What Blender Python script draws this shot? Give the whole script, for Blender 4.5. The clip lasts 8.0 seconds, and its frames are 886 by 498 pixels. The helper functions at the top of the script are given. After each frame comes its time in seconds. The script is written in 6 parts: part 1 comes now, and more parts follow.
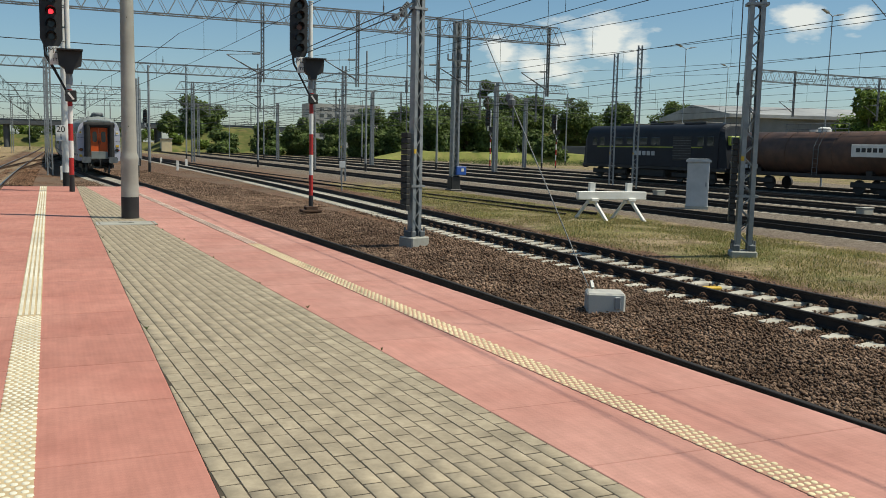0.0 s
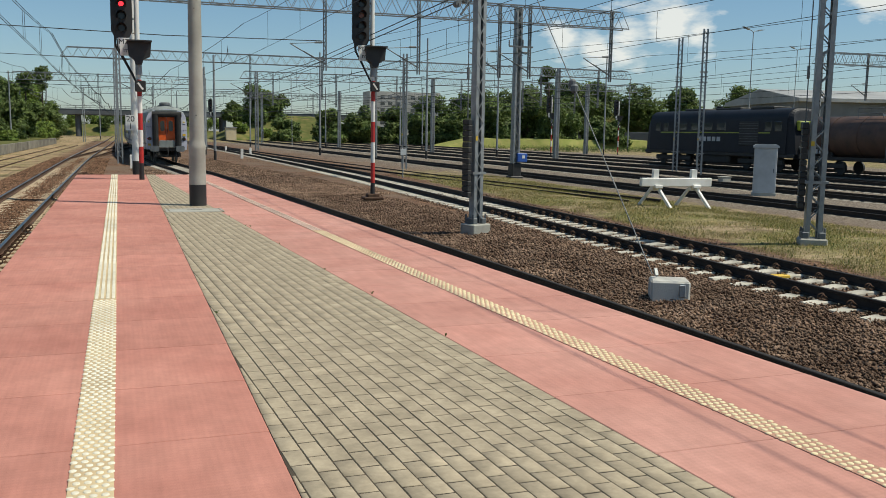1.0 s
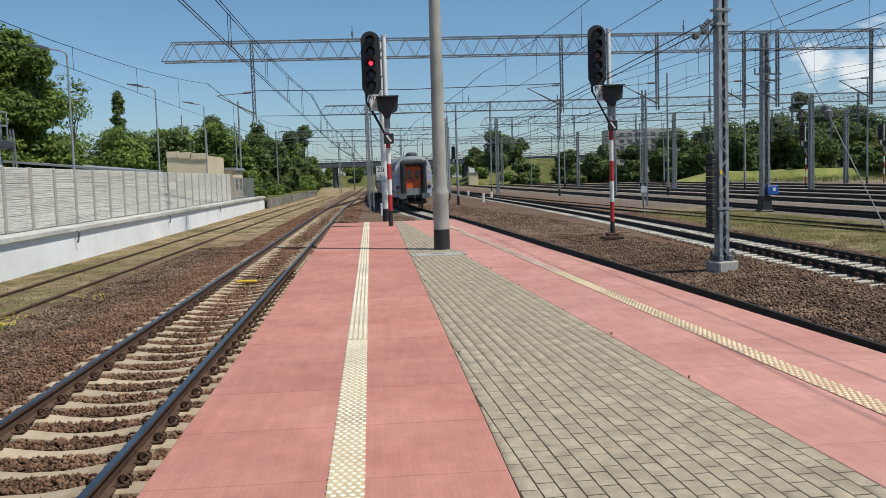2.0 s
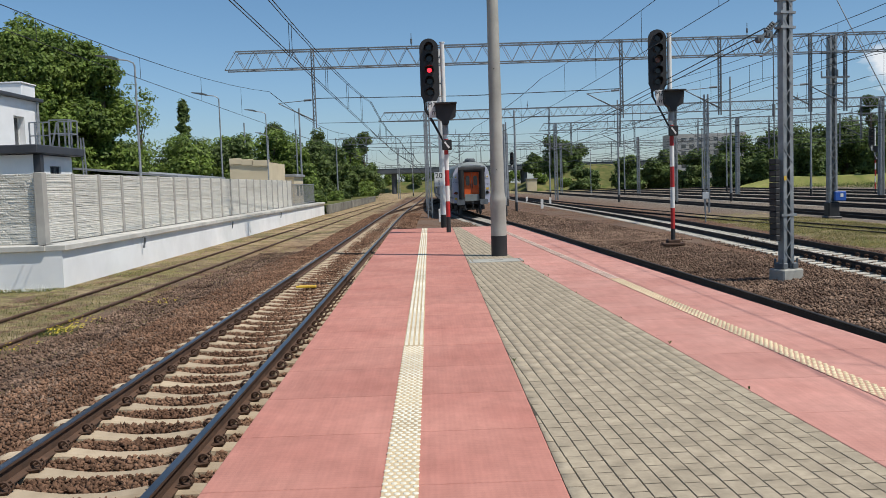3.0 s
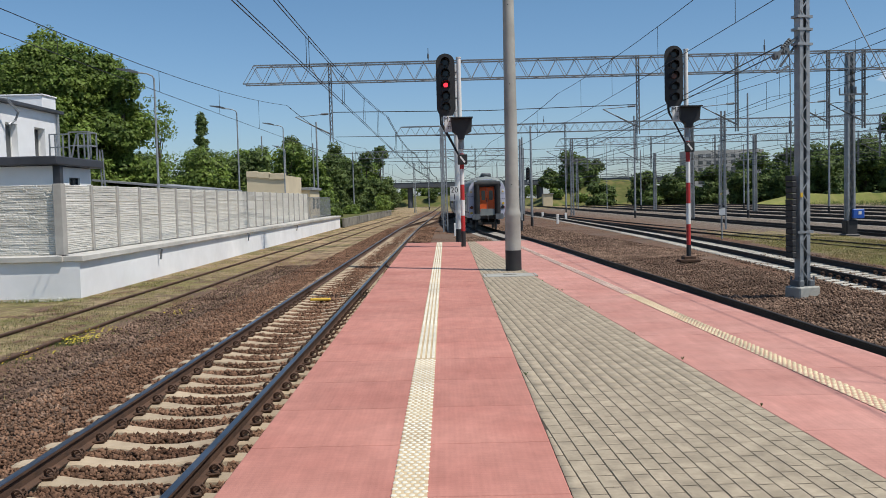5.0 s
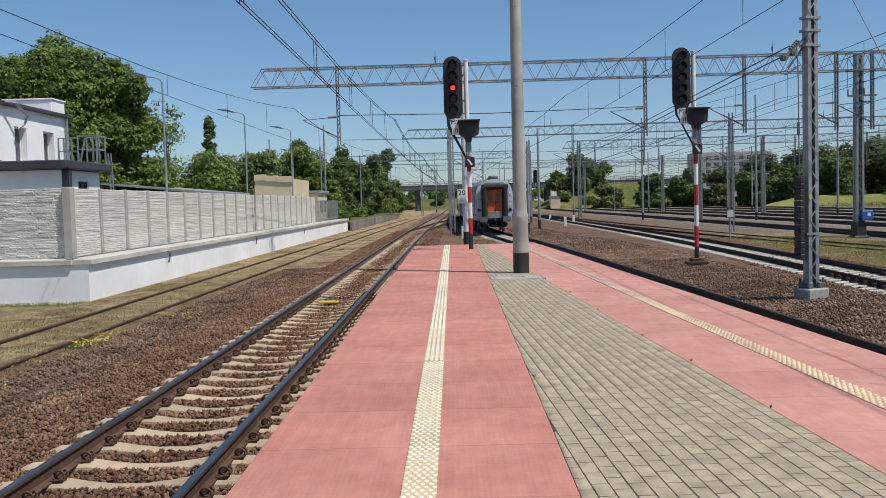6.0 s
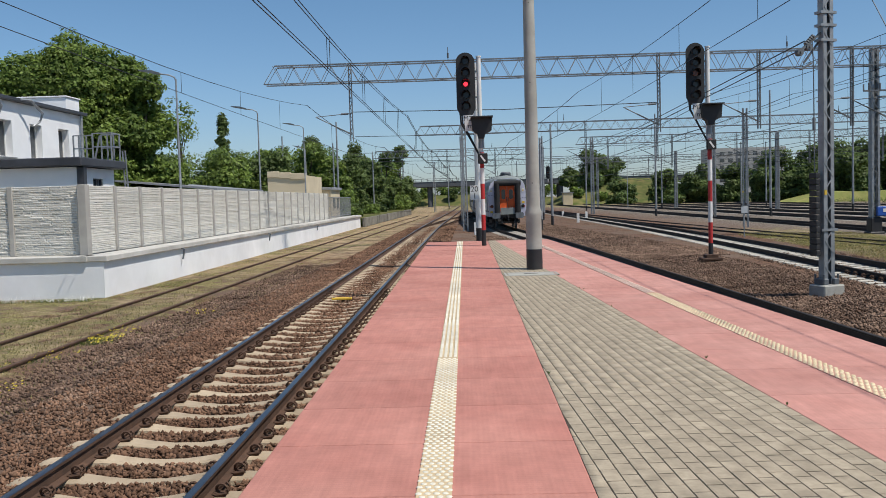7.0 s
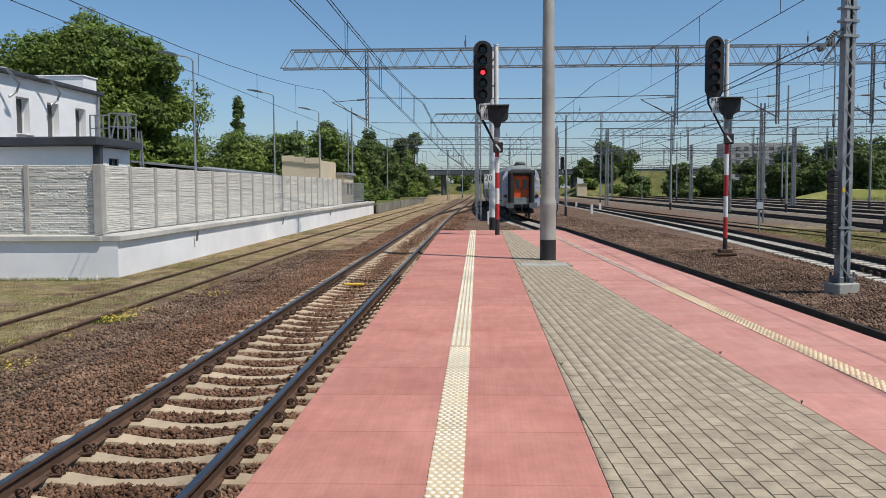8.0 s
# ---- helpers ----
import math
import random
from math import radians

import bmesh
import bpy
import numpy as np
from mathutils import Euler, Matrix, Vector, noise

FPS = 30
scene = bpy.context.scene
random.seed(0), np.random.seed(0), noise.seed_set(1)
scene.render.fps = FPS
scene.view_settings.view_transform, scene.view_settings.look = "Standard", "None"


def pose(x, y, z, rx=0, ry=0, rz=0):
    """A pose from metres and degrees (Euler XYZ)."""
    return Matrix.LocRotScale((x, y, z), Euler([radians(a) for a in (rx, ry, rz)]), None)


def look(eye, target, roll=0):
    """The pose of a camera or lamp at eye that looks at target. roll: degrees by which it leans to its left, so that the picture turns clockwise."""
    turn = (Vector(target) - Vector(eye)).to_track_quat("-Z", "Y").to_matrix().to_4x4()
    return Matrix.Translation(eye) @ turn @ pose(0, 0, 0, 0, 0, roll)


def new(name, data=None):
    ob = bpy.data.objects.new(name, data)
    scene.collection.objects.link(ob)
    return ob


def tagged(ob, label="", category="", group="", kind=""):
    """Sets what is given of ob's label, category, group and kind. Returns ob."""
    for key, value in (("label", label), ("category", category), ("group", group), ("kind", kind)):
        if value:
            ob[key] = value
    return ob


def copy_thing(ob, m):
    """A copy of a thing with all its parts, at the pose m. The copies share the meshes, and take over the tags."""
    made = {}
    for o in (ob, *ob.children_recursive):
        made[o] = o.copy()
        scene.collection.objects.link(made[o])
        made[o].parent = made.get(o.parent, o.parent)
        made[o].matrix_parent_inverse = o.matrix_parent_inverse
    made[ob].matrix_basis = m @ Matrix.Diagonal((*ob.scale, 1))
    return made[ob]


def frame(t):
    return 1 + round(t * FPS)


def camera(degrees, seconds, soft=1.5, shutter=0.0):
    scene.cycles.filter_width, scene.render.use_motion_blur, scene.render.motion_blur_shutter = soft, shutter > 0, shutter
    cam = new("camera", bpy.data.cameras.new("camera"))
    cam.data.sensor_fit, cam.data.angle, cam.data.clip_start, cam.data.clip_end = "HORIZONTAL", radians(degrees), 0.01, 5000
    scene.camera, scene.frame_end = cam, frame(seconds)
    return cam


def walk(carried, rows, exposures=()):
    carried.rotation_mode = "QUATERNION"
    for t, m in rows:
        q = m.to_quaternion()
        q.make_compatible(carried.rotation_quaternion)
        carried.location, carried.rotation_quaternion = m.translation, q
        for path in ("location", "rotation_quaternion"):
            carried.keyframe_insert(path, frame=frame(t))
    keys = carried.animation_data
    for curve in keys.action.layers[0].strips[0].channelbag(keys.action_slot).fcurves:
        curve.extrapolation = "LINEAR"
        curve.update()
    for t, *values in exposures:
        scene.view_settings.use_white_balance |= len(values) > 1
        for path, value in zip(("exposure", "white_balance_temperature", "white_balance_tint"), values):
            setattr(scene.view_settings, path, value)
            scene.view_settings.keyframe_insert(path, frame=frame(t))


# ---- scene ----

# ---- camera and walk ----
cam = camera(53.09, 8.0, soft=0.6)
walk(cam, [
    (0.0, pose(0.021, 0.087, 1.687, 83.49, -1.26, -23.76)),
    (0.5, pose(0.014, 0.084, 1.685, 83.26, -1.29, -23.48)),
    (1.0, pose(-0.022, 0.072, 1.682, 82.60, -0.91, -19.90)),
    (1.5, pose(-0.034, 0.036, 1.687, 83.70, 0.79, -11.16)),
    (2.0, pose(0.007, 0.023, 1.688, 85.34, 1.82, -4.62)),
    (2.2, pose(0.011, 0.019, 1.696, 85.69, 1.94, -2.97)),
    (3.3, pose(0.043, -0.002, 1.702, 85.84, 1.90, -0.81)),
    (3.5, pose(0.052, -0.006, 1.694, 85.82, 1.84, -0.95)),
    (4.0, pose(0.052, -0.016, 1.692, 86.17, 1.63, -0.57)),
    (4.5, pose(0.054, -0.020, 1.693, 86.55, 1.46, -0.14)),
    (6.0, pose(0.049, -0.030, 1.688, 86.99, 1.60, 0.65)),
    (6.5, pose(0.040, -0.028, 1.686, 86.90, 1.66, 0.95)),
    (7.0, pose(0.031, -0.032, 1.692, 86.78, 1.69, 1.45)),
    (7.5, pose(0.010, -0.028, 1.686, 86.74, 1.44, 1.77)),
    (8.0, pose(-0.000, -0.000, 1.690, 86.03, 0.30, 2.31)),
], exposures=[(0.0, -0.04, 7150, 3), (0.7, -0.04, 7150, 3), (1.2, -0.04, 6900, 5), (2.0, -0.02, 6500, 7), (3.3, 0.0, 6500, 10), (8.0, 0.0, 6480, 11)])


# ---- world, sun, exposure ----
SUN_EL, SUN_AZ = 60.0, 120.0
world = bpy.data.worlds.new("sky")
scene.world = world
world.use_nodes = True
wn, wl = world.node_tree.nodes, world.node_tree.links
wn.clear()
w_out = wn.new("ShaderNodeOutputWorld")
w_bg = wn.new("ShaderNodeBackground")
w_bg.inputs["Strength"].default_value = 0.101
sky = wn.new("ShaderNodeTexSky")
sky.sky_type = 'NISHITA'
sky.sun_disc = False
sky.sun_elevation = radians(SUN_EL)
sky.sun_rotation = radians(SUN_AZ)
sky.air_density, sky.dust_density, sky.ozone_density = 1.0, 0.5, 2.4
w_co = wn.new("ShaderNodeTexCoord")
w_map = wn.new("ShaderNodeMapping")
w_map.inputs["Scale"].default_value = (1.0, 1.0, 2.6)
wl.new(w_co.outputs["Generated"], w_map.inputs["Vector"])
w_noise = wn.new("ShaderNodeTexNoise")
w_noise.inputs["Scale"].default_value = 13.0
w_noise.inputs["Detail"].default_value = 9.0
w_noise.inputs["Roughness"].default_value = 0.58
wl.new(w_map.outputs["Vector"], w_noise.inputs["Vector"])


def wmath(op, a, b):
    n = wn.new("ShaderNodeMath")
    n.operation = op
    for k, val in enumerate((a, b)):
        if isinstance(val, (int, float)):
            n.inputs[k].default_value = val
        else:
            wl.new(val, n.inputs[k])
    return n.outputs[0]


# cumulus heaps low over the eastern horizon
cloud = None
for az, el, size in ((33.8, 7.0, 2.3), (31.2, 6.3, 2.2), (35.6, 6.2, 1.5), (27.4, 5.6, 1.6), (29.4, 5.4, 1.7), (45.0, 8.1, 1.4), (48.3, 7.8, 1.0), (60, 9, 4), (75, 12, 5), (130, 15, 6), (-140, 14, 7), (-100, 10, 5), (170, 11, 5)):
    d = Vector((math.sin(radians(az)) * math.cos(radians(el)), math.cos(radians(az)) * math.cos(radians(el)), math.sin(radians(el))))
    dist = wn.new("ShaderNodeVectorMath")
    dist.operation = 'DISTANCE'
    wl.new(w_co.outputs["Generated"], dist.inputs[0])
    dist.inputs[1].default_value = d
    heap = wmath('SUBTRACT', 1.0, wmath('DIVIDE', dist.outputs["Value"], radians(size)))
    cloud = heap if cloud is None else wmath('MAXIMUM', cloud, heap)
cloud = wmath('ADD', wmath('MAXIMUM', cloud, -1.0), wmath('MULTIPLY', wmath('SUBTRACT', w_noise.outputs["Fac"], 0.53), 3.2))
ramp = wn.new("ShaderNodeMapRange")
ramp.inputs["From Min"].default_value, ramp.inputs["From Max"].default_value = 0.0, 0.6
wl.new(cloud, ramp.inputs["Value"])
w_mix = wn.new("ShaderNodeMix")
w_mix.data_type = 'RGBA'
wl.new(wmath('MULTIPLY', ramp.outputs[0], 0.82), w_mix.inputs["Factor"])
w_tint = wn.new("ShaderNodeMix")
w_tint.data_type, w_tint.blend_type = 'RGBA', 'MULTIPLY'
w_tint.inputs["Factor"].default_value = 1.0
wl.new(sky.outputs[0], w_tint.inputs["A"])
w_high = wn.new("ShaderNodeSeparateXYZ")
wl.new(w_co.outputs["Generated"], w_high.inputs[0])
w_rise = wn.new("ShaderNodeMapRange")
w_rise.inputs["From Min"].default_value, w_rise.inputs["From Max"].default_value = 0.0, 0.3
wl.new(w_high.outputs["Z"], w_rise.inputs["Value"])
w_cast = wn.new("ShaderNodeMix")
w_cast.data_type = 'RGBA'
wl.new(w_rise.outputs[0], w_cast.inputs["Factor"])
w_cast.inputs["A"].default_value, w_cast.inputs["B"].default_value = (0.78, 0.895, 1.10, 1), (0.695, 0.93, 1.015, 1)
wl.new(w_cast.outputs["Result"], w_tint.inputs["B"])
wl.new(w_tint.outputs["Result"], w_mix.inputs["A"])
w_mix.inputs["B"].default_value = (9.0, 9.1, 9.3, 1)
wl.new(w_mix.outputs["Result"], w_bg.inputs["Color"])
wl.new(w_bg.outputs[0], w_out.inputs[0])

sun_data = bpy.data.lights.new("sun", 'SUN')
sun_data.energy, sun_data.angle, sun_data.color = 4.6, radians(0.55), (1.0, 0.95, 0.87)
sun_ob = new("sun", sun_data)
sd = Vector((math.sin(radians(SUN_AZ)) * math.cos(radians(SUN_EL)), math.cos(radians(SUN_AZ)) * math.cos(radians(SUN_EL)), math.sin(radians(SUN_EL))))
sun_ob.matrix_world = look(sd * 200, (0, 0, 0))


# ---- materials ----
def shade(name, c1, c2=None, scale=4.0, rough=0.75, metal=0.0, bump=0.15, grain=60.0, stain=0.25, rnd=0.0, island=0.0, spec=0.4, coord="Object"):
    """Two colours mixed by noise, large stains, fine grain in the relief, and a variation from piece to piece."""
    m = bpy.data.materials.new(name)
    m.use_nodes = True
    n, l = m.node_tree.nodes, m.node_tree.links
    bsdf = n["Principled BSDF"]
    co = n.new("ShaderNodeTexCoord")
    vec = n.new("ShaderNodeNewGeometry").outputs["Position"] if coord == "World" else co.outputs[coord]
    t1 = n.new("ShaderNodeTexNoise")
    t1.inputs["Scale"].default_value, t1.inputs["Detail"].default_value = scale, 6
    l.new(vec, t1.inputs["Vector"])
    mix = n.new("ShaderNodeMix")
    mix.data_type = 'RGBA'
    c2 = c2 or tuple(v * 0.75 for v in c1)
    mix.inputs["A"].default_value, mix.inputs["B"].default_value = (*c1, 1), (*c2, 1)
    r1 = n.new("ShaderNodeMapRange")
    r1.inputs["From Min"].default_value, r1.inputs["From Max"].default_value = 0.3, 0.7
    l.new(t1.outputs["Fac"], r1.inputs["Value"])
    l.new(r1.outputs[0], mix.inputs["Factor"])
    t2 = n.new("ShaderNodeTexNoise")
    t2.inputs["Scale"].default_value, t2.inputs["Detail"].default_value = scale * 0.17, 8
    t2.inputs["Roughness"].default_value = 0.65
    l.new(vec, t2.inputs["Vector"])
    r2 = n.new("ShaderNodeMapRange")
    r2.inputs["From Min"].default_value, r2.inputs["From Max"].default_value = 0.35, 0.65
    r2.inputs["To Min"].default_value, r2.inputs["To Max"].default_value = 1.0 - stain, 1.0 + stain * 0.5
    l.new(t2.outputs["Fac"], r2.inputs["Value"])
    val = r2.outputs[0]
    for amount, node, socket in ((rnd, "ShaderNodeObjectInfo", "Random"), (island, "ShaderNodeNewGeometry", "Random Per Island")):
        if amount:
            src = n.new(node).outputs[socket]
            rr = n.new("ShaderNodeMapRange")
            rr.inputs["To Min"].default_value, rr.inputs["To Max"].default_value = 1 - amount, 1 + amount
            l.new(src, rr.inputs["Value"])
            mul = n.new("ShaderNodeMath")
            mul.operation = 'MULTIPLY'
            l.new(val, mul.inputs[0])
            l.new(rr.outputs[0], mul.inputs[1])
            val = mul.outputs[0]
    tone = n.new("ShaderNodeVectorMath")
    tone.operation = 'SCALE'
    l.new(mix.outputs["Result"], tone.inputs[0])
    l.new(val, tone.inputs["Scale"])
    l.new(tone.outputs[0], bsdf.inputs["Base Color"])
    bsdf.inputs["Roughness"].default_value, bsdf.inputs["Metallic"].default_value = rough, metal
    bsdf.inputs["Specular IOR Level"].default_value = spec
    if bump:
        t3 = n.new("ShaderNodeTexNoise")
        t3.inputs["Scale"].default_value, t3.inputs["Detail"].default_value = grain, 4
        l.new(vec, t3.inputs["Vector"])
        b = n.new("ShaderNodeBump")
        b.inputs["Strength"].default_value, b.inputs["Distance"].default_value = bump, 0.02
        l.new(t3.outputs["Fac"], b.inputs["Height"])
        l.new(b.outputs[0], bsdf.inputs["Normal"])
    return m


def foliage(name, c1, c2):
    m = shade(name, c1, c2, scale=0.6, rough=0.6, bump=0, stain=0.3, island=0.45, spec=0.3)
    m.node_tree.nodes["Principled BSDF"].inputs["Transmission Weight"].default_value = 0.0
    n, l = m.node_tree.nodes, m.node_tree.links
    tr = n.new("ShaderNodeBsdfTranslucent")
    col = n["Principled BSDF"].inputs["Base Color"].links[0].from_socket
    l.new(col, tr.inputs["Color"])
    mx = n.new("ShaderNodeMixShader")
    mx.inputs[0].default_value = 0.35
    l.new(n["Principled BSDF"].outputs[0], mx.inputs[1])
    l.new(tr.outputs[0], mx.inputs[2])
    l.new(mx.outputs[0], n["Material Output"].inputs["Surface"])
    return m


def glow(name, col, strength):
    m = bpy.data.materials.new(name)
    m.use_nodes = True
    b = m.node_tree.nodes["Principled BSDF"]
    b.inputs["Base Color"].default_value = (*col, 1)
    b.inputs["Emission Color"].default_value = (*col, 1)
    b.inputs["Emission Strength"].default_value = strength
    return m


def ground_shade():
    """Crushed stone by the tracks that gives way to dry grass, by ragged borders."""
    m = bpy.data.materials.new("ground_cover")
    m.use_nodes = True
    n, l = m.node_tree.nodes, m.node_tree.links
    bsdf = n["Principled BSDF"]
    pos = n.new("ShaderNodeNewGeometry").outputs["Position"]

    def math_(op, a, b=0.0):
        q = n.new("ShaderNodeMath")
        q.operation = op
        for k, val in enumerate((a, b)):
            if isinstance(val, (int, float)):
                q.inputs[k].default_value = val
            else:
                l.new(val, q.inputs[k])
        return q.outputs[0]

    def tex(scale, detail=6):
        q = n.new("ShaderNodeTexNoise")
        q.inputs["Scale"].default_value, q.inputs["Detail"].default_value = scale, detail
        l.new(pos, q.inputs["Vector"])
        return q.outputs["Fac"]

    def blend(fac, a, b):
        q = n.new("ShaderNodeMix")
        q.data_type = 'RGBA'
        l.new(fac, q.inputs["Factor"])
        for key, val in (("A", a), ("B", b)):
            if isinstance(val, tuple):
                q.inputs[key].default_value = (*val, 1)
            else:
                l.new(val, q.inputs[key])
        return q.outputs["Result"]

    def span(val, a, b):
        q = n.new("ShaderNodeMapRange")
        q.inputs["From Min"].default_value, q.inputs["From Max"].default_value = a, b
        l.new(val, q.inputs["Value"])
        return q.outputs[0]

    sep = n.new("ShaderNodeSeparateXYZ")
    l.new(pos, sep.inputs[0])
    x, y = sep.outputs["X"], sep.outputs["Y"]
    drift = math_('SUBTRACT', x, math_('MULTIPLY', math_('MINIMUM', y, 60.0), 0.05))
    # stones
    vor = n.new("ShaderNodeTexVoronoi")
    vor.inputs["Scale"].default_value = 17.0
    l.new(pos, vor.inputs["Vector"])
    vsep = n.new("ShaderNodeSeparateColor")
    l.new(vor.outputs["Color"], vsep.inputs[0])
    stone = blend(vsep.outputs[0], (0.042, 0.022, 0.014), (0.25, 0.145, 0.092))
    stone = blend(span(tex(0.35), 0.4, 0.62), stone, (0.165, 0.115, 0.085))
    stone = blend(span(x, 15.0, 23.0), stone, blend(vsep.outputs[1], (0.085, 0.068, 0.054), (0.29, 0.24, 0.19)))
    # grass and bare soil
    green = blend(span(tex(0.9), 0.35, 0.65), (0.21, 0.205, 0.07), (0.43, 0.35, 0.165))
    green = blend(span(tex(9.0), 0.35, 0.7), green, (0.10, 0.095, 0.04))
    soil = blend(span(tex(2.0), 0.4, 0.6), (0.19, 0.135, 0.083), (0.39, 0.295, 0.185))
    green = blend(span(tex(0.28), 0.42, 0.60), green, soil)
    green = blend(span(tex(3.5), 0.5, 0.68), green, soil)
    green = blend(span(tex(26.0, 3), 0.52, 0.70), green, (0.085, 0.08, 0.035))
    # where it grows: past the siding, between the tracks, beyond the yard
    left = math_('MULTIPLY', span(math_('MULTIPLY', x, -1.0), 5.6, 8.2), 0.66)
    mid = math_('MULTIPLY', span(drift, 12.6, 13.4), span(math_('MULTIPLY', drift, -1.0), -19.9, -18.8))
    dusty = math_('MULTIPLY', math_('MULTIPLY', span(math_('MULTIPLY', x, -1.0), 4.2, 5.6), span(y, 26.0, 46.0)), 0.62)
    left = math_('MAXIMUM', left, dusty)
    far = span(x, 64.0, 70.0)
    mid = math_('MULTIPLY', mid, span(math_('MULTIPLY', y, -1.0), -62.0, -48.0))
    beyond = span(y, 175.0, 210.0)
    grow = math_('MAXIMUM', math_('MAXIMUM', left, mid), math_('MAXIMUM', far, beyond))
    ragged = math_('ADD', grow, math_('MULTIPLY', math_('SUBTRACT', tex(1.6, 8), 0.5), 2.1))
    sand = math_('MULTIPLY', dusty, span(tex(0.7, 9), 0.42, 0.60))
    sand = math_('MULTIPLY', sand, 1.5)
    fac = span(ragged, 0.40, 0.62)
    fac = math_('MULTIPLY', fac, span(grow, 0.0, 0.2))
    cover = blend(fac, stone, green)
    cover = blend(sand, cover, blend(span(tex(4.0), 0.35, 0.65), (0.50, 0.37, 0.225), (0.30, 0.205, 0.12)))
    l.new(cover, bsdf.inputs["Base Color"])
    bsdf.inputs["Roughness"].default_value = 0.95
    bsdf.inputs["Specular IOR Level"].default_value = 0.15
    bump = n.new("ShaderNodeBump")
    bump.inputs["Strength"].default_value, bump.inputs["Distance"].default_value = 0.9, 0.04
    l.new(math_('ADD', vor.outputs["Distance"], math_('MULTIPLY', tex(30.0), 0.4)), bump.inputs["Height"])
    l.new(bump.outputs[0], bsdf.inputs["Normal"])
    return m


def slab_shade(name, c1, c2):
    """Red-dyed concrete with a fine stamped lozenge grid, worn pale in places."""
    m = shade(name, c1, c2, scale=0.9, rough=0.85, bump=0, stain=0.12, rnd=0.045, spec=0.25, coord="World")
    n, l = m.node_tree.nodes, m.node_tree.links
    pos = n.new("ShaderNodeNewGeometry").outputs["Position"]
    ch = n.new("ShaderNodeTexChecker")
    ch.inputs["Scale"].default_value = 38.0
    rot = n.new("ShaderNodeMapping")
    rot.inputs["Rotation"].default_value = (0, 0, radians(45))
    l.new(pos, rot.inputs["Vector"])
    l.new(rot.outputs[0], ch.inputs["Vector"])
    ns = n.new("ShaderNodeTexNoise")
    ns.inputs["Scale"].default_value = 130.0
    l.new(pos, ns.inputs["Vector"])
    add = n.new("ShaderNodeMath")
    add.operation = 'ADD'
    l.new(ch.outputs["Fac"], add.inputs[0])
    l.new(ns.outputs["Fac"], add.inputs[1])
    b = n.new("ShaderNodeBump")
    b.inputs["Strength"].default_value, b.inputs["Distance"].default_value = 0.35, 0.004
    l.new(add.outputs[0], b.inputs["Height"])
    l.new(b.outputs[0], n["Principled BSDF"].inputs["Normal"])
    # the raised lozenges are worn paler, with scuffs and dirt
    base = n["Principled BSDF"].inputs["Base Color"].links[0].from_socket
    sc = n.new("ShaderNodeTexNoise")
    sc.inputs["Scale"].default_value, sc.inputs["Detail"].default_value, sc.inputs["Roughness"].default_value = 3.1, 10, 0.75
    l.new(pos, sc.inputs["Vector"])
    wear = n.new("ShaderNodeMath")
    wear.operation = 'MULTIPLY_ADD'
    l.new(ch.outputs["Fac"], wear.inputs[0])
    wear.inputs[1].default_value = 0.04
    rng_ = n.new("ShaderNodeMapRange")
    rng_.inputs["From Min"].default_value, rng_.inputs["From Max"].default_value = 0.3, 0.7
    rng_.inputs["To Min"].default_value, rng_.inputs["To Max"].default_value = 0.80, 1.06
    l.new(sc.outputs["Fac"], rng_.inputs["Value"])
    stv = n.new("ShaderNodeMapping")
    stv.inputs["Scale"].default_value = (9.0, 1.1, 1.0)
    l.new(pos, stv.inputs["Vector"])
    st = n.new("ShaderNodeTexNoise")
    st.inputs["Scale"].default_value, st.inputs["Detail"].default_value = 1.4, 7
    l.new(stv.outputs[0], st.inputs["Vector"])
    str_ = n.new("ShaderNodeMapRange")
    str_.inputs["From Min"].default_value, str_.inputs["From Max"].default_value = 0.35, 0.7
    str_.inputs["To Min"].default_value, str_.inputs["To Max"].default_value = 0.95, 1.08
    l.new(st.outputs["Fac"], str_.inputs["Value"])
    both = n.new("ShaderNodeMath")
    both.operation = 'MULTIPLY'
    l.new(rng_.outputs[0], both.inputs[0])
    l.new(str_.outputs[0], both.inputs[1])
    l.new(both.outputs[0], wear.inputs[2])
    fin = n.new("ShaderNodeVectorMath")
    fin.operation = 'SCALE'
    l.new(base, fin.inputs[0])
    l.new(wear.outputs[0], fin.inputs["Scale"])
    l.new(fin.outputs[0], n["Principled BSDF"].inputs["Base Color"])
    return m


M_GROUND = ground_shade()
M_SLAB = slab_shade("red_concrete", (0.525, 0.24, 0.19), (0.44, 0.18, 0.142))
M_SLAB_R = slab_shade("pale_red_concrete", (0.56, 0.29, 0.24), (0.485, 0.225, 0.182))
M_PAVER = shade("grey_paver", (0.395, 0.33, 0.24), (0.345, 0.285, 0.205), scale=30, rough=0.9, bump=0.12, grain=160, stain=0.25, rnd=0.07, spec=0.25, coord="World")
M_PAVER_FAR = shade("grey_paving", (0.395, 0.33, 0.24), (0.345, 0.285, 0.205), scale=30, rough=0.9, bump=0.12, grain=160, stain=0.25, island=0.07, spec=0.25, coord="World")
M_JOINT = shade("dark_joint_sand", (0.085, 0.066, 0.046), (0.045, 0.036, 0.026), scale=6, rough=0.95, coord="World")
M_STRIP_L = shade("pale_tactile_tile", (0.60, 0.47, 0.29), (0.47, 0.35, 0.21), scale=2, rough=0.8, stain=0.25, coord="World")
M_STRIP_R = shade("yellow_tactile_tile", (0.53, 0.31, 0.22), (0.45, 0.255, 0.18), scale=2, rough=0.8, stain=0.25, coord="World")
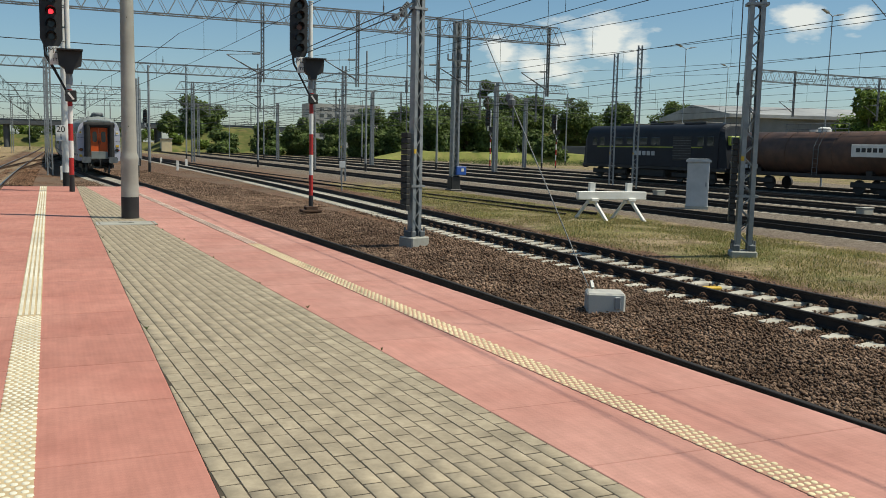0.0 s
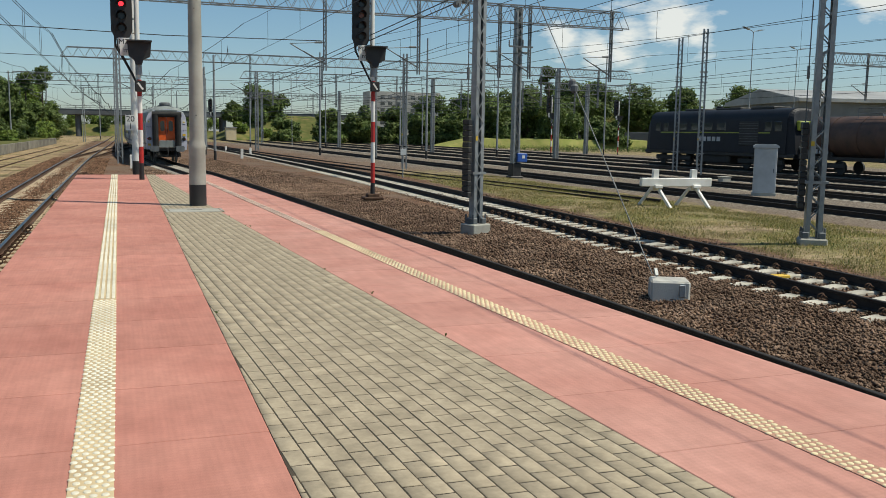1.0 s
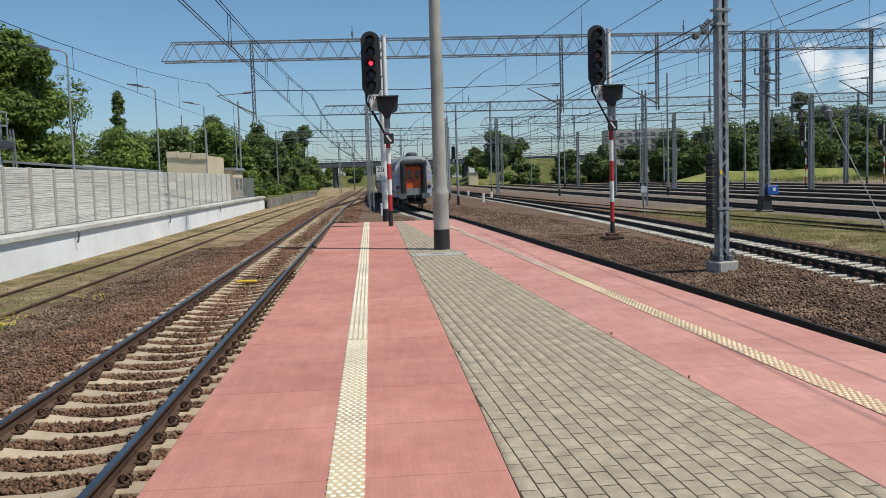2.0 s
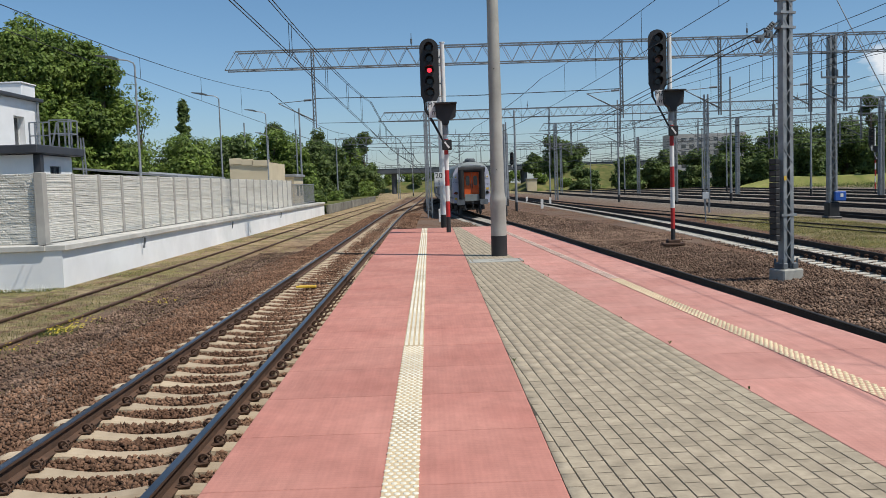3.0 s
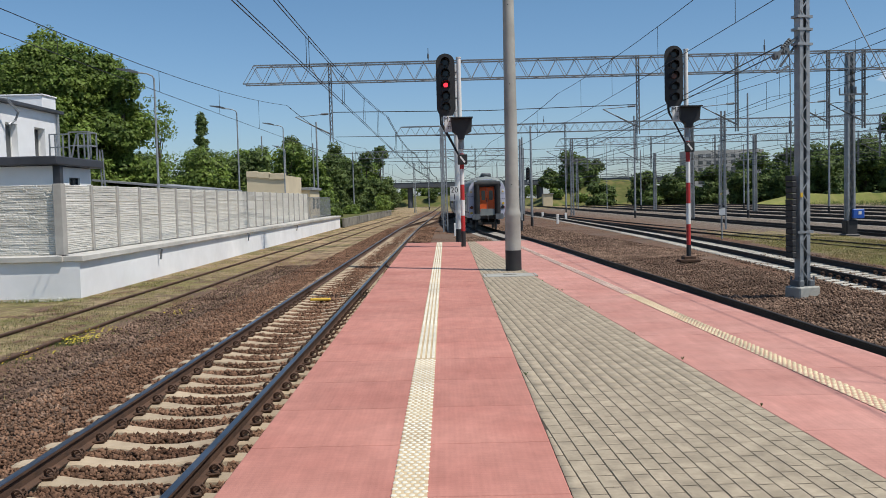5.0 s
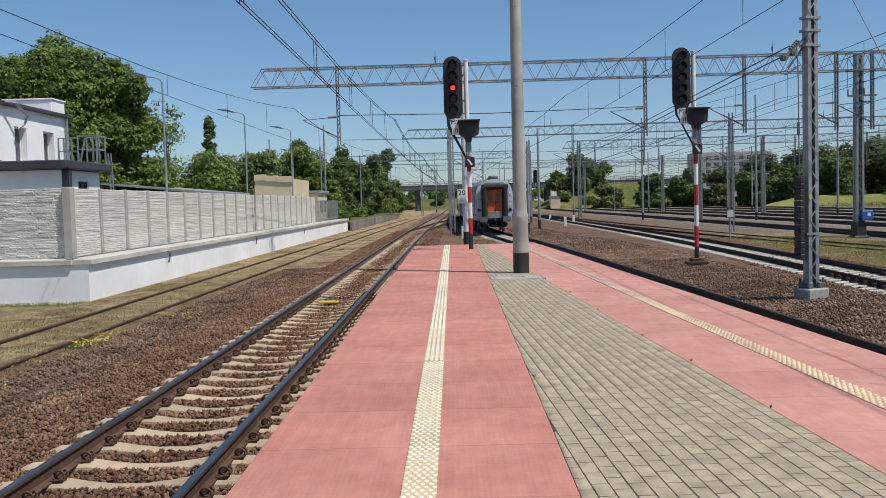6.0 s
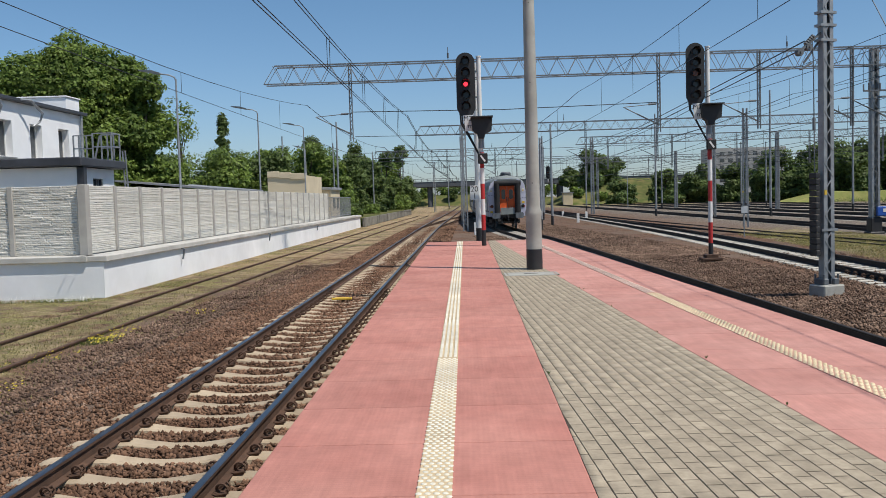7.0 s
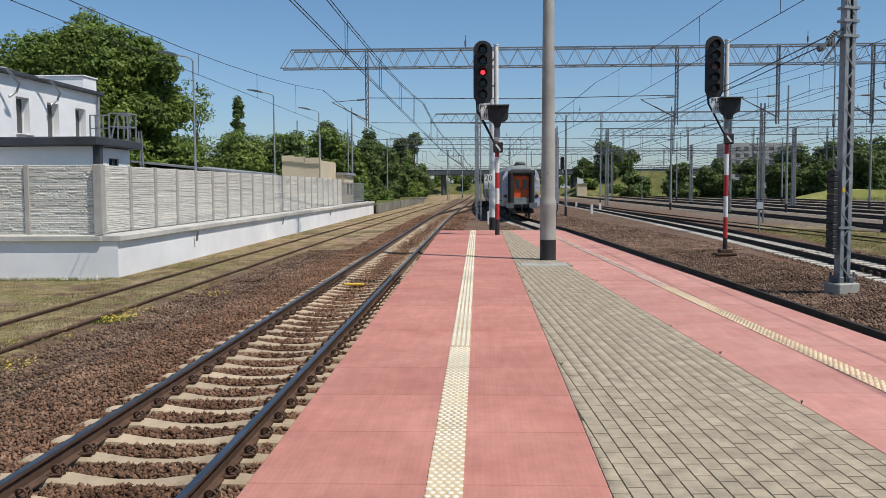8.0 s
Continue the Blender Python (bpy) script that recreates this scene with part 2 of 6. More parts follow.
M_DOME_R = shade("worn_yellow_dome_tops", (0.76, 0.65, 0.42), (0.64, 0.52, 0.32), scale=3, rough=0.7, stain=0.2, coord="World")
M_RIB_R = shade("faded_pink_ribs", (0.66, 0.50, 0.41), (0.56, 0.39, 0.31), scale=2, rough=0.75, stain=0.25, coord="World")
M_DOME = shade("worn_dome_tops", (0.78, 0.74, 0.62), (0.68, 0.62, 0.48), scale=3, rough=0.7, stain=0.2, coord="World")
M_CONC = shade("weathered_concrete", (0.42, 0.41, 0.37), (0.33, 0.32, 0.28), scale=2.2, rough=0.9, bump=0.2, grain=70, stain=0.25)
M_SLEEPER = shade("concrete_sleeper", (0.50, 0.40, 0.28), (0.38, 0.295, 0.20), scale=3, rough=0.92, bump=0.3, stain=0.3, rnd=0.12)
M_SLEEPER_R = shade("pale_concrete_sleeper", (0.56, 0.53, 0.46), (0.44, 0.41, 0.35), scale=3, rough=0.92, bump=0.3, stain=0.3, rnd=0.14)
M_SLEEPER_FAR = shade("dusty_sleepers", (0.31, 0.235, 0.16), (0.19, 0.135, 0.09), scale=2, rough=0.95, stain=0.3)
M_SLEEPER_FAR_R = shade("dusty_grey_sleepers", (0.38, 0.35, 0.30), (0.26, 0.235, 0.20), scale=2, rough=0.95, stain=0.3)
M_GANTRY = shade("weathered_gantry_steel", (0.21, 0.225, 0.235), (0.15, 0.16, 0.17), scale=3, rough=0.6, metal=0.25, bump=0.05)
M_WOOD = shade("old_timber_sleeper", (0.13, 0.10, 0.075), (0.08, 0.06, 0.045), scale=5, rough=0.95)
M_RUST = shade("rusty_rail_side", (0.115, 0.062, 0.038), (0.07, 0.04, 0.026), scale=6, rough=0.85, bump=0.3)
M_RAILTOP = shade("polished_rail_head", (0.20, 0.21, 0.24), (0.14, 0.15, 0.17), scale=2, rough=0.32, metal=0.9, bump=0.03)
M_RAILDARK = shade("dark_rail_side", (0.028, 0.023, 0.021), (0.018, 0.015, 0.014), scale=6, rough=0.8)
M_STONE = shade("brown_ballast_stone", (0.235, 0.138, 0.088), (0.105, 0.056, 0.035), scale=1.2, rough=0.95, bump=0, stain=0.2, island=0.5, spec=0.15)
M_STONE_E = shade("grey_brown_ballast_stone", (0.245, 0.165, 0.118), (0.095, 0.058, 0.04), scale=1.2, rough=0.95, bump=0, stain=0.25, island=0.55, spec=0.15)
M_STEEL = shade("galvanised_steel", (0.34, 0.355, 0.365), (0.24, 0.255, 0.265), scale=5, rough=0.5, metal=0.35, bump=0.05, stain=0.2)
M_STEEL_D = shade("dark_weathered_steel", (0.17, 0.185, 0.195), (0.12, 0.13, 0.14), scale=4, rough=0.6, metal=0.3, bump=0.05)
M_WHITE = shade("white_paint", (0.78, 0.77, 0.74), (0.68, 0.67, 0.63), scale=3, rough=0.55, bump=0.04, stain=0.12)
M_RED = shade("red_paint", (0.52, 0.035, 0.03), (0.42, 0.03, 0.03), scale=3, rough=0.5, bump=0.04)
M_BLACK = shade("black_paint", (0.022, 0.022, 0.024), (0.035, 0.034, 0.033), scale=3, rough=0.55, bump=0.05)
M_RUBBER = shade("black_rubber", (0.018, 0.018, 0.018), (0.03, 0.03, 0.03), scale=3, rough=0.8)
M_LENS = shade("dark_glass_lens", (0.02, 0.022, 0.022), rough=0.15, bump=0)
M_AMBER = shade("unlit_amber_lens", (0.16, 0.05, 0.02), rough=0.2, bump=0)
M_REDLAMP = glow("lit_red_lamp", (1.0, 0.03, 0.05), 2.2)
M_STUCCO = shade("white_render", (0.83, 0.83, 0.83), (0.77, 0.77, 0.765), scale=1.2, rough=0.9, bump=0.2, grain=80, stain=0.1)
M_FENCE = shade("cast_concrete_panel", (0.70, 0.675, 0.61), (0.60, 0.575, 0.52), scale=3, rough=0.9, bump=0.3, stain=0.12, rnd=0.05)
M_COPING = shade("pale_coping_concrete", (0.60, 0.58, 0.53), (0.48, 0.46, 0.42), scale=1.6, rough=0.9, bump=0.2, grain=60, stain=0.3)
M_POST = shade("fence_post_concrete", (0.42, 0.40, 0.36), (0.35, 0.33, 0.30), scale=3, rough=0.9, stain=0.12)
M_EDGEOLD = shade("old_stained_concrete", (0.26, 0.245, 0.21), (0.15, 0.14, 0.115), scale=1.5, rough=0.95, stain=0.4)
M_ANTHRACITE = shade("anthracite_trim", (0.055, 0.057, 0.066), (0.045, 0.046, 0.052), rough=0.5, bump=0.02)
M_GLASS = shade("dark_window_glass", (0.035, 0.04, 0.045), (0.05, 0.055, 0.06), scale=0.6, rough=0.06, bump=0, spec=0.8)
M_BEIGE = shade("beige_render", (0.62, 0.52, 0.36), (0.56, 0.47, 0.32), scale=1, rough=0.9, stain=0.1)
M_ROOF = shade("grey_roof_sheet", (0.30, 0.31, 0.32), (0.24, 0.25, 0.26), scale=1.5, rough=0.6)
M_BARK = shade("tree_bark", (0.11, 0.085, 0.06), (0.07, 0.055, 0.04), scale=4, rough=0.95, bump=0.4)
M_LEAF_A = foliage("maple_leaves", (0.215, 0.29, 0.055), (0.10, 0.16, 0.03))
M_LEAF_B = foliage("dark_leaves", (0.15, 0.205, 0.055), (0.085, 0.13, 0.038))
M_GRASS = foliage("dry_grass_blades", (0.25, 0.23, 0.07), (0.38, 0.31, 0.13))
M_WEED = foliage("green_weed_leaves", (0.10, 0.15, 0.035), (0.07, 0.11, 0.03))
M_FLOWER = shade("yellow_petals", (0.75, 0.62, 0.04), rough=0.7, bump=0)
M_PETAL = shade("white_petals", (0.8, 0.8, 0.76), rough=0.7, bump=0)
M_LOCO = shade("dark_blue_paint", (0.010, 0.013, 0.022), (0.007, 0.009, 0.015), scale=2, rough=0.6, stain=0.3)
M_LOCOSTRIPE = shade("lime_front_paint", (0.36, 0.42, 0.06), rough=0.5)
M_TANK = shade("rusty_brown_tank", (0.115, 0.062, 0.042), (0.06, 0.036, 0.028), scale=1.2, rough=0.6, stain=0.45)
M_LAV = shade("pale_lavender_paint", (0.52, 0.53, 0.63), (0.46, 0.47, 0.57), scale=1.5, rough=0.35, bump=0.02, stain=0.12)
M_COACHW = shade("off_white_paint", (0.66, 0.66, 0.67), (0.58, 0.58, 0.60), scale=1.5, rough=0.4, bump=0.02, stain=0.15)
M_NAVY = shade("navy_stripe_paint", (0.06, 0.065, 0.15), rough=0.4, bump=0)
M_GREEN = shade("green_stripe_paint", (0.10, 0.36, 0.045), rough=0.4, bump=0)
M_ROOFGREY = shade("grey_green_roof_paint", (0.26, 0.285, 0.275), (0.20, 0.22, 0.215), scale=1.2, rough=0.6, stain=0.3)
M_ORANGE = shade("orange_door_paint", (0.80, 0.125, 0.02), (0.72, 0.11, 0.02), scale=2, rough=0.45, bump=0.02)
M_YELLOW = shade("yellow_paint", (0.72, 0.47, 0.05), (0.6, 0.38, 0.05), rough=0.6)
M_BLUE = shade("blue_enamel", (0.03, 0.12, 0.48), (0.03, 0.10, 0.40), rough=0.4)
M_GREY = shade("light_grey_cabinet_paint", (0.50, 0.53, 0.55), (0.44, 0.46, 0.48), scale=2, rough=0.5)
M_WIRE = shade("dark_copper_wire", (0.045, 0.05, 0.055), (0.035, 0.038, 0.04), rough=0.6, metal=0.3, bump=0)
M_BRIDGE = shade("sooty_bridge_concrete", (0.115, 0.125, 0.14), (0.08, 0.09, 0.10), scale=0.4, rough=0.9)
M_BANK = shade("grassy_bank", (0.07, 0.10, 0.027), (0.175, 0.15, 0.06), scale=0.5, rough=0.95, bump=0.6, grain=3, stain=0.3, spec=0.1)
M_MEADOW = shade("bright_meadow_grass", (0.19, 0.225, 0.06), (0.29, 0.27, 0.10), scale=0.7, rough=0.95, bump=0.6, grain=4, stain=0.3, spec=0.1)
M_SHED = shade("grey_corrugated_wall", (0.20, 0.21, 0.225), (0.16, 0.17, 0.18), scale=0.6, rough=0.7)
M_SHEDROOF = shade("pale_sheet_roof", (0.38, 0.38, 0.375), (0.31, 0.31, 0.305), scale=0.6, rough=0.6)


# ---- building blocks ----
class Geo:
    """Gathers plain geometry for one mesh."""

    def __init__(self):
        self.v, self.f, self.m = [], [], []

    def add(self, verts, faces, mi=0):
        k = len(self.v)
        self.v.extend(tuple(p) for p in verts)
        self.f.extend(tuple(i + k for i in face) for face in faces)
        self.m.extend([mi] * len(faces))
        return self

    def box(self, c, s, ch=0.0, rz=0.0, mi=0, rot=None):
        """A box of centre c and size s, its edges chamfered by ch."""
        x, y, z = (q / 2 for q in s)
        if ch <= 0:
            pts = [(sx * x, sy * y, sz * z) for sx in (-1, 1) for sy in (-1, 1) for sz in (-1, 1)]
            faces = [(0, 1, 3, 2), (4, 6, 7, 5), (0, 4, 5, 1), (2, 3, 7, 6), (0, 2, 6, 4), (1, 5, 7, 3)]
        else:
            ch = min(ch, x * 0.9, y * 0.9, z * 0.9)
            pts, idx = [], {}
            for sx in (-1, 1):
                for sy in (-1, 1):
                    for sz in (-1, 1):
                        for ax in range(3):
                            p = [sx * (x - ch), sy * (y - ch), sz * (z - ch)]
                            p[ax] = (sx * x, sy * y, sz * z)[ax]
                            idx[sx, sy, sz, ax] = len(pts)
                            pts.append(p)
            faces = []
            for ax in range(3):
                a, b = [q for q in range(3) if q != ax]
                for s0 in (-1, 1):
                    ring = []
                    for sa, sb in ((-1, -1), (1, -1), (1, 1), (-1, 1)):
                        key = [0, 0, 0]
                        key[ax], key[a], key[b] = s0, sa, sb
                        ring.append(idx[(*key, ax)])
                    faces.append(tuple(ring if (s0 > 0) == (ax != 1) else ring[::-1]))
                for sa in (-1, 1):
                    for sb in (-1, 1):
                        k0, k1 = [0, 0, 0], [0, 0, 0]
                        k0[ax], k1[ax] = -1, 1
                        k0[a] = k1[a] = sa
                        k0[b] = k1[b] = sb
                        faces.append((idx[(*k0, a)], idx[(*k1, a)], idx[(*k1, b)], idx[(*k0, b)]))
            for sx in (-1, 1):
                for sy in (-1, 1):
                    for sz in (-1, 1):
                        faces.append(tuple(idx[sx, sy, sz, q] for q in range(3)))
        mat = rot if rot is not None else Matrix.Rotation(rz, 3, 'Z')
        pts = [mat @ Vector(p) + Vector(c) for p in pts]
        return self.add(pts, faces, mi)

    def bar(self, p0, p1, w, h=None, mi=0, up=(0, 0, 1)):
        """A square bar from p0 to p1."""
        p0, p1 = Vector(p0), Vector(p1)
        d = p1 - p0
        n = d.normalized()
        u = Vector(up)
        if abs(n.dot(u)) > 0.98:
            u = Vector((1, 0, 0))
        s = n.cross(u).normalized()
        u = s.cross(n)
        h = h or w
        ring = [(-w / 2, -h / 2), (w / 2, -h / 2), (w / 2, h / 2), (-w / 2, h / 2)]
        pts = [p + s * a + u * b for p in (p0, p1) for a, b in ring]
        return self.add(pts, [(0, 1, 5, 4), (1, 2, 6, 5), (2, 3, 7, 6), (3, 0, 4, 7), (3, 2, 1, 0), (4, 5, 6, 7)], mi)

    def cyl(self, p0, p1, r0, r1=None, n=16, mi=0, caps=True):
        p0, p1 = Vector(p0), Vector(p1)
        r1 = r0 if r1 is None else r1
        ax = (p1 - p0).normalized()
        u = Vector((0, 0, 1)) if abs(ax.z) < 0.95 else Vector((1, 0, 0))
        s = ax.cross(u).normalized()
        u = s.cross(ax)
        pts = []
        for p, r in ((p0, r0), (p1, r1)):
            for k in range(n):
                a = 2 * math.pi * k / n
                pts.append(p + s * (r * math.cos(a)) + u * (r * math.sin(a)))
        faces = [(k, (k + 1) % n, n + (k + 1) % n, n + k) for k in range(n)]
        if caps:
            faces += [tuple(range(n))[::-1], tuple(range(n, 2 * n))]
        return self.add(pts, faces, mi)

    def tube(self, path, r, n=6, mi=0):
        path = [Vector(p) for p in path]
        pts = []
        for k, p in enumerate(path):
            d = (path[min(k + 1, len(path) - 1)] - path[max(k - 1, 0)]).normalized()
            u = Vector((0, 0, 1)) if abs(d.z) < 0.95 else Vector((1, 0, 0))
            s = d.cross(u).normalized()
            u = s.cross(d)
            pts += [p + s * (r * math.cos(2 * math.pi * q / n)) + u * (r * math.sin(2 * math.pi * q / n)) for q in range(n)]
        faces = [(k * n + q, k * n + (q + 1) % n, (k + 1) * n + (q + 1) % n, (k + 1) * n + q) for k in range(len(path) - 1) for q in range(n)]
        faces += [tuple(range(n))[::-1], tuple(range((len(path) - 1) * n, len(path) * n))]
        return self.add(pts, faces, mi)

    def prism(self, poly, a, b, axis=0, mi=0):
        """A polygon in the other two axes, drawn out from a to b along axis."""
        def place(q, t):
            p = list(q)
            p.insert(axis, t)
            return p
        n = len(poly)
        pts = [place(q, a) for q in poly] + [place(q, b) for q in poly]
        faces = [(k, (k + 1) % n, n + (k + 1) % n, n + k) for k in range(n)] + [tuple(range(n))[::-1], tuple(range(n, 2 * n))]
        return self.add(pts, faces, mi)

    def lathe(self, prof, n=18, c=(0, 0, 0), mi=0):
        """A profile of (radius, height), turned about the upright axis."""
        pts = [(c[0] + r * math.cos(2 * math.pi * k / n), c[1] + r * math.sin(2 * math.pi * k / n), c[2] + z) for r, z in prof for k in range(n)]
        faces = [(j * n + k, j * n + (k + 1) % n, (j + 1) * n + (k + 1) % n, (j + 1) * n + k) for j in range(len(prof) - 1) for k in range(n)]
        faces += [tuple(range(n))[::-1], tuple(range((len(prof) - 1) * n, len(prof) * n))]
        return self.add(pts, faces, mi)

    def mesh(self, name, mats):
        me = bpy.data.meshes.new(name)
        me.from_pydata(self.v, [], self.f)
        for m in (mats if isinstance(mats, (list, tuple)) else [mats]):
            me.materials.append(m)
        me.polygons.foreach_set("material_index", self.m)
        bm = bmesh.new()
        bm.from_mesh(me)
        bmesh.ops.recalc_face_normals(bm, faces=bm.faces)
        bm.to_mesh(me)
        bm.free()
        me.update()
        return me


def smooth_by_angle(me, deg=35):
    """Rounded faces shade smooth, edges sharper than that stay crisp."""
    me.polygons.foreach_set("use_smooth", [True] * len(me.polygons))
    me.set_sharp_from_angle(angle=radians(deg))


def thing(name, label, category, at=(0, 0, 0), rz=0.0, group="", kind=""):
    ob = new(name)
    ob.empty_display_size = 0.2
    ob.matrix_basis = pose(*at, 0, 0, rz)
    return tagged(ob, label, category, group, kind)


def part(name, geo, mats, parent=None, label="", smooth=False):
    me = geo.mesh(name, mats) if isinstance(geo, Geo) else geo
    if smooth:
        smooth_by_angle(me)
    ob = new(name, me)
    if parent is not None:
        ob.parent = parent
    return tagged(ob, label)


def solid(name, geo, mats, label, category="", group="", kind="", smooth=False):
    """A thing that is one mesh, built in place."""
    return tagged(part(name, geo, mats, None, "", smooth), label, category, group, kind)


def cloud_mesh(name, verts, faces, mats):
    """A large mesh straight from arrays, all faces of the same number of corners."""
    me = bpy.data.meshes.new(name)
    verts, faces = np.asarray(verts, dtype=np.float32), np.asarray(faces, dtype=np.int32)
    k = faces.shape[1]
    me.vertices.add(len(verts))
    me.vertices.foreach_set("co", verts.ravel())
    me.loops.add(faces.size)
    me.loops.foreach_set("vertex_index", faces.ravel())
    me.polygons.add(len(faces))
    me.polygons.foreach_set("loop_start", np.arange(0, faces.size, k, dtype=np.int32))
    me.polygons.foreach_set("loop_total", np.full(len(faces), k, dtype=np.int32))
    me.materials.append(mats)
    me.update(calc_edges=True)
    me.validate()
    return me


rng = np.random.default_rng(7)


def along(pts):
    """A smooth x as a function of y through a few points."""
    ys = np.array([p[1] for p in pts], float)
    xs = np.array([p[0] for p in pts], float)

    def at(y):
        k = int(np.clip(np.searchsorted(ys, y) - 1, 0, len(ys) - 2))
        d = lambda i: (xs[min(i + 1, len(xs) - 1)] - xs[max(i - 1, 0)]) / (ys[min(i + 1, len(xs) - 1)] - ys[max(i - 1, 0)])
        h = ys[k + 1] - ys[k]
        t = (y - ys[k]) / h
        return float((2 * t**3 - 3 * t**2 + 1) * xs[k] + (t**3 - 2 * t**2 + t) * h * d(k) + (-2 * t**3 + 3 * t**2) * xs[k + 1] + (t**3 - t**2) * h * d(k + 1))
    return at


# ---- the plan: edges of the platform and the lines of the tracks ----
LEFT_EDGE = lambda y: -1.31 - 0.006 * y
RIGHT_EDGE = lambda y: 4.85 - 0.0465 * y
PAVE_L = lambda y: 0.73 + 0.0045 * (y - 5)
PAVE_R = lambda y: 2.82 - 0.0475 * y
STRIP_R = lambda y: 3.76 - 0.0357 * y
END_Y = 35.0
LINE_LEFT = along([(-2.97, -40), (-2.97, 10), (-3.0, 40), (-2.95, 75), (-2.4, 120), (-1.9, 160), (-1.6, 200), (-1.0, 300)])
LINE_ONE = along([(6.4, -40), (5.95, 8), (5.75, 17), (5.4, 27), (4.4, 50), (3.0, 70), (2.3, 92), (2.15, 115), (2.2, 150), (2.4, 200), (2.6, 300)])
LINE_TWO = along([(11.0, -40), (11.15, 10), (11.5, 18), (12.0, 27), (12.5, 38), (12.9, 55), (12.9, 90), (12.4, 180), (12, 300)])
LINE_STUB = along([(18.6, 29), (16.9, 45), (15.6, 65), (14.6, 90), (13.4, 140)])
LINE_SIDING = along([(-8.2, -40), (-8.15, 16), (-8.1, 30), (-7.95, 50), (-7.4, 90), (-6.5, 140)])


def ground_z(x):
    return float(np.interp(x, [-60, -12, -6, -4.6, -1.3, 4, 7.6, 9.3, 13.2, 16.5, 20, 24, 60, 130, 400], [-0.85, -0.85, -0.85, -0.83, -0.83, -0.985, -0.985, -0.885, -0.885, -0.72, -0.82, -0.88, -0.88, -0.7, -0.6]))


# ---- ground ----
gx = [-1500, -400, -150, -60, -30, -12, -9, -6, -4.6, -3, -1.3, 1.5, 4, 6, 7.6, 9.3, 11, 13.2, 16.5, 20, 24, 40, 60, 90, 130, 400, 2500]
gy = [-600, -100, -30, 0, 20, 40, 70, 120, 200, 320, 600, 1500, 3500]
g = Geo()
g.add([(x, y, ground_z(x)) for y in gy for x in gx], [(j * len(gx) + i, j * len(gx) + i + 1, (j + 1) * len(gx) + i + 1, (j + 1) * len(gx) + i) for j in range(len(gy) - 1) for i in range(len(gx) - 1)])
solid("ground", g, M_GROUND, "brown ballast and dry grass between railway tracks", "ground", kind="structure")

# ---- platform ----
platform = thing("platform", "station platform of red concrete slabs and grey pavers", "platform", kind="structure")
g = Geo()
ys = (-40.0, END_Y)
poly = [(LEFT_EDGE(ys[0]) + 0.12, ys[0]), (RIGHT_EDGE(ys[0]) - 0.12, ys[0]), (RIGHT_EDGE(ys[1]) - 0.12, ys[1] - 0.06), (LEFT_EDGE(ys[1]) + 0.12, ys[1] - 0.06)]
g.prism(poly, -1.2, -0.085, axis=2)
part("retaining_body", g, M_CONC, platform, "weathered concrete platform wall")
g = Geo()
g.prism([(PAVE_L(-40), -40), (PAVE_R(-40) + 0.004, -40), (PAVE_R(END_Y) + 0.004, END_Y - 0.01), (PAVE_L(END_Y), END_Y - 0.01)], -0.10, -0.003, axis=2)
part("joint_bed", g, M_JOINT, platform, "dark sand in the paver joints")

# ---- tracks ----
RAIL = [(-0.07, 0.0), (0.07, 0.0), (0.07, 0.012), (0.012, 0.032), (0.010, 0.128), (0.034, 0.14), (0.036, 0.168), (0.028, 0.175), (-0.028, 0.175), (-0.036, 0.168), (-0.034, 0.14), (-0.010, 0.128), (-0.012, 0.032), (-0.07, 0.012)]


def rail_mesh(name, line, off, y0, y1, top, mats):
    n = len(RAIL)
    step = lambda y: 1.5 if y < 40 else 4.0
    yy = [y0]
    while yy[-1] < y1:
        yy.append(min(y1, yy[-1] + step(yy[-1])))
    g = Geo()
    pts = []
    for y in yy:
        dx = (line(y + 0.5) - line(y - 0.5))
        s = Vector((1, -dx, 0)).normalized()
        c = Vector((line(y), y, top - 0.175)) + s * off
        pts += [c + s * a + Vector((0, 0, b)) for a, b in RAIL]
    faces, mi = [], []
    for k in range(len(yy) - 1):
        for q in range(n):
            faces.append((k * n + q, k * n + (q + 1) % n, (k + 1) * n + (q + 1) % n, (k + 1) * n + q))
            mi.append(1 if q in (6, 7, 8) else 0)
    g.add(pts, faces)
    g.m = mi
    return g.mesh(name, mats)


def sleeper_geo(g=None, m=Matrix(), plain=False):
    """A concrete sleeper, lower and narrower in the middle; its rail seats are level."""
    g = g or Geo()
    if plain:
        st = [(-1.25, -0.02, 0.10), (-0.95, 0, 0.12), (-0.5, 0, 0.12), (0.0, -0.045, 0.10), (0.5, 0, 0.12), (0.95, 0, 0.12), (1.25, -0.02, 0.10)]
    else:
        st = [(-1.27, -0.035, 0.09), (-1.2, -0.012, 0.11), (-0.95, 0.0, 0.125), (-0.58, 0.004, 0.125), (-0.40, -0.022, 0.11), (-0.15, -0.048, 0.10), (0.15, -0.048, 0.10), (0.40, -0.022, 0.11), (0.58, 0.004, 0.125), (0.95, 0.0, 0.125), (1.2, -0.012, 0.11), (1.27, -0.035, 0.09)]
    pts = []
    for x, z, w in st:
        pts += [m @ Vector(p) for p in ((x, -w - 0.03, -0.2), (x, -w, z - 0.02), (x, -w + 0.025, z), (x, w - 0.025, z), (x, w, z - 0.02), (x, w + 0.03, -0.2))]
    faces = [(k * 6 + q, k * 6 + q + 1, (k + 1) * 6 + q + 1, (k + 1) * 6 + q) for k in range(len(st) - 1) for q in range(5)]
    faces += [tuple(range(6)), tuple(range((len(st) - 1) * 6, len(st) * 6))]
    return g.add(pts, faces)


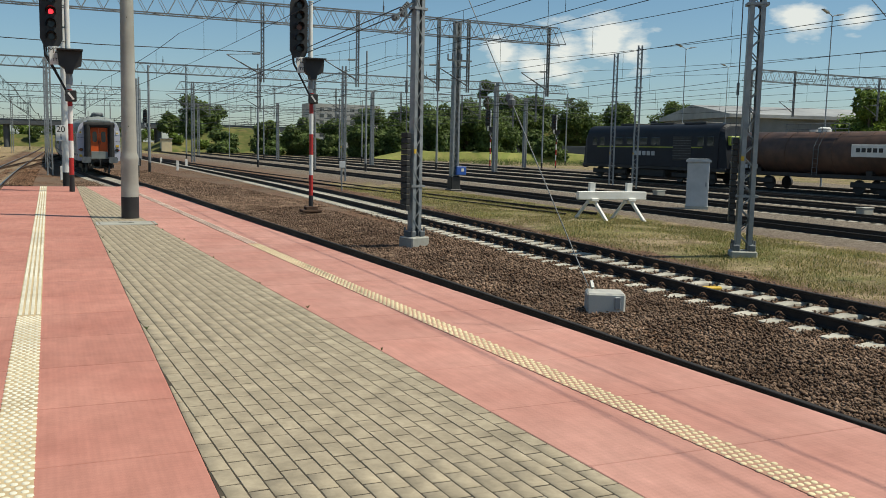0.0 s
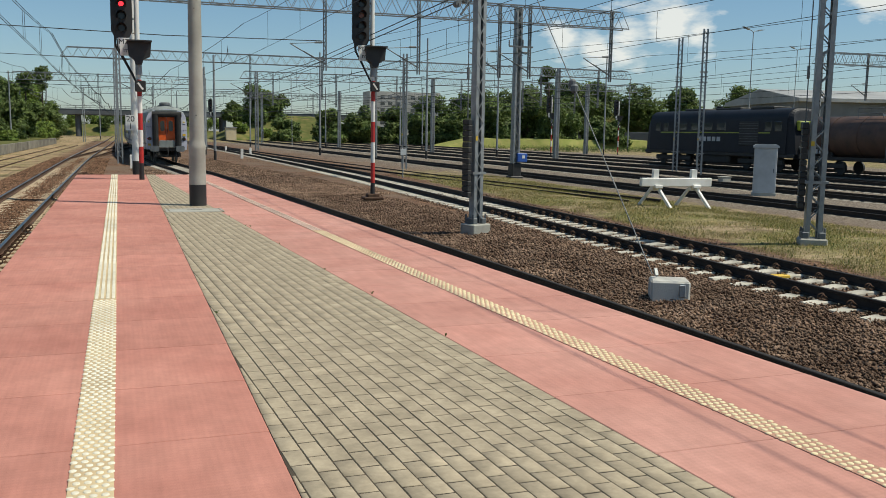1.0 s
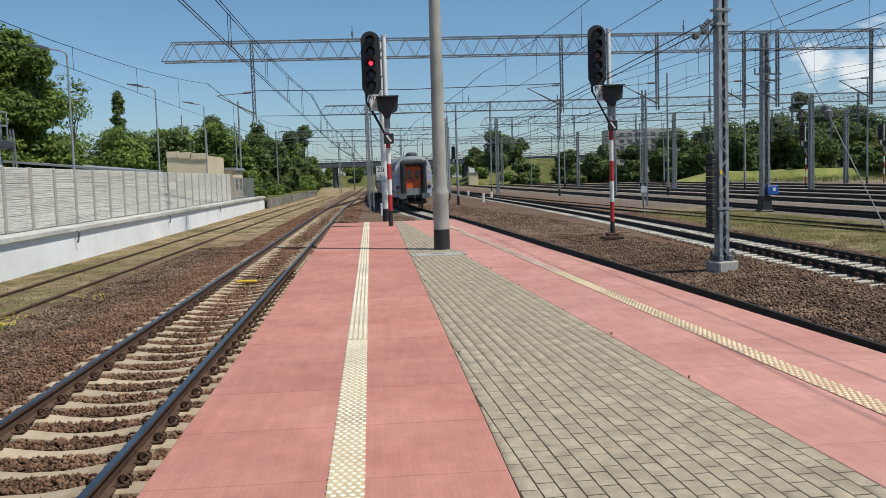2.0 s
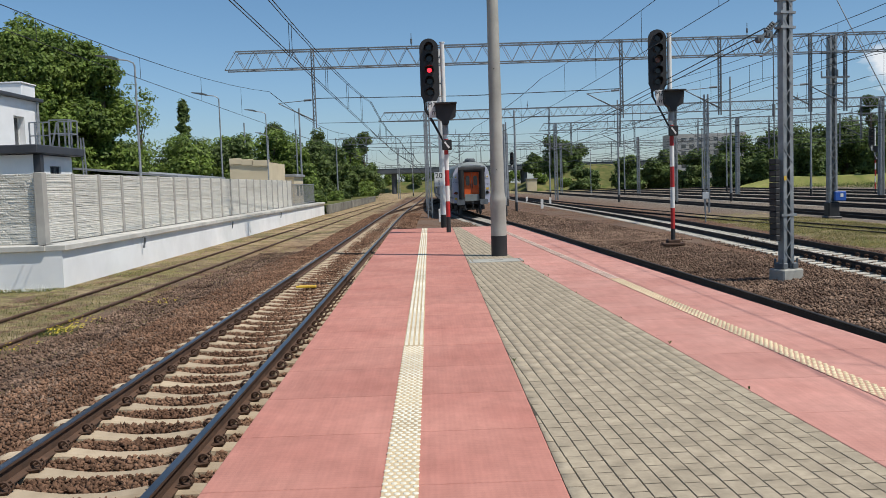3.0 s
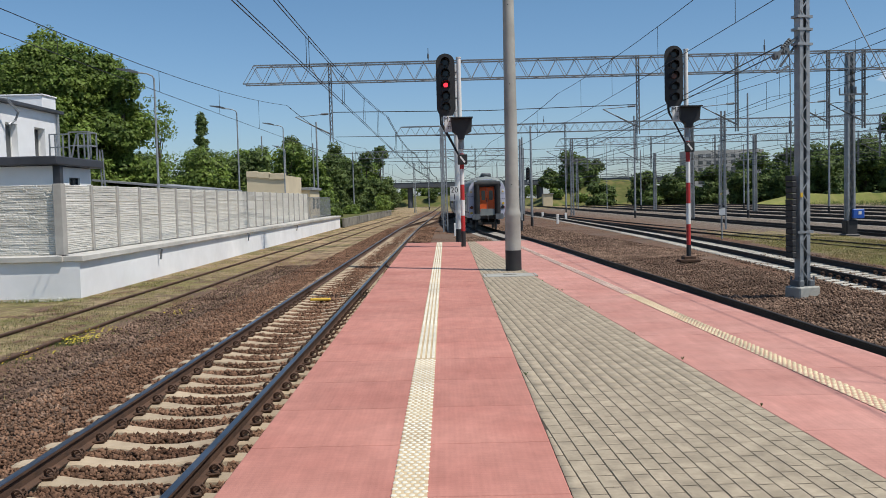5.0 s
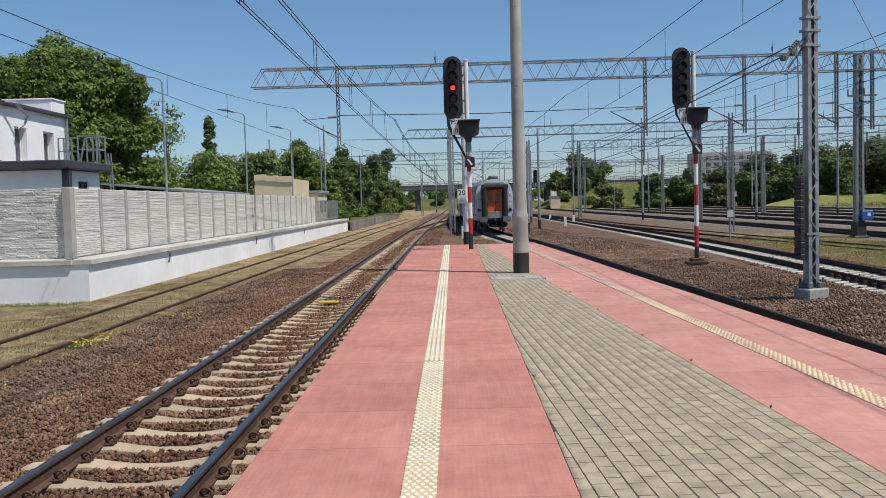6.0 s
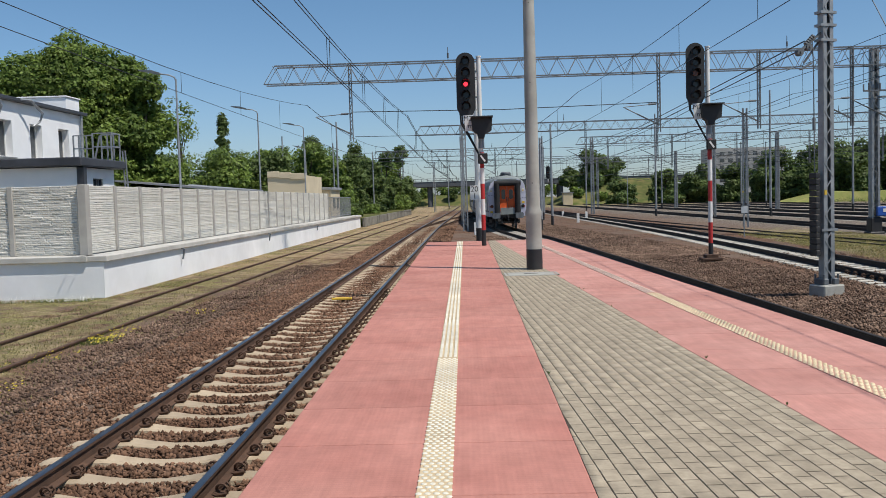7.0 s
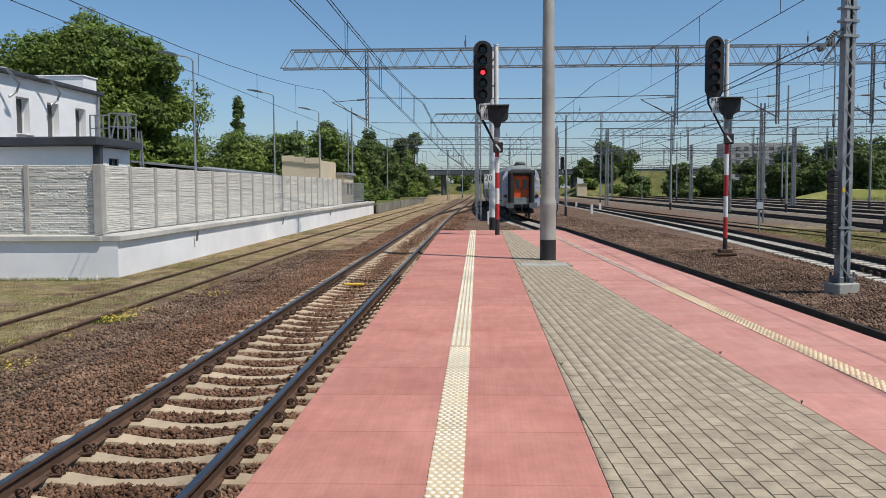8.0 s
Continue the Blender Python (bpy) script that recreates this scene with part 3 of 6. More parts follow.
def clip_geo():
    """A coiled spring clip on its shoulder, beside the rail's foot."""
    g = Geo()
    g.box((0.0, 0, 0.015), (0.09, 0.12, 0.03), ch=0.008)
    path = [(0.012 + 0.052 * math.cos(a), -0.05 + 0.012 * a, 0.062 + 0.046 * math.sin(a)) for a in np.linspace(-0.6, 7.2, 15)]
    path = [(-0.07, -0.05, 0.03), (-0.03, -0.055, 0.022)] + path + [(-0.06, 0.04, 0.035)]
    g.tube(path, 0.0125, 5)
    return g


SLEEPER = sleeper_geo().mesh("sleeper", M_SLEEPER)
SLEEPER_R = sleeper_geo(plain=True).mesh("sleeper", M_SLEEPER_R)
CLIP = clip_geo().mesh("clip", M_RUST)


def track(name, label, line, y0, y1, top, mats, sleeper=None, near=(0, 0), clips=(0, 0), pitch=0.6, group="railway tracks", timber=False):
    t = thing(name, label, "railway track", group=group)
    for off in (-0.7525, 0.7525):
        part("rail", rail_mesh("rail", line, off, y0, y1, top, mats), None, t)
    seat = top - 0.178
    far = Geo()
    y = y0 + 0.3
    while y < y1:
        rz = -math.atan(line(y + 0.5) - line(y - 0.5))
        m = Matrix.Translation((line(y), y, seat)) @ Matrix.Rotation(rz, 4, 'Z')
        if sleeper is not None and near[0] <= y <= near[1]:
            ob = new("sleeper", sleeper)
            ob.parent = t
            ob.matrix_basis = m @ pose(random.uniform(-0.01, 0.01), 0, random.uniform(-0.006, 0.004), 0, 0, random.uniform(-0.5, 0.5))
            if clips[0] <= y <= clips[1]:
                for sx in (-1, 1):
                    for side in (-1, 1):
                        c = new("clip", CLIP)
                        c.parent = t
                        c.matrix_basis = m @ pose(sx * 0.7525 + side * 0.115, 0, 0.0, 0, 0, 0 if side > 0 else 180)
        elif y > -6 and y < 130:
            if timber:
                far.box(m @ Vector((0, 0, -0.06)), (2.6, 0.25, 0.13), rz=rz)
            else:
                sleeper_geo(far, m, plain=True)
        y += pitch
    if far.v:
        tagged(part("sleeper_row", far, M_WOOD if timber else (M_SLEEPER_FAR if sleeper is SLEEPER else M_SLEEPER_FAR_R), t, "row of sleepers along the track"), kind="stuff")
    return t


track("railway_track", "running track with brown rails on pale concrete sleepers", LINE_LEFT, -20, 300, -0.58, [M_RUST, M_RAILTOP], SLEEPER, (3, 60), (3.5, 24))
track("railway_track", "dark rails beside the platform on concrete sleepers", LINE_ONE, -20, 300, -0.705, [M_RAILDARK, M_RAILDARK], SLEEPER_R, (6, 40), (0, 0))
track("railway_track", "dark rails on bright concrete sleepers in ballast", LINE_TWO, -20, 300, -0.64, [M_RAILDARK, M_RAILDARK], SLEEPER_R, (5, 60), (7, 26))
track("railway_track", "rusty stub track ending before a buffer stop", LINE_STUB, 29, 140, -0.67, [M_RAILDARK, M_RAILDARK], timber=True)
track("railway_track", "disused rusty siding sunk in dry grass", LINE_SIDING, -20, 140, -0.778, [M_RUST, M_RUST], timber=True)
for x, drift in ((23.7, 0.004), (30.2, 0.01), (35.6, 0.012), (41.2, 0.015), (47.5, 0.02), (53.5, 0.03)):
    line = (lambda x, k: (lambda y: x + k * max(0.0, y - 40)))(x, drift)
    track("railway_track", "dark yard track on pale sleepers among parallel lines", line, -10, 260, -0.675, [M_RAILDARK, M_RAILDARK])

# crossing rails beyond the platform end
LINE_CROSS = along([(-2.9, 76), (-1.4, 100), (0.6, 122), (2.2, 148)])
cross = thing("crossover", "rusty crossover rails joining two tracks", "railway track", group="railway tracks")
for off in (-0.7525, 0.7525):
    part("rail", rail_mesh("rail", LINE_CROSS, off, 76, 148, -0.60, [M_RUST, M_RAILDARK]), None, cross)

# yellow track magnets between the rails
for line, y, top in ((LINE_LEFT, 22.0, -0.58), (LINE_TWO, 12.9, -0.64)):
    t = thing("track_magnet", "yellow track magnet bolted on a sleeper", "track magnet", (line(y) - 0.15, y, top - 0.17), group="track magnets")
    g = Geo()
    g.box((0, 0, 0.03), (0.5, 0.16, 0.06), ch=0.015)
    part("cover", g, M_YELLOW, t)
    g = Geo()
    for sx in (-0.26, 0.26):
        g.cyl((sx * 0.75, 0, 0.06), (sx * 0.75, 0, 0.08), 0.02, n=8)
    part("bolts", g, M_STEEL_D, t)


# ---- concrete lamp column on the platform ----
col = thing("concrete_column", "grey tapered concrete column with a black base", "column", (1.6, 20.65, 0))
g = Geo().lathe([(0.187, 0.0), (0.187, 0.47)], 24)
part("painted_base", g, M_BLACK, col, "chipped black base paint", True)
g = Geo().lathe([(0.184, 0.47), (0.182, 1.22), (0.190, 1.25), (0.192, 1.33), (0.165, 1.42), (0.160, 1.5), (0.098, 10.6)], 24)
part("shaft", g, M_CONC, col, "", True)
g = Geo()
for z in (2.0, 4.3, 6.1):
    g.cyl((-0.02, -0.15, z), (-0.02, -0.175 + 0.003 * z, z), 0.012, n=8)
part("bolt_holes", g, M_BLACK, col)
hatch = thing("cable_hatch", "concrete cable hatch cover set in the paving", "hatch cover", (1.42, 19.35, 0.0))
g = Geo()
g.box((0, 0, -0.003), (1.02, 0.62, 0.03), ch=0.006)
part("cover", g, M_CONC, hatch)
g = Geo()
for a, b in (((-0.56, -0.36), (0.56, -0.36)), ((-0.56, 0.36), (0.56, 0.36)), ((-0.56, -0.36), (-0.56, 0.36)), ((0.56, -0.36), (0.56, 0.36))):
    g.bar((*a, 0.0), (*b, 0.0), 0.05, 0.02)
part("frame", g, M_CONC, hatch)
g = Geo()
g.bar((-0.15, 0, 0.014), (0.15, 0, 0.014), 0.02, 0.008)
part("lift_slot", g, M_BLACK, hatch)


# ---- colour light signals ----
def signal(at, label, lit, post_h, ground, group="railway signals"):
    """A five-lamp signal: black head on a white mast, hooded box below, red and white lower post."""
    s = thing("railway_signal", label, "railway signal", at, group=group)
    z0 = ground
    g = Geo().cyl((0, 0, z0), (0, 0, z0 + 0.55), 0.085, 0.08, 14)
    part("black_foot", g, M_BLACK, s, "", True)
    bands = np.linspace(z0 + 0.55, 3.3, 6)
    for k in range(5):
        g = Geo().cyl((0, 0, bands[k]), (0, 0, bands[k + 1]), 0.078, 0.078, 14, caps=False)
        part("painted_band", g, M_RED if k % 2 == 0 else M_WHITE, s, "", True)
    g = Geo()
    g.cyl((-0.03, 0.05, 3.2), (-0.03, 0.05, post_h), 0.085, 0.08, 14)
    g.cyl((-0.03, 0.05, post_h), (-0.03, 0.05, post_h + 0.03), 0.1, 0.1, 14)
    part("mast", g, M_WHITE, s, "white upper mast", True)
    # head with rounded ends
    hz, hh, w = post_h - 0.95, 2.2, 0.66
    prof = [(w / 2 * math.cos(a), hh / 2 - w / 2 + w / 2 * math.sin(a)) for a in np.linspace(0, math.pi, 13)]
    prof += [(-w / 2, -hh / 2 + 0.25), (-w / 2 + 0.12, -hh / 2), (w / 2 - 0.12, -hh / 2), (w / 2, -hh / 2 + 0.25)]
    g = Geo()
    g.prism([(-0.50 + a, hz + b) for a, b in prof], -0.09, -0.03, axis=1)
    board = part("head_board", g, M_BLACK, s, "rounded black background board")
    g = Geo()
    g.box((-0.50, 0.12, hz - 0.05), (0.42, 0.3, 1.9), ch=0.03)
    part("lamp_case", g, M_BLACK, s)
    for k in range(5):
        z = hz + 0.78 - 0.39 * k
        g = Geo()
        n = 16
        pts, faces = [], []
        for q in range(n + 1):
            a = math.pi * (-0.15 + 1.3 * q / n)
            for r, y in ((0.165, -0.09), (0.155, -0.42 + 0.14 * (1 - math.sin(max(0.0, min(math.pi, a)))))):
                pts.append((-0.50 + r * math.cos(a), y, z + r * math.sin(a)))
        faces = [(2 * q, 2 * q + 1, 2 * q + 3, 2 * q + 2) for q in range(n)]
        inner = [(-0.50 + (p[0] + 0.50) * 0.94, p[1], z + (p[2] - z) * 0.94) for p in pts]
        g.add(pts, faces)
        g.add(inner, [f[::-1] for f in faces])
        part("lamp_hood", g, M_BLACK, s)
        g = Geo().cyl((-0.50, -0.09, z), (-0.50, -0.125, z), 0.08 if lit and k == 2 else 0.105, 0.07 if lit and k == 2 else 0.1, 16)
        part("lamp_lens", g, M_REDLAMP if (lit and k == 2) else (M_AMBER if k == 2 else M_LENS), s, "glowing red lamp" if (lit and k == 2) else "", True)
    # plates under the head
    for z, hgt, wid, x in ((post_h - 2.16, 0.26, 0.34, -0.44), (post_h - 2.44, 0.32, 0.42, -0.36)):
        g = Geo()
        g.box((x, -0.10, z), (wid, 0.02, hgt), ch=0.004)
        plate = part("name_plate", g, M_WHITE, s, "white plate with black lettering")
        words = "M2" if hgt < 0.3 else "m"
        cu = bpy.data.curves.new("lettering", 'FONT')
        cu.body, cu.size, cu.align_x, cu.align_y = words, 0.24, 'CENTER', 'CENTER'
        tob = new("lettering", cu)
        me = bpy.data.meshes.new_from_object(tob)
        bpy.data.objects.remove(tob)
        me.transform(pose(x - 0.02, -0.113, z + (0.02 if hgt > 0.3 else 0), 90, 0, 0))
        me.materials.append(M_BLACK)
        part("lettering", me, None, plate)
    # hooded speed indicator
    g = Geo()
    g.prism([(-0.35, 4.52), (0.40, 4.52), (0.36, 4.05), (0.14, 3.93), (0.10, 3.78), (-0.10, 3.78), (-0.14, 3.93), (-0.31, 4.05)], -0.32, 0.05, axis=1)
    part("indicator_box", g, M_BLACK, s, "black hooded indicator box")
    g = Geo()
    g.prism([(-0.36, 4.54), (0.41, 4.54), (0.41, 4.50), (-0.36, 4.50)], -0.55, 0.06, axis=1)
    part("indicator_hood", g, M_BLACK, s)
    g = Geo().cyl((0, 0, 3.45), (0, 0, 3.8), 0.11, 0.09, 12)
    part("socket", g, M_STEEL, s, "", True)
    g = Geo()
    g.box((0.03, -0.13, 3.08), (0.34, 0.14, 0.36), ch=0.02)
    box = part("stripe_sign", g, M_BLACK, s, "black square with a pale diagonal stripe")
    g = Geo()
    g.bar((-0.05, -0.205, 3.19), (0.11, -0.205, 2.97), 0.06, 0.006, up=(0, 1, 0))
    part("stripe", g, M_WHITE, box)
    g = Geo()
    g.tube([(-0.72, -0.02, post_h - 1.95), (-0.70, -0.06, 4.35), (-0.45, -0.06, 3.9), (-0.06, -0.06, 3.15)], 0.035, 6)
    g.tube([(-0.66, 0.06, post_h - 1.95), (-0.64, 0.06, 4.35), (-0.40, 0.06, 3.9), (-0.06, 0.06, 3.2)], 0.02, 6)
    part("cable", g, M_RUBBER, s, "black cable arm")
    g = Geo()
    for z in (post_h - 0.5, post_h - 1.4):
        g.bar((-0.5, 0.06, z), (-0.02, 0.06, z), 0.05)
    part("bracket", g, M_STEEL_D, s)
    return s


signal((0.65, 31.5, 0.0), "railway signal showing red on a red and white post", True, 6.65, 0.0)
s2 = signal((8.95, 32.6, 0.3), "unlit railway signal on a red and white post in ballast", False, 6.6, -1.05)
g = Geo()
g.box((0, 0, -1.08), (0.75, 0.5, 0.1), ch=0.02)
g.box((0, 0, -0.98), (0.45, 0.4, 0.14), ch=0.02)
part("base_plate", g, M_RUST, s2)
for x, y in ((52.5, 104.0), (66.0, 110.0), (14.5, 150.0)):
    copy_thing(s2, pose(x, y, 0.0, 0, 0, 0))


# ---- lattice masts ----
def lattice(g, h, w0, w1, d, leg=0.10, bar=0.028, pitch=0.62, mi=0):
    """Two channel legs with zigzag bars on both faces."""
    for sx in (-1, 1):
        for k in range(8):
            z0, z1 = h * k / 8, h * (k + 1) / 8
            a0, a1 = w0 + (w1 - w0) * k / 8, w0 + (w1 - w0) * (k + 1) / 8
            p0, p1 = Vector((sx * a0 / 2, 0, z0)), Vector((sx * a1 / 2, 0, z1))
            g.bar(p0, p1, 0.014, d, up=(0, 1, 0))
            for sy in (-1, 1):
                o = Vector((-sx * leg / 2, sy * d / 2, 0))
                g.bar(p0 + o, p1 + o, leg, 0.014, up=(0, 1, 0))
    z, side = 0.35, 1
    while z + pitch / 2 < h:
        a, b = w0 + (w1 - w0) * z / h, w0 + (w1 - w0) * (z + pitch / 2) / h
        for sy in (-1, 1):
            g.bar((side * (a / 2 - 0.03), sy * (d / 2 + 0.012), z), (-side * (b / 2 - 0.03), sy * (d / 2 + 0.012), z + pitch / 2), bar, 0.012, up=(0, 1, 0))
        z += pitch / 2
        side = -side
    return g


def lattice_mast(at, h, rz=0.0, w0=0.37, w1=0.33, d=0.28, label="galvanised lattice mast on a concrete footing", weights=False, group="overhead line masts", foot=True, wheel=0.0):
    t = thing("lattice_mast", label, "overhead mast", at, rz, group)
    part("lattice_frame", lattice(Geo(), h, w0, w1, d), M_STEEL, t)
    if foot:
        g = Geo()
        g.box((0, 0, -0.06), (0.62, 0.54, 0.58), ch=0.03)
        part("footing", g, M_CONC, t, "weathered concrete footing")
        g = Geo()
        for sx in (-1, 1):
            g.box((sx * w0 / 2, 0, 0.30), (0.16, d + 0.16, 0.16), ch=0.02)
            for sy in (-1, 1):
                g.cyl((sx * (w0 / 2 + 0.06), sy * 0.14, 0.27), (sx * (w0 / 2 + 0.06), sy * 0.14, 0.48), 0.025, n=8)
        part("foot_clamp", g, M_STEEL_D, t)
    for z in (1.55, 6.07, 6.42, 6.72):
        a = w0 + (w1 - w0) * z / h + 0.06
        b, c = a / 2 + 0.05, d / 2 + 0.03
        g = Geo()
        ring = [(-b, -c), (b, -c), (b, c), (-b, c)]
        pts = [(x * k, y * k2, z + dz) for k, k2 in ((1.0, 1.0), (0.82, 0.80)) for dz in (-0.03, 0.03) for x, y in ring]
        faces = [(o + q, o + (q + 1) % 4, o + 4 + (q + 1) % 4, o + 4 + q) for o in (0, 8) for q in range(4)]
        faces += [(o + q, o + (q + 1) % 4, o + 8 + (q + 1) % 4, o + 8 + q) for o in (0, 4) for q in range(4)]
        part("band_clamp", g.add(pts, faces), M_STEEL, t)
    if weights:
        z = 1.0
        for k in range(14):
            g = Geo()
            g.box((-0.315, 0.03 + 0.006 * (k % 2), z), (0.135, 0.24, 0.135), ch=0.015)
            z += 0.143
            part("counterweight", g, M_BLACK, t, "dark tension weight")
        g = Geo()
        top = (wheel or h) - 0.15
        g.tube([(-0.315, 0.03, 2.95), (-0.33, 0.03, top - 0.6), (-0.40, 0.0, top)], 0.014, 5)
        g.box((-0.325, 0.03, 4.1), (0.06, 0.06, 0.3), ch=0.01)
        part("weight_rope", g, M_STEEL_D, t)
        g = Geo()
        for a in (0.0, 0.26):
            g.cyl((-0.50 - a, -0.05, top - 0.25 - a * 0.5), (-0.50 - a, 0.07, top - 0.25 - a * 0.5), 0.085, n=18)
            g.cyl((-0.50 - a, -0.08, top - 0.25 - a * 0.5), (-0.50 - a, 0.10, top - 0.25 - a * 0.5), 0.03, n=10)
        for q in range(5):
            g.cyl((-0.34 - 0.05 * q, 0.02, top + 0.02 - 0.045 * q), (-0.365 - 0.05 * q, 0.02, top - 0.005 - 0.045 * q), 0.055, n=12)
        g.bar((-0.82, 0, top - 0.40), (-0.1, 0, top + 0.12), 0.05)
        g.bar((-0.60, 0.05, top - 0.62), (-0.15, 0.05, top - 0.1), 0.04)
        g.bar((-0.42, 0.0, top - 0.62), (-0.72, 0.0, top - 0.78), 0.10, 0.03)
        part("pulley", g, M_STEEL_D, t, "wire tension pulleys", True)
    g = Geo()
    g.box((-w0 / 2 + 0.03, -d / 2 - 0.03, 2.45), (0.075, 0.012, 0.11))
    part("sign", g, M_YELLOW, t, "small yellow warning sign")
    return t


lattice_mast((8.72, 21.6, -0.87), 9.6, 20, 0.31, 0.28, 0.18, weights=True, wheel=6.3)
for dz, x1, y1, z1 in ((0.0, 11.6, 88.0, 5.2), (0.22, 11.8, 88.0, 6.6)):
    solid("anchor_wire", Geo().tube([(8.02 + dz * 0.6, 21.36 + dz * 0.2, 4.95 + dz), (9.9, 50, 5.2 + dz), (x1, y1, z1)], 0.016, 5), M_WIRE, "dark tensioned wire from the mast pulleys", "wire", "anchor wires")
lattice_mast((15.38, 16.75, -0.86), 9.6, -33, weights=True, label="galvanised lattice mast in dry grass with tension weights")
lattice_mast((36.8, 53.6, -0.86), 9.4, -34, label="slender lattice mast standing between yard tracks", foot=False)
lattice_mast((35.2, 48.6, -0.86), 9.4, -34, label="slender lattice mast standing between yard tracks", foot=False)
lattice_mast((18.8, 60.0, -0.86), 8.0, -20, label="slender lattice mast standing between yard tracks", foot=False)

# the stays of the two near masts, with their anchor blocks
for bx, by, mx, my in ((8.36, 12.25, 8.72, 21.55), (17.3, 9.2, 15.3, 16.7)):
    t = thing("anchor_block", "grey concrete anchor block lying in ballast", "anchor block", (bx, by, -0.93), -28, group="anchor blocks")
    g = Geo()
    g.box((0, 0, 0.14), (0.62, 0.52, 0.36), ch=0.03)
    part("block", g, M_COPING, t)
    g = Geo()
    g.box((0.18, -0.27, 0.17), (0.1, 0.03, 0.2), ch=0.01)
    g.bar((-0.2, 0.05, 0.36), (-0.22, 0.14, 0.46), 0.05)
    part("anchor_bracket", g, M_STEEL, t)
    s = Geo()
    p0, p1 = Vector((bx - 0.20, by + 0.2, -0.55)), Vector((mx, my, 8.2))
    s.tube([p0, p0.lerp(p1, 0.5), p1], 0.011, 6)
    for q in (0.36, 0.372):
        s.lathe([(0.03, -0.09), (0.075, -0.05), (0.075, 0.05), (0.03, 0.09)], 10, p0.lerp(p1, q))
    solid("guy_wire", s, M_STEEL_D, "taut steel guy wire with an insulator", "guy wire", "guy wires")


# ---- gantries over the tracks ----
def gantry(y, x0, x1, z0, z1, droppers, label, skew=0.0, depth=0.7, pitch=1.0):
    """A box truss across the tracks with drop posts below it."""
    t = thing("catenary_gantry", label, "gantry", ((x0 + x1) / 2, y, z0), skew, "overhead line gantries")
    L, H = x1 - x0, z1 - z0
    for sy in (-1, 1):
        g = Geo()
        g.bar((-L / 2, sy * depth / 2, 0), (L / 2, sy * depth / 2, 0), 0.06)
        part("bottom_chord", g, M_GANTRY, t)
        g = Geo()
        g.bar((-L / 2 + 0.6, sy * depth / 2, H), (L / 2 - 0.6, sy * depth / 2, H), 0.07)
        part("top_chord", g, M_GANTRY, t)
    g = Geo()
    n = int(L / pitch)
    for k in range(n):
        a, b = -L / 2 + k * L / n, -L / 2 + (k + 1) * L / n
        mid = (a + b) / 2
        for sy in (-1, 1):
            yy = sy * depth / 2
            g.bar((a, yy, 0), (mid if k else mid + 0.1, yy, H), 0.028)
            g.bar((mid, yy, H), (b, yy, 0), 0.028)
        if k % 2:
            g.bar((a, -depth / 2, 0), (b, depth / 2, 0), 0.04)
            g.bar((mid, -depth / 2, H), (mid, depth / 2, H), 0.036)
    part("web_lattice", g, M_STEEL, t, "zigzag web bars")
    for k, dx in enumerate(droppers):
        p = part("drop_post", lattice(Geo(), 4.2, 0.17, 0.17, 0.12, leg=0.04, bar=0.02, pitch=0.42), M_GANTRY, t)
        p.matrix_basis = pose(dx - (x0 + x1) / 2, 0, H - 4.2 + 0.1)
        g = Geo()
        g.tube([(0, 0, 0.35), (-1.9, -0.1, 1.35)], 0.03, 6)
        g.tube([(0, 0, 1.5), (-1.9, -0.1, 1.35)], 0.022, 6)
        g.tube([(-1.2, -0.1, 1.0), (0.0, 0, 0.4)], 0.02, 6)
        g.cyl((-0.15, 0, 1.49), (-0.55, -0.02, 1.47), 0.055, n=8)
        part("cantilever", g, M_STEEL_D, p, "dark registration arm with insulator")
    for k in range(2):
        g = Geo()
        xx = -L / 4 + k * L / 2.2
        g.tube([(xx, 0, H), (xx, 0, H + 0.75)], 0.02, 5)
        g.cyl((xx, 0, H + 0.2), (xx, 0, H + 0.45), 0.05, n=8)
        part("insulator", g, M_STEEL_D, t)
    return t


gantry(48, -10.6, 29.0, 8.1, 9.05, (-6.0, 10.5, 15.8, 20.7, 22.6, 28.0), "long galvanised lattice gantry spanning several tracks")
gantry(88, -4.8, 54.0, 8.05, 8.9, (1.5, 12.0, 19.0, 27.5, 35, 43, 50), "distant lattice gantry across the railway yard")
gantry(130, -13.4, 11.4, 7.9, 8.9, (-9, -2.5, 4.5), "distant lattice gantry across the railway yard")
gantry(112, 14, 70, 8.0, 8.9, (18, 26, 34, 43, 52, 60), "distant lattice gantry across the railway yard")
gantry(175, -8, 62, 8.0, 9.0, (-3, 6, 14, 24, 36, 48), "distant lattice gantry across the railway yard")
gantry(150, -22, -14, 6.6, 7.6, (), "short lattice gantry beside dark trees")
gantry(64, 58, 92, 8.4, 9.4, (64, 75, 86), "lattice gantry behind the tank wagons")


def post(at, h, r0, r1, label, mat, group="overhead line masts", base=M_BLACK):
    t = thing("steel_post", label, "post", at, group=group)
    part("shaft", Geo().lathe([(r0, 0.8), (r1, h)], 14), mat, t, "", True)
    part("painted_foot", Geo().lathe([(r0, 0), (r0, 0.8)], 14), base, t, "", True)
    return t


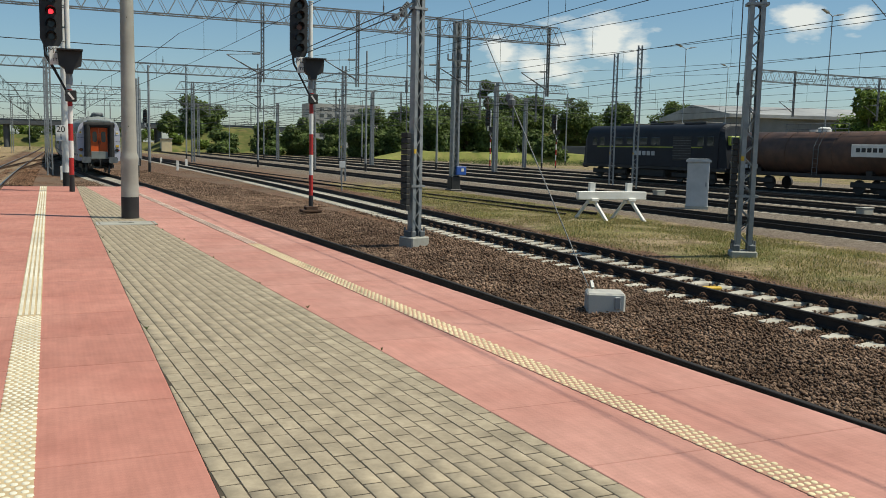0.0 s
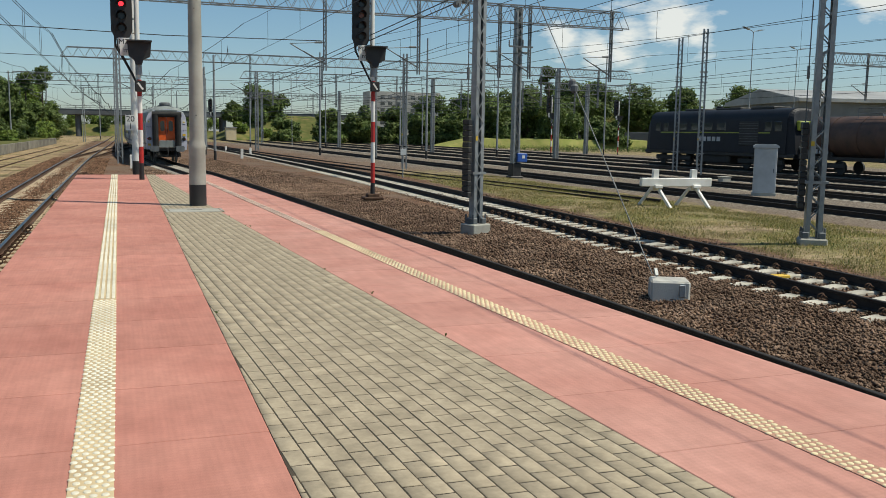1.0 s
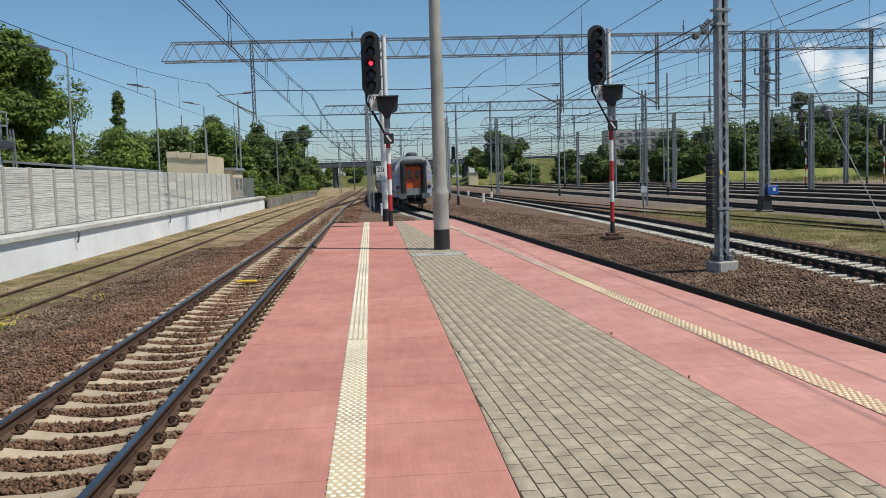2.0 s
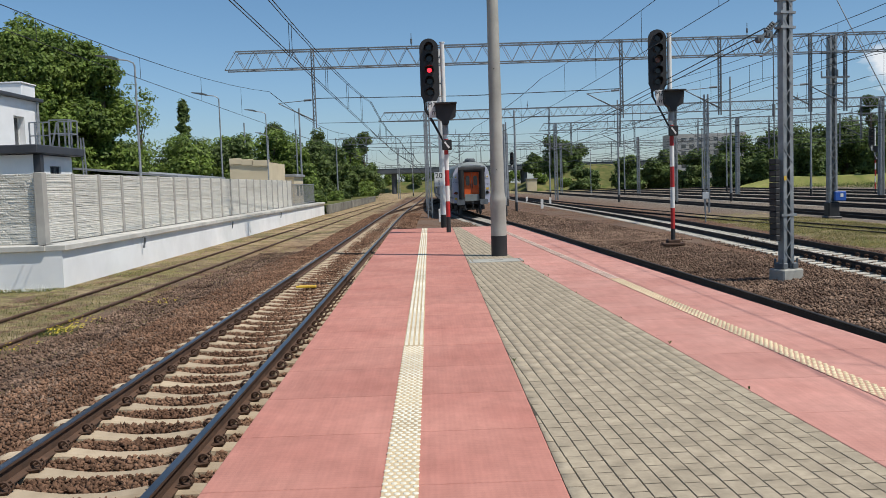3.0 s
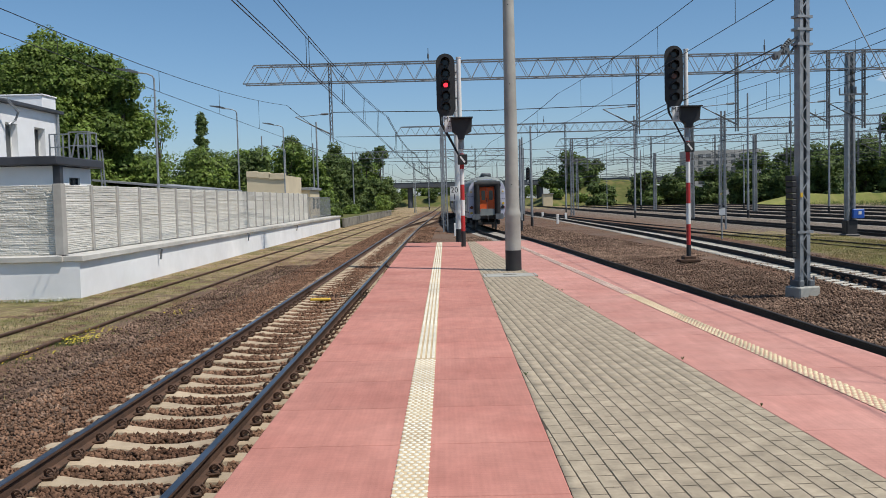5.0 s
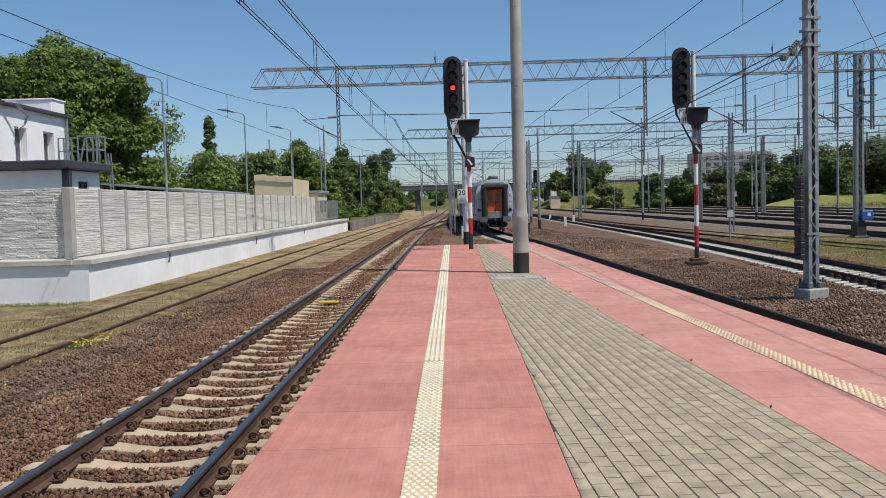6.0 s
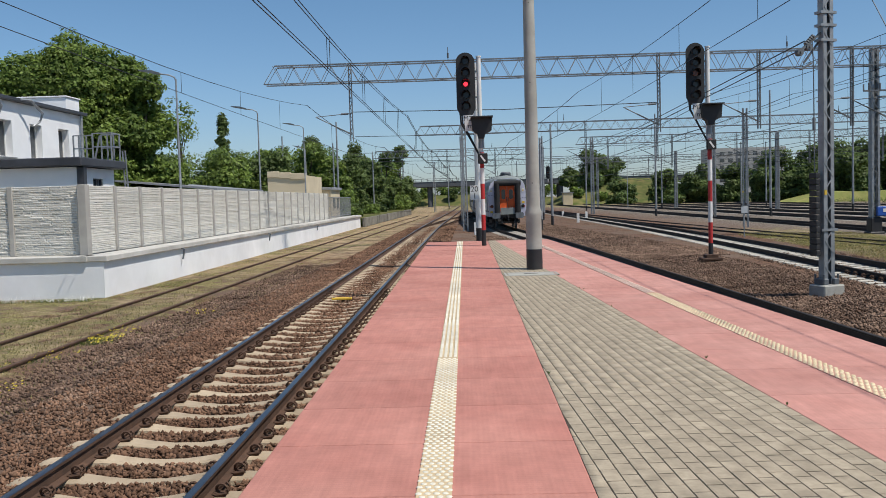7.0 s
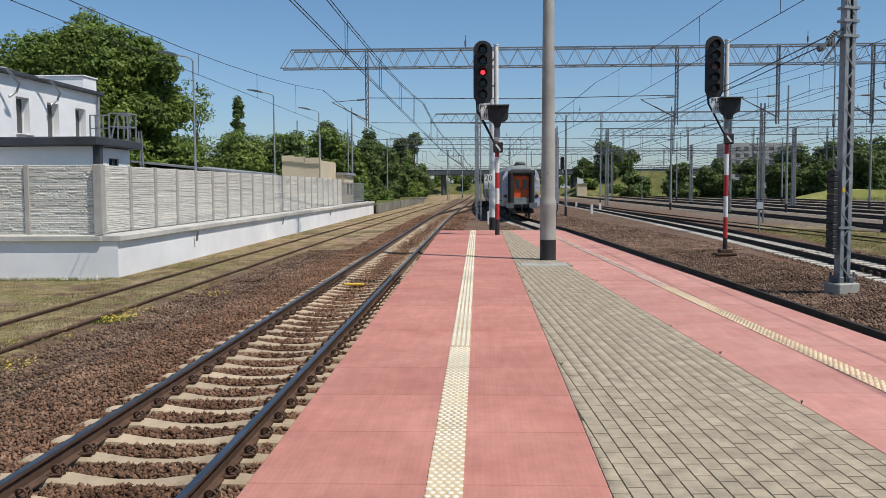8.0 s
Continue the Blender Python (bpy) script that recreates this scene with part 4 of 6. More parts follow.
def twin_post(at, h, label, sx=0.42, sy=0.38, base=False):
    """A gantry leg: a pair of lattice columns."""
    t = thing("gantry_leg", label, "overhead mast", at, group="overhead line masts")
    for k in (-1, 1):
        p = part("lattice_column", lattice(Geo(), h, sx, sx * 0.8, 0.2, leg=0.1, bar=0.04, pitch=0.7), M_STEEL, t)
        p.matrix_basis = pose(0, k * sy / 2, 0)
    for z in np.arange(0.8, h, 1.2):
        for q in (-1, 1):
            part("brace", Geo().bar((q * sx * 0.42, -sy / 2, z), (q * sx * 0.42, sy / 2, z + 0.6), 0.05), M_STEEL, t)
    if base:
        g = Geo()
        g.box((0, 0, 0.35), (0.6, 0.62, 1.1), ch=0.05)
        g.box((0, 0, -0.02), (0.8, 0.8, 0.3), ch=0.04)
        part("foot", g, M_BLACK, t, "black painted foot")
        g = Geo()
        for q in (-0.45, 0.1, 0.5):
            g.cyl((q, -0.45, h - 2.3), (q, -0.45, h - 1.9), 0.06, n=8)
        g.bar((-0.75, -0.45, h - 2.3), (0.75, -0.45, h - 2.3), 0.09)
        g.bar((-0.75, -0.45, h - 1.95), (-0.75, -0.45, h - 2.3), 0.06)
        part("insulator_bar", g, M_STEEL_D, t)
    return t


post((0.78, 50.0, -0.80), 10.0, 0.2, 0.17, "white round gantry post with a black foot", M_WHITE)
blue_leg = twin_post((21.95, 48.2, -0.86), 9.9, "tall gantry leg with a black foot and blue box", 0.44, 0.24, True)
g = Geo()
g.box((0.3, -0.32, 1.22), (0.62, 0.2, 0.5), ch=0.03)
box = part("telephone_box", g, M_BLUE, blue_leg, "bright blue enamel box")
g = Geo()
g.box((0.36, -0.428, 1.27), (0.16, 0.01, 0.18))
part("mark", g, M_WHITE, box)
for x, y, h in ((0.0, 70, 9.4), (-0.2, 87.8, 9.7), (24.4, 88, 9.7), (45.0, 88, 9.7), (11.4, 130, 9.7), (16, 112, 9.7), (39, 112, 9.7), (62, 112, 9.7), (-6, 175, 9.8), (26, 175, 9.8), (55, 175, 9.8), (58.5, 64, 10.2), (33, 140, 9)):
    twin_post((x, y, -0.86), h, "grey lattice gantry leg in the yard")
for x, y, h in ((-13.4, 130, 9.8), (-22, 150, 8.5), (-14, 150, 8.5), (-16.5, 112, 10), (-13.7, 96, 11.2), (-22.5, 110, 10.9), (7.6, 78, 8.8), (8.4, 96, 9), (5.8, 68, 7), (29.3, 86, 12.0), (41.0, 95, 12.5), (20.5, 96, 11.0), (62, 107, 13), (80.5, 131, 12), (37, 120, 9), (33, 150, 10), (19, 140, 10), (47, 140, 10), (9, 118, 9), (9.4, 160, 9), (3.0, 205, 9), (8, 215, 9), (-4, 215, 9), (-18, 190, 9)):
    post((x, y, -0.86), h, 0.12, 0.08, "slim pale grey pole beside the tracks", M_STEEL)

# kilometre sign on the white post
km = thing("kilometre_sign", "white kilometre sign with black figures", "sign", (0.55, 49.78, 2.0))
g = Geo()
g.box((0, 0, 0), (0.50, 0.03, 0.8), ch=0.006)
plate = part("plate", g, M_WHITE, km)
for words, z in (("20", 0.19), ("1", -0.2)):
    cu = bpy.data.curves.new("figures", 'FONT')
    cu.body, cu.size, cu.align_x, cu.align_y = words, 0.42, 'CENTER', 'CENTER'
    tob = new("figures", cu)
    me = bpy.data.meshes.new_from_object(tob)
    bpy.data.objects.remove(tob)
    me.transform(pose(0, -0.02, z, 90, 0, 0))
    me.materials.append(M_BLACK)
    part("figures", me, None, plate)

# ---- overhead wires ----
SUPPORTS = (-15.0, 48.0, 88.0, 130.0, 175.0, 230.0)


def overhead(line, contact, mess, label, ys=SUPPORTS, x_off=0.0, every=7.0, droop=0.75):
    t = thing("overhead_wire", label, "overhead wire", group="overhead wires")
    for a, b in zip(ys[:-1], ys[1:]):
        n = 14
        pa, pb = [], []
        for k in range(n + 1):
            y = a + (b - a) * k / n
            sag = 4 * (k / n) * (1 - k / n)
            x = line(y) + x_off
            pa.append((x, y, mess - droop * sag * ((b - a) / 60) ** 2))
            pb.append((x, y, contact))
        part("messenger_wire", Geo().tube(pa, 0.010 + 0.00014 * max(0, a), 5), M_WIRE, t)
        part("contact_wire", Geo().tube(pb, 0.009 + 0.00014 * max(0, a), 5), M_WIRE, t)
        if a < 130:
            g = Geo()
            m = max(2, int((b - a) / every))
            for k in range(1, m):
                y = a + (b - a) * k / m
                sag = 4 * (k / m) * (1 - k / m)
                g.tube([(line(y) + x_off, y, contact), (line(y) + x_off, y, mess - droop * sag * ((b - a) / 60) ** 2)], 0.007 + 0.00005 * max(0, a), 4)
            tagged(part("dropper_wire", g, M_WIRE, t), kind="stuff")
    return t


overhead(LINE_SIDING, 5.15, 6.95, "dark catenary wires over the disused siding", x_off=-0.4, droop=1.2)
overhead(LINE_LEFT, 4.65, 6.2, "dark catenary wires over the running track")
overhead(LINE_LEFT, 4.66, 6.22, "dark catenary wires over the running track", x_off=0.06)
WIRE_ONE = along([(6.6, -20), (6.6, 20), (6.2, 48), (4.6, 88), (4.0, 130), (3.5, 175), (3.2, 230)])
overhead(WIRE_ONE, 5.45, 7.2, "dark catenary wires over the platform track", droop=0.5)
overhead(LINE_TWO, 4.8, 6.4, "dark catenary wires beside the lattice masts")
overhead(LINE_TWO, 5.2, 6.9, "dark catenary wires beside the lattice masts", x_off=0.5)
for x in (17.5, 23.7, 30.4, 36, 42.0, 48.2):
    overhead((lambda q: (lambda y: q + 0.01 * max(0.0, y - 40)))(x), 4.9 + 0.02 * (x % 5), 6.6 + 0.05 * (x % 3), "dark catenary wires over the yard tracks")
# cross wires strung between the gantry legs
for y, x0, x1, z in ((48.3, -6, 10.5, 6.55), (70, -8.5, 9.5, 6.8), (88.4, -9, 12, 5.6), (96, -12, 20, 6.9), (118, 9, 37, 6.4), (140, 19, 47, 6.6), (112.5, 14, 62, 6.2)):
    g = Geo().tube([(x0, y, z), ((x0 + x1) / 2, y, z - 0.12), (x1, y, z)], 0.022, 5)
    solid("cross_wire", g, M_WIRE, "thin dark cross wire between masts", "wire", "cross wires")

# ---- white retaining wall and its fence ----
WX, WY0, WY1 = -10.36, 25.0, 87.0
quay = thing("retaining_wall", "white rendered retaining wall with a concrete coping", "wall", kind="structure")
g = Geo()
g.box(((WX - 20) / 2 - 10, (WY0 + WY1) / 2, -0.4), (20 + WX + 20, WY1 - WY0, 1.2))
g.v = [(WX if v[0] > -20 else -60.0, v[1], v[2]) for v in g.v]
part("wall", g, M_STUCCO, quay)
for a, b in ((WY0 - 0.1, 43.0), (43.0, 60.0), (60.0, WY1)):
    g = Geo()
    g.box((WX - 0.30, (a + b) / 2 + 0.05, 0.28), (0.84, b - a - 0.006, 0.16), ch=0.012)
    part("coping", g, M_COPING, quay, "pale concrete coping slab")
g = Geo()
g.box((-36, WY0 + 0.25, 0.28), (50.4, 0.7, 0.16), ch=0.012)
part("coping", g, M_COPING, quay, "pale concrete coping slab")
for y in (31.8, 46.0, 61.0):
    part("drain_spout", Geo().tube([(WX + 0.05, y, 0.2), (WX + 0.16, y, 0.16), (WX + 0.1, y, -0.2)], 0.035, 6), M_STEEL_D, quay)
g = Geo()
g.box((-35, 56, 0.05), (49.2, 61.4, 0.5))
part("yard_surface", g, M_CONC, quay, "paved yard behind the fence")

# fence: posts and stone-pattern panels
fence = thing("concrete_fence", "pale cast concrete fence with stone relief panels", "fence")
FX, FY = -11.25, 26.0
F0, FH = 0.36, 2.06


def relief_panel(length, height, seed):
    """One cast panel whose face is moulded into split-stone courses with uneven ends."""
    r = random.Random(seed)
    zs = [0.0]
    while zs[-1] < height - 0.045:
        zs.append(min(height, zs[-1] + r.uniform(0.04, 0.08)))
    zs[-1] = height
    cols = 56
    xs = [-length / 2 + length * k / cols for k in range(cols + 1)]
    pts = []
    for a, b in zip(zs[:-1], zs[1:]):
        depth, x = [], 0
        while x <= cols:
            w, d, tilt = r.randint(5, 15), r.uniform(0.014, 0.034), r.uniform(-0.012, 0.012)
            for q in range(w):
                depth.append(d * 0.45 if q == 0 and r.random() < 0.6 else d + tilt * (q / w - 0.5) + r.uniform(-0.003, 0.003))
            x += w
        h = b - a
        for z, k in ((a + 0.003, 0.0), (a + h * 0.22, 0.85), (a + h * 0.80, 1.0), (b - 0.006, 0.75)):
            pts += [(xx, 0.005 - depth[i] * k, z) for i, xx in enumerate(xs)]
    n, m = cols + 1, len(pts) // (cols + 1)
    faces = [(j * n + i, j * n + i + 1, (j + 1) * n + i + 1, (j + 1) * n + i) for j in range(m - 1) for i in range(cols)]
    k = len(pts)
    pts += [(xs[0], 0.05, 0), (xs[-1], 0.05, 0), (xs[-1], 0.05, height), (xs[0], 0.05, height)]
    last = (m - 1) * n
    faces += [(k, k + 3, k + 2, k + 1), (*range(n), k + 1, k)[::-1], (*range(last, last + n), k + 2, k + 3)]
    faces += [(*[j * n for j in range(m)], k + 3, k), (*[j * n + cols for j in range(m)], k + 2, k + 1)[::-1]]
    return Geo().add(pts, faces)


BAY = 2.21
P_SIDE = [relief_panel(BAY - 0.10, FH / 4 - 0.006, k).mesh("panel", M_FENCE) for k in range(4)]
for run in (0, 1):
    n = 21 if run == 0 else 9
    for k in range(n):
        for row in range(4):
            ob = new("panel", P_SIDE[(k * 3 + row * 2 + run) % 4])
            ob.parent = fence
            z = F0 + row * FH / 4
            if run == 0:
                ob.matrix_basis = pose(FX, FY + BAY / 2 + BAY * k, z, 0, 0, 90)
            else:
                ob.matrix_basis = pose(FX - BAY / 2 - BAY * k, FY, z, 0, 0, 0)
g = Geo()
g.box((0, 0, FH / 2), (0.15, 0.15, FH + 0.02), ch=0.012)
POST = g.mesh("post", M_POST)
for k in range(22):
    ob = new("post", POST)
    ob.parent = fence
    ob.matrix_basis = pose(FX, FY + BAY * k, F0)
g = Geo()
g.box((0.0, 0.0, FH / 2), (0.26, 0.3, FH + 0.03), ch=0.015)
part("corner_post", g, M_POST, fence).matrix_basis = pose(FX - 0.02, FY - 0.02, F0)
for k in range(1, 9):
    ob = new("post", POST)
    ob.parent = fence
    ob.matrix_basis = pose(FX - BAY * k, FY, F0)
# metal railing that goes on after the panels
rail = thing("metal_railing", "grey metal bar railing on the wall coping", "railing", (FX + 0.1, FY + 46.4, 0.36))
for z in (0.15, 1.75):
    part("rail", Geo().bar((0, 0, z), (0, 13.5, z), 0.05), M_STEEL, rail)
B = Geo()
B.bar((0, 0, 0.0), (0, 0, 1.8), 0.025)
B = B.mesh("bar", M_STEEL)
for k in range(46):
    ob = new("bar", B)
    ob.parent = rail
    ob.matrix_basis = pose(0, 0.3 * k, 0)
# old platform edge beyond the wall
old = thing("old_platform", "old low platform with dark concrete edge panels", "platform", kind="structure")
for k in range(28):
    g = Geo()
    g.box((WX + 0.3 + 0.02 * k, 88.2 + 2.4 * k, -0.38), (0.2, 2.34, 0.9), ch=0.02)
    part("edge_panel", g, M_EDGEOLD, old)
g = Geo()
g.box((WX - 8.4, 122, -0.36), (17, 69, 0.8))
part("fill", g, M_BANK, old, "weedy top of the old platform")


# ---- buildings ----
def window(parent, c, w, h, face, frame=M_WHITE, depth=0.18):
    """A recessed window with frame, glass and sill; face: '+x' or '-y'."""
    g = Geo()
    t = 0.07
    if face == '+x':
        g.box((c[0] - depth, c[1], c[2]), (0.05, w, h))
        gl = part("window_pane", g, M_GLASS, parent)
        g = Geo()
        for dy, dz, sy, sz in ((-w / 2, 0, t, h), (w / 2, 0, t, h), (0, -h / 2, w, t), (0, h / 2, w, t), (0, 0, t * 0.7, h)):
            g.box((c[0] - depth + 0.03, c[1] + dy, c[2] + dz), (0.07, sy, sz))
        part("window_frame", g, frame, parent)
        g = Geo()
        g.box((c[0] + 0.03, c[1], c[2] - h / 2 - 0.05), (0.2, w + 0.12, 0.05), ch=0.008)
        part("window_sill", g, M_STEEL, parent)
    else:
        g.box((c[0], c[1] + depth, c[2]), (w, 0.05, h))
        part("window_pane", g, M_GLASS, parent)
        g = Geo()
        for dx, dz, sx, sz in ((-w / 2, 0, t, h), (w / 2, 0, t, h), (0, -h / 2, w, t), (0, h / 2, w, t), (0, 0, t * 0.7, h)):
            g.box((c[0] + dx, c[1] + depth - 0.03, c[2] + dz), (sx, 0.07, sz))
        part("window_frame", g, frame, parent)
        g = Geo()
        g.box((c[0], c[1] - 0.03, c[2] - h / 2 - 0.05), (w + 0.12, 0.2, 0.05), ch=0.008)
        part("window_sill", g, M_STEEL, parent)


def wall_x(g, x, y0, y1, z0, z1, th, holes):
    """A wall that faces +x, with openings (y, z, w, h) through it."""
    ys_ = sorted({y0, y1, *[h[0] - h[2] / 2 for h in holes], *[h[0] + h[2] / 2 for h in holes]})
    for a, b in zip(ys_[:-1], ys_[1:]):
        hs = [h for h in holes if h[0] - h[2] / 2 <= a + 1e-6 and h[0] + h[2] / 2 >= b - 1e-6]
        zs = [z0]
        for h in sorted(hs, key=lambda q: q[1]):
            zs += [h[1] - h[3] / 2, h[1] + h[3] / 2]
        zs.append(z1)
        for k in range(0, len(zs), 2):
            g.box((x - th / 2, (a + b) / 2, (zs[k] + zs[k + 1]) / 2), (th, b - a, zs[k + 1] - zs[k]))


house = thing("white_house", "white rendered two-storey building with flat roofs", "house")
g = Geo()
HW = [(y, z, 0.98, 1.36) for y in (27.95, 30.3, 32.72, 35.1, 37.55) for z in (4.45,)] + [(y, 1.9, 0.95, 1.6) for y in (33.5, 36.5)]
wall_x(g, -17.0, 26.9, 39.3, 0.2, 5.85, 0.4, HW)
g.box((-24, 39.1, 3.0), (13.6, 0.4, 5.7))
g.box((-24, 27.1, 3.0), (13.6, 0.4, 5.7))
part("wall", g, M_STUCCO, house)
g = Geo()
g.box((-24, 33.1, 5.80), (13.2, 12.0, 0.2))
part("roof", g, M_ROOF, house)
g = Geo()
g.box((-16.93, 33.1, 5.93), (0.3, 12.9, 0.14), ch=0.02)
g.box((-24, 39.35, 5.93), (14.3, 0.3, 0.14), ch=0.02)
part("gutter", g, M_ANTHRACITE, house, "dark eaves gutter")
g = Geo()
g.box((-18.05, 38.55, 6.2), (2.15, 1.3, 0.68), ch=0.03)
g.box((-18.05, 38.55, 6.57), (2.25, 1.4, 0.06), ch=0.015)
part("roof_box", g, M_STUCCO, house, "white rooftop parapet box")
for y, z, w, h in HW:
    window(house, (-17.0, y, z), w, h, '+x', M_WHITE, 0.32)
g = Geo()
for y in (31.5, 34.6):
    g.tube([(-16.9, y - 1.2, 5.95), (-16.6, y - 0.6, 5.95), (-16.45, y, 5.5), (-16.6, y + 0.05, 5.2), (-16.75, y - 0.2, 5.0)], 0.05, 6)
part("lamp_arms", g, M_STEEL, house, "curved wall lamp arms")
g = Geo().tube([(-16.88, 39.1, 5.9), (-16.88, 39.1, 0.4)], 0.06, 8)
part("downpipe", g, M_STEEL, house)

annex = thing("white_annex", "low white annex with anthracite roof edge and corner", "annex")
g = Geo()
wall_x(g, -12.62, 28.95, 31.75, 0.21, 3.09, 0.3, [(30.35, 2.3, 0.85, 0.9)])
g.box((-18.70, 28.9, 1.65), (12.12, 0.3, 2.9))
g.box((-18.77, 31.8, 1.65), (12.0, 0.3, 2.9))
part("wall", g, M_STUCCO, annex)
g = Geo()
g.box((-18.45, 30.3, 3.26), (12.25, 3.9, 0.28), ch=0.03)
part("roof", g, M_ANTHRACITE, annex, "anthracite flat roof edge")
g = Geo()
g.box((-12.53, 28.86, 1.62), (0.24, 0.24, 2.96), ch=0.01)
part("corner_pillar", g, M_ANTHRACITE, annex, "dark corner pillar")
window(annex, (-12.62, 30.35, 2.3), 0.85, 0.9, '+x', M_ANTHRACITE, 0.12)
guard = thing("roof_guardrail", "galvanised steel guardrail and ladder on the annex roof", "guardrail", (-13.0, 31.9, 3.4))
for x, y in ((-1.1, 0), (-0.9, 0), (-0.62, 0), (-0.4, 0), (-0.08, 0), (0.14, 0), (0.37, 0), (0.58, 0), (0.58, -0.75), (-0.08, -0.75)):
    part("upright", Geo().bar((x, y, 0), (x, y, 0.98), 0.045), M_STEEL, guard)
for z in (0.5, 0.97):
    for p0, p1 in (((-1.1, 0), (-0.4, 0)), ((-0.08, 0), (0.58, 0)), ((0.58, 0), (0.58, -0.75)), ((-0.08, -0.75), (0.58, -0.75))):
        part("rail", Geo().bar((*p0, z), (*p1, z), 0.04), M_STEEL, guard)
part("brace", Geo().bar((-0.36, 0, 0.0), (-0.12, 0, 0.95), 0.05), M_STEEL, guard)
for x in (0.68, 0.78):
    part("ladder_rail", Geo().bar((x, 0.3, -3.2), (x - 0.12, 0.3, 0.4), 0.04), M_STEEL, guard)
for z in np.arange(-2.9, 0.3, 0.3):
    part("rung", Geo().bar((0.67 - 0.03 * (z + 3.2), 0.3, z), (0.78 - 0.03 * (z + 3.2), 0.3, z), 0.03), M_STEEL, guard)

beige = thing("beige_building", "low beige building behind the concrete fence", "building")
g = Geo()
g.box((-15.05, 79, 2.1), (3.3, 8, 3.9))
g.box((-13.6, 86, 1.5), (2.0, 6, 2.8))
part("wall", g, M_BEIGE, beige)
g = Geo()
for k, (x, w, z) in enumerate(((-16.2, 1.0, 4.3), (-15.2, 1.0, 4.2), (-14.1, 1.4, 4.1))):
    g.box((x, 74.98, z - 0.1), (w, 0.2, 0.5), ch=0.02)
part("parapet", g, M_BEIGE, beige)
g = Geo()
g.box((-13.6, 86, 3.0), (2.4, 6.4, 0.25), ch=0.02)
part("roof", g, M_ROOF, beige)
for y in (85.0, 87.5):
    part("window", Geo().box((-12.58, y, 1.6), (0.05, 1.0, 1.0)), M_GLASS, beige)
shed = thing("low_shed", "low shed with a sloping grey sheet roof", "shed")
g = Geo()
g.box((-15.2, 50.5, 1.35), (4.6, 10, 2.3))
part("wall", g, M_BEIGE, shed)
g = Geo()
g.prism([(-18.2, 3.1), (-12.7, 2.5), (-12.7, 2.6), (-18.2, 3.2)], 45.3, 55.7, axis=1)
part("roof", g, M_ROOF, shed, "sloping grey sheet roof")


# ---- street lamps ----
def lamp(at, h, rz, label, arm=1.3, double=False, group="street lamps", lean=1):
    t = thing("street_lamp", label, "street lamp", at, rz, group)
    part("pole", Geo().lathe([(0.085, 0), (0.08, 1.2), (0.06, 1.3), (0.038, h)], 12), M_STEEL, t, "", True)
    for s in ((-1, 1) if double else (-1,)):
        g = Geo()
        g.tube([(0, 0, h - 0.1), (s * 0.05, 0, h + 0.08), (s * 0.3, 0, h + 0.2), (s * arm * 0.6, 0, h + 0.27)], 0.035, 6)
        a = part("arm", g, M_STEEL, t)
        g = Geo()
        g.prism([(s * arm * 0.55, h + 0.22), (s * (arm + 0.35), h + 0.42), (s * (arm + 0.38), h + 0.47), (s * arm * 0.8, h + 0.42), (s * arm * 0.55, h + 0.31)], -0.13, 0.13, axis=1)
        part("lamp_head", g, M_STEEL_D if not double else M_STEEL, t, "slim grey lamp head")
    return t


for x, y, h in ((-13.0, 40.4, 7.2), (-13.0, 56.3, 7.2), (-13.0, 72.3, 7.5)):
    lamp((x, y, 0.3), h, 0, "galvanised street lamp behind the concrete fence")
for x, y, h in ((57.5, 54.0, 13.5), (84, 96, 14.0), (60, 75, 13), (30, 165, 12), (8, 150, 10)):
    lamp((x, y, -0.8), h, 20, "tall twin-armed yard lamp", 1.5, True)
lamp((-15, 84, 0.2), 6.5, 0, "short pale street lamp beside trees", 0.8)

# ---- cabinet, buffer stop, small posts ----
cab = thing("equipment_cabinet", "light grey trackside equipment cabinet with a cap", "cabinet", (27.6, 33.2, -0.88), -38)
g = Geo()
g.box((0, 0, 1.12), (0.98, 0.78, 2.1), ch=0.02)
part("body", g, M_GREY, cab)
g = Geo()
g.prism([(-0.56, 2.17), (0.56, 2.17), (0.56, 2.25), (0.42, 2.33), (-0.42, 2.33), (-0.56, 2.25)], -0.46, 0.46, axis=1)
part("cap", g, M_GREY, cab)
g = Geo()
g.box((0, -0.395, 1.13), (0.86, 0.02, 1.9), ch=0.006)
door = part("door", g, M_GREY, cab)
g = Geo()
g.box((0.36, -0.415, 1.15), (0.04, 0.03, 0.18))
part("handle", g, M_STEEL_D, door)
g = Geo()
g.box((0, 0, 0.06), (1.04, 0.84, 0.16), ch=0.01)
part("plinth", g, M_CONC, cab)

stop = thing("buffer_stop", "white painted buffer stop with two splayed legs", "buffer stop", (18.65, 27.2, -0.83), -6)
g = Geo()
g.box((0, -0.12, 0.93), (2.75, 0.2, 0.30), ch=0.02)
part("beam", g, M_WHITE, stop)
for sx in (-0.75, 0.75):
    g = Geo()
    g.bar((sx, 0.03, 0.62), (sx, 0.0, 1.38), 0.17, 0.2)
    part("post", g, M_WHITE, stop)
    g = Geo()
    g.bar((sx, -0.05, 0.85), (sx + 0.28, -0.75, 0.0), 0.11, 0.09)
    part("strut", g, M_WHITE, stop)
    g = Geo()
    g.bar((sx, 0.05, 0.85), (sx - 0.35, 0.6, 0.0), 0.11, 0.09)
    part("strut", g, M_WHITE, stop)
    g = Geo()
    g.box((sx, -0.25, 0.78), (0.3, 0.14, 0.12), ch=0.02)
    part("clamp", g, M_WHITE, stop)
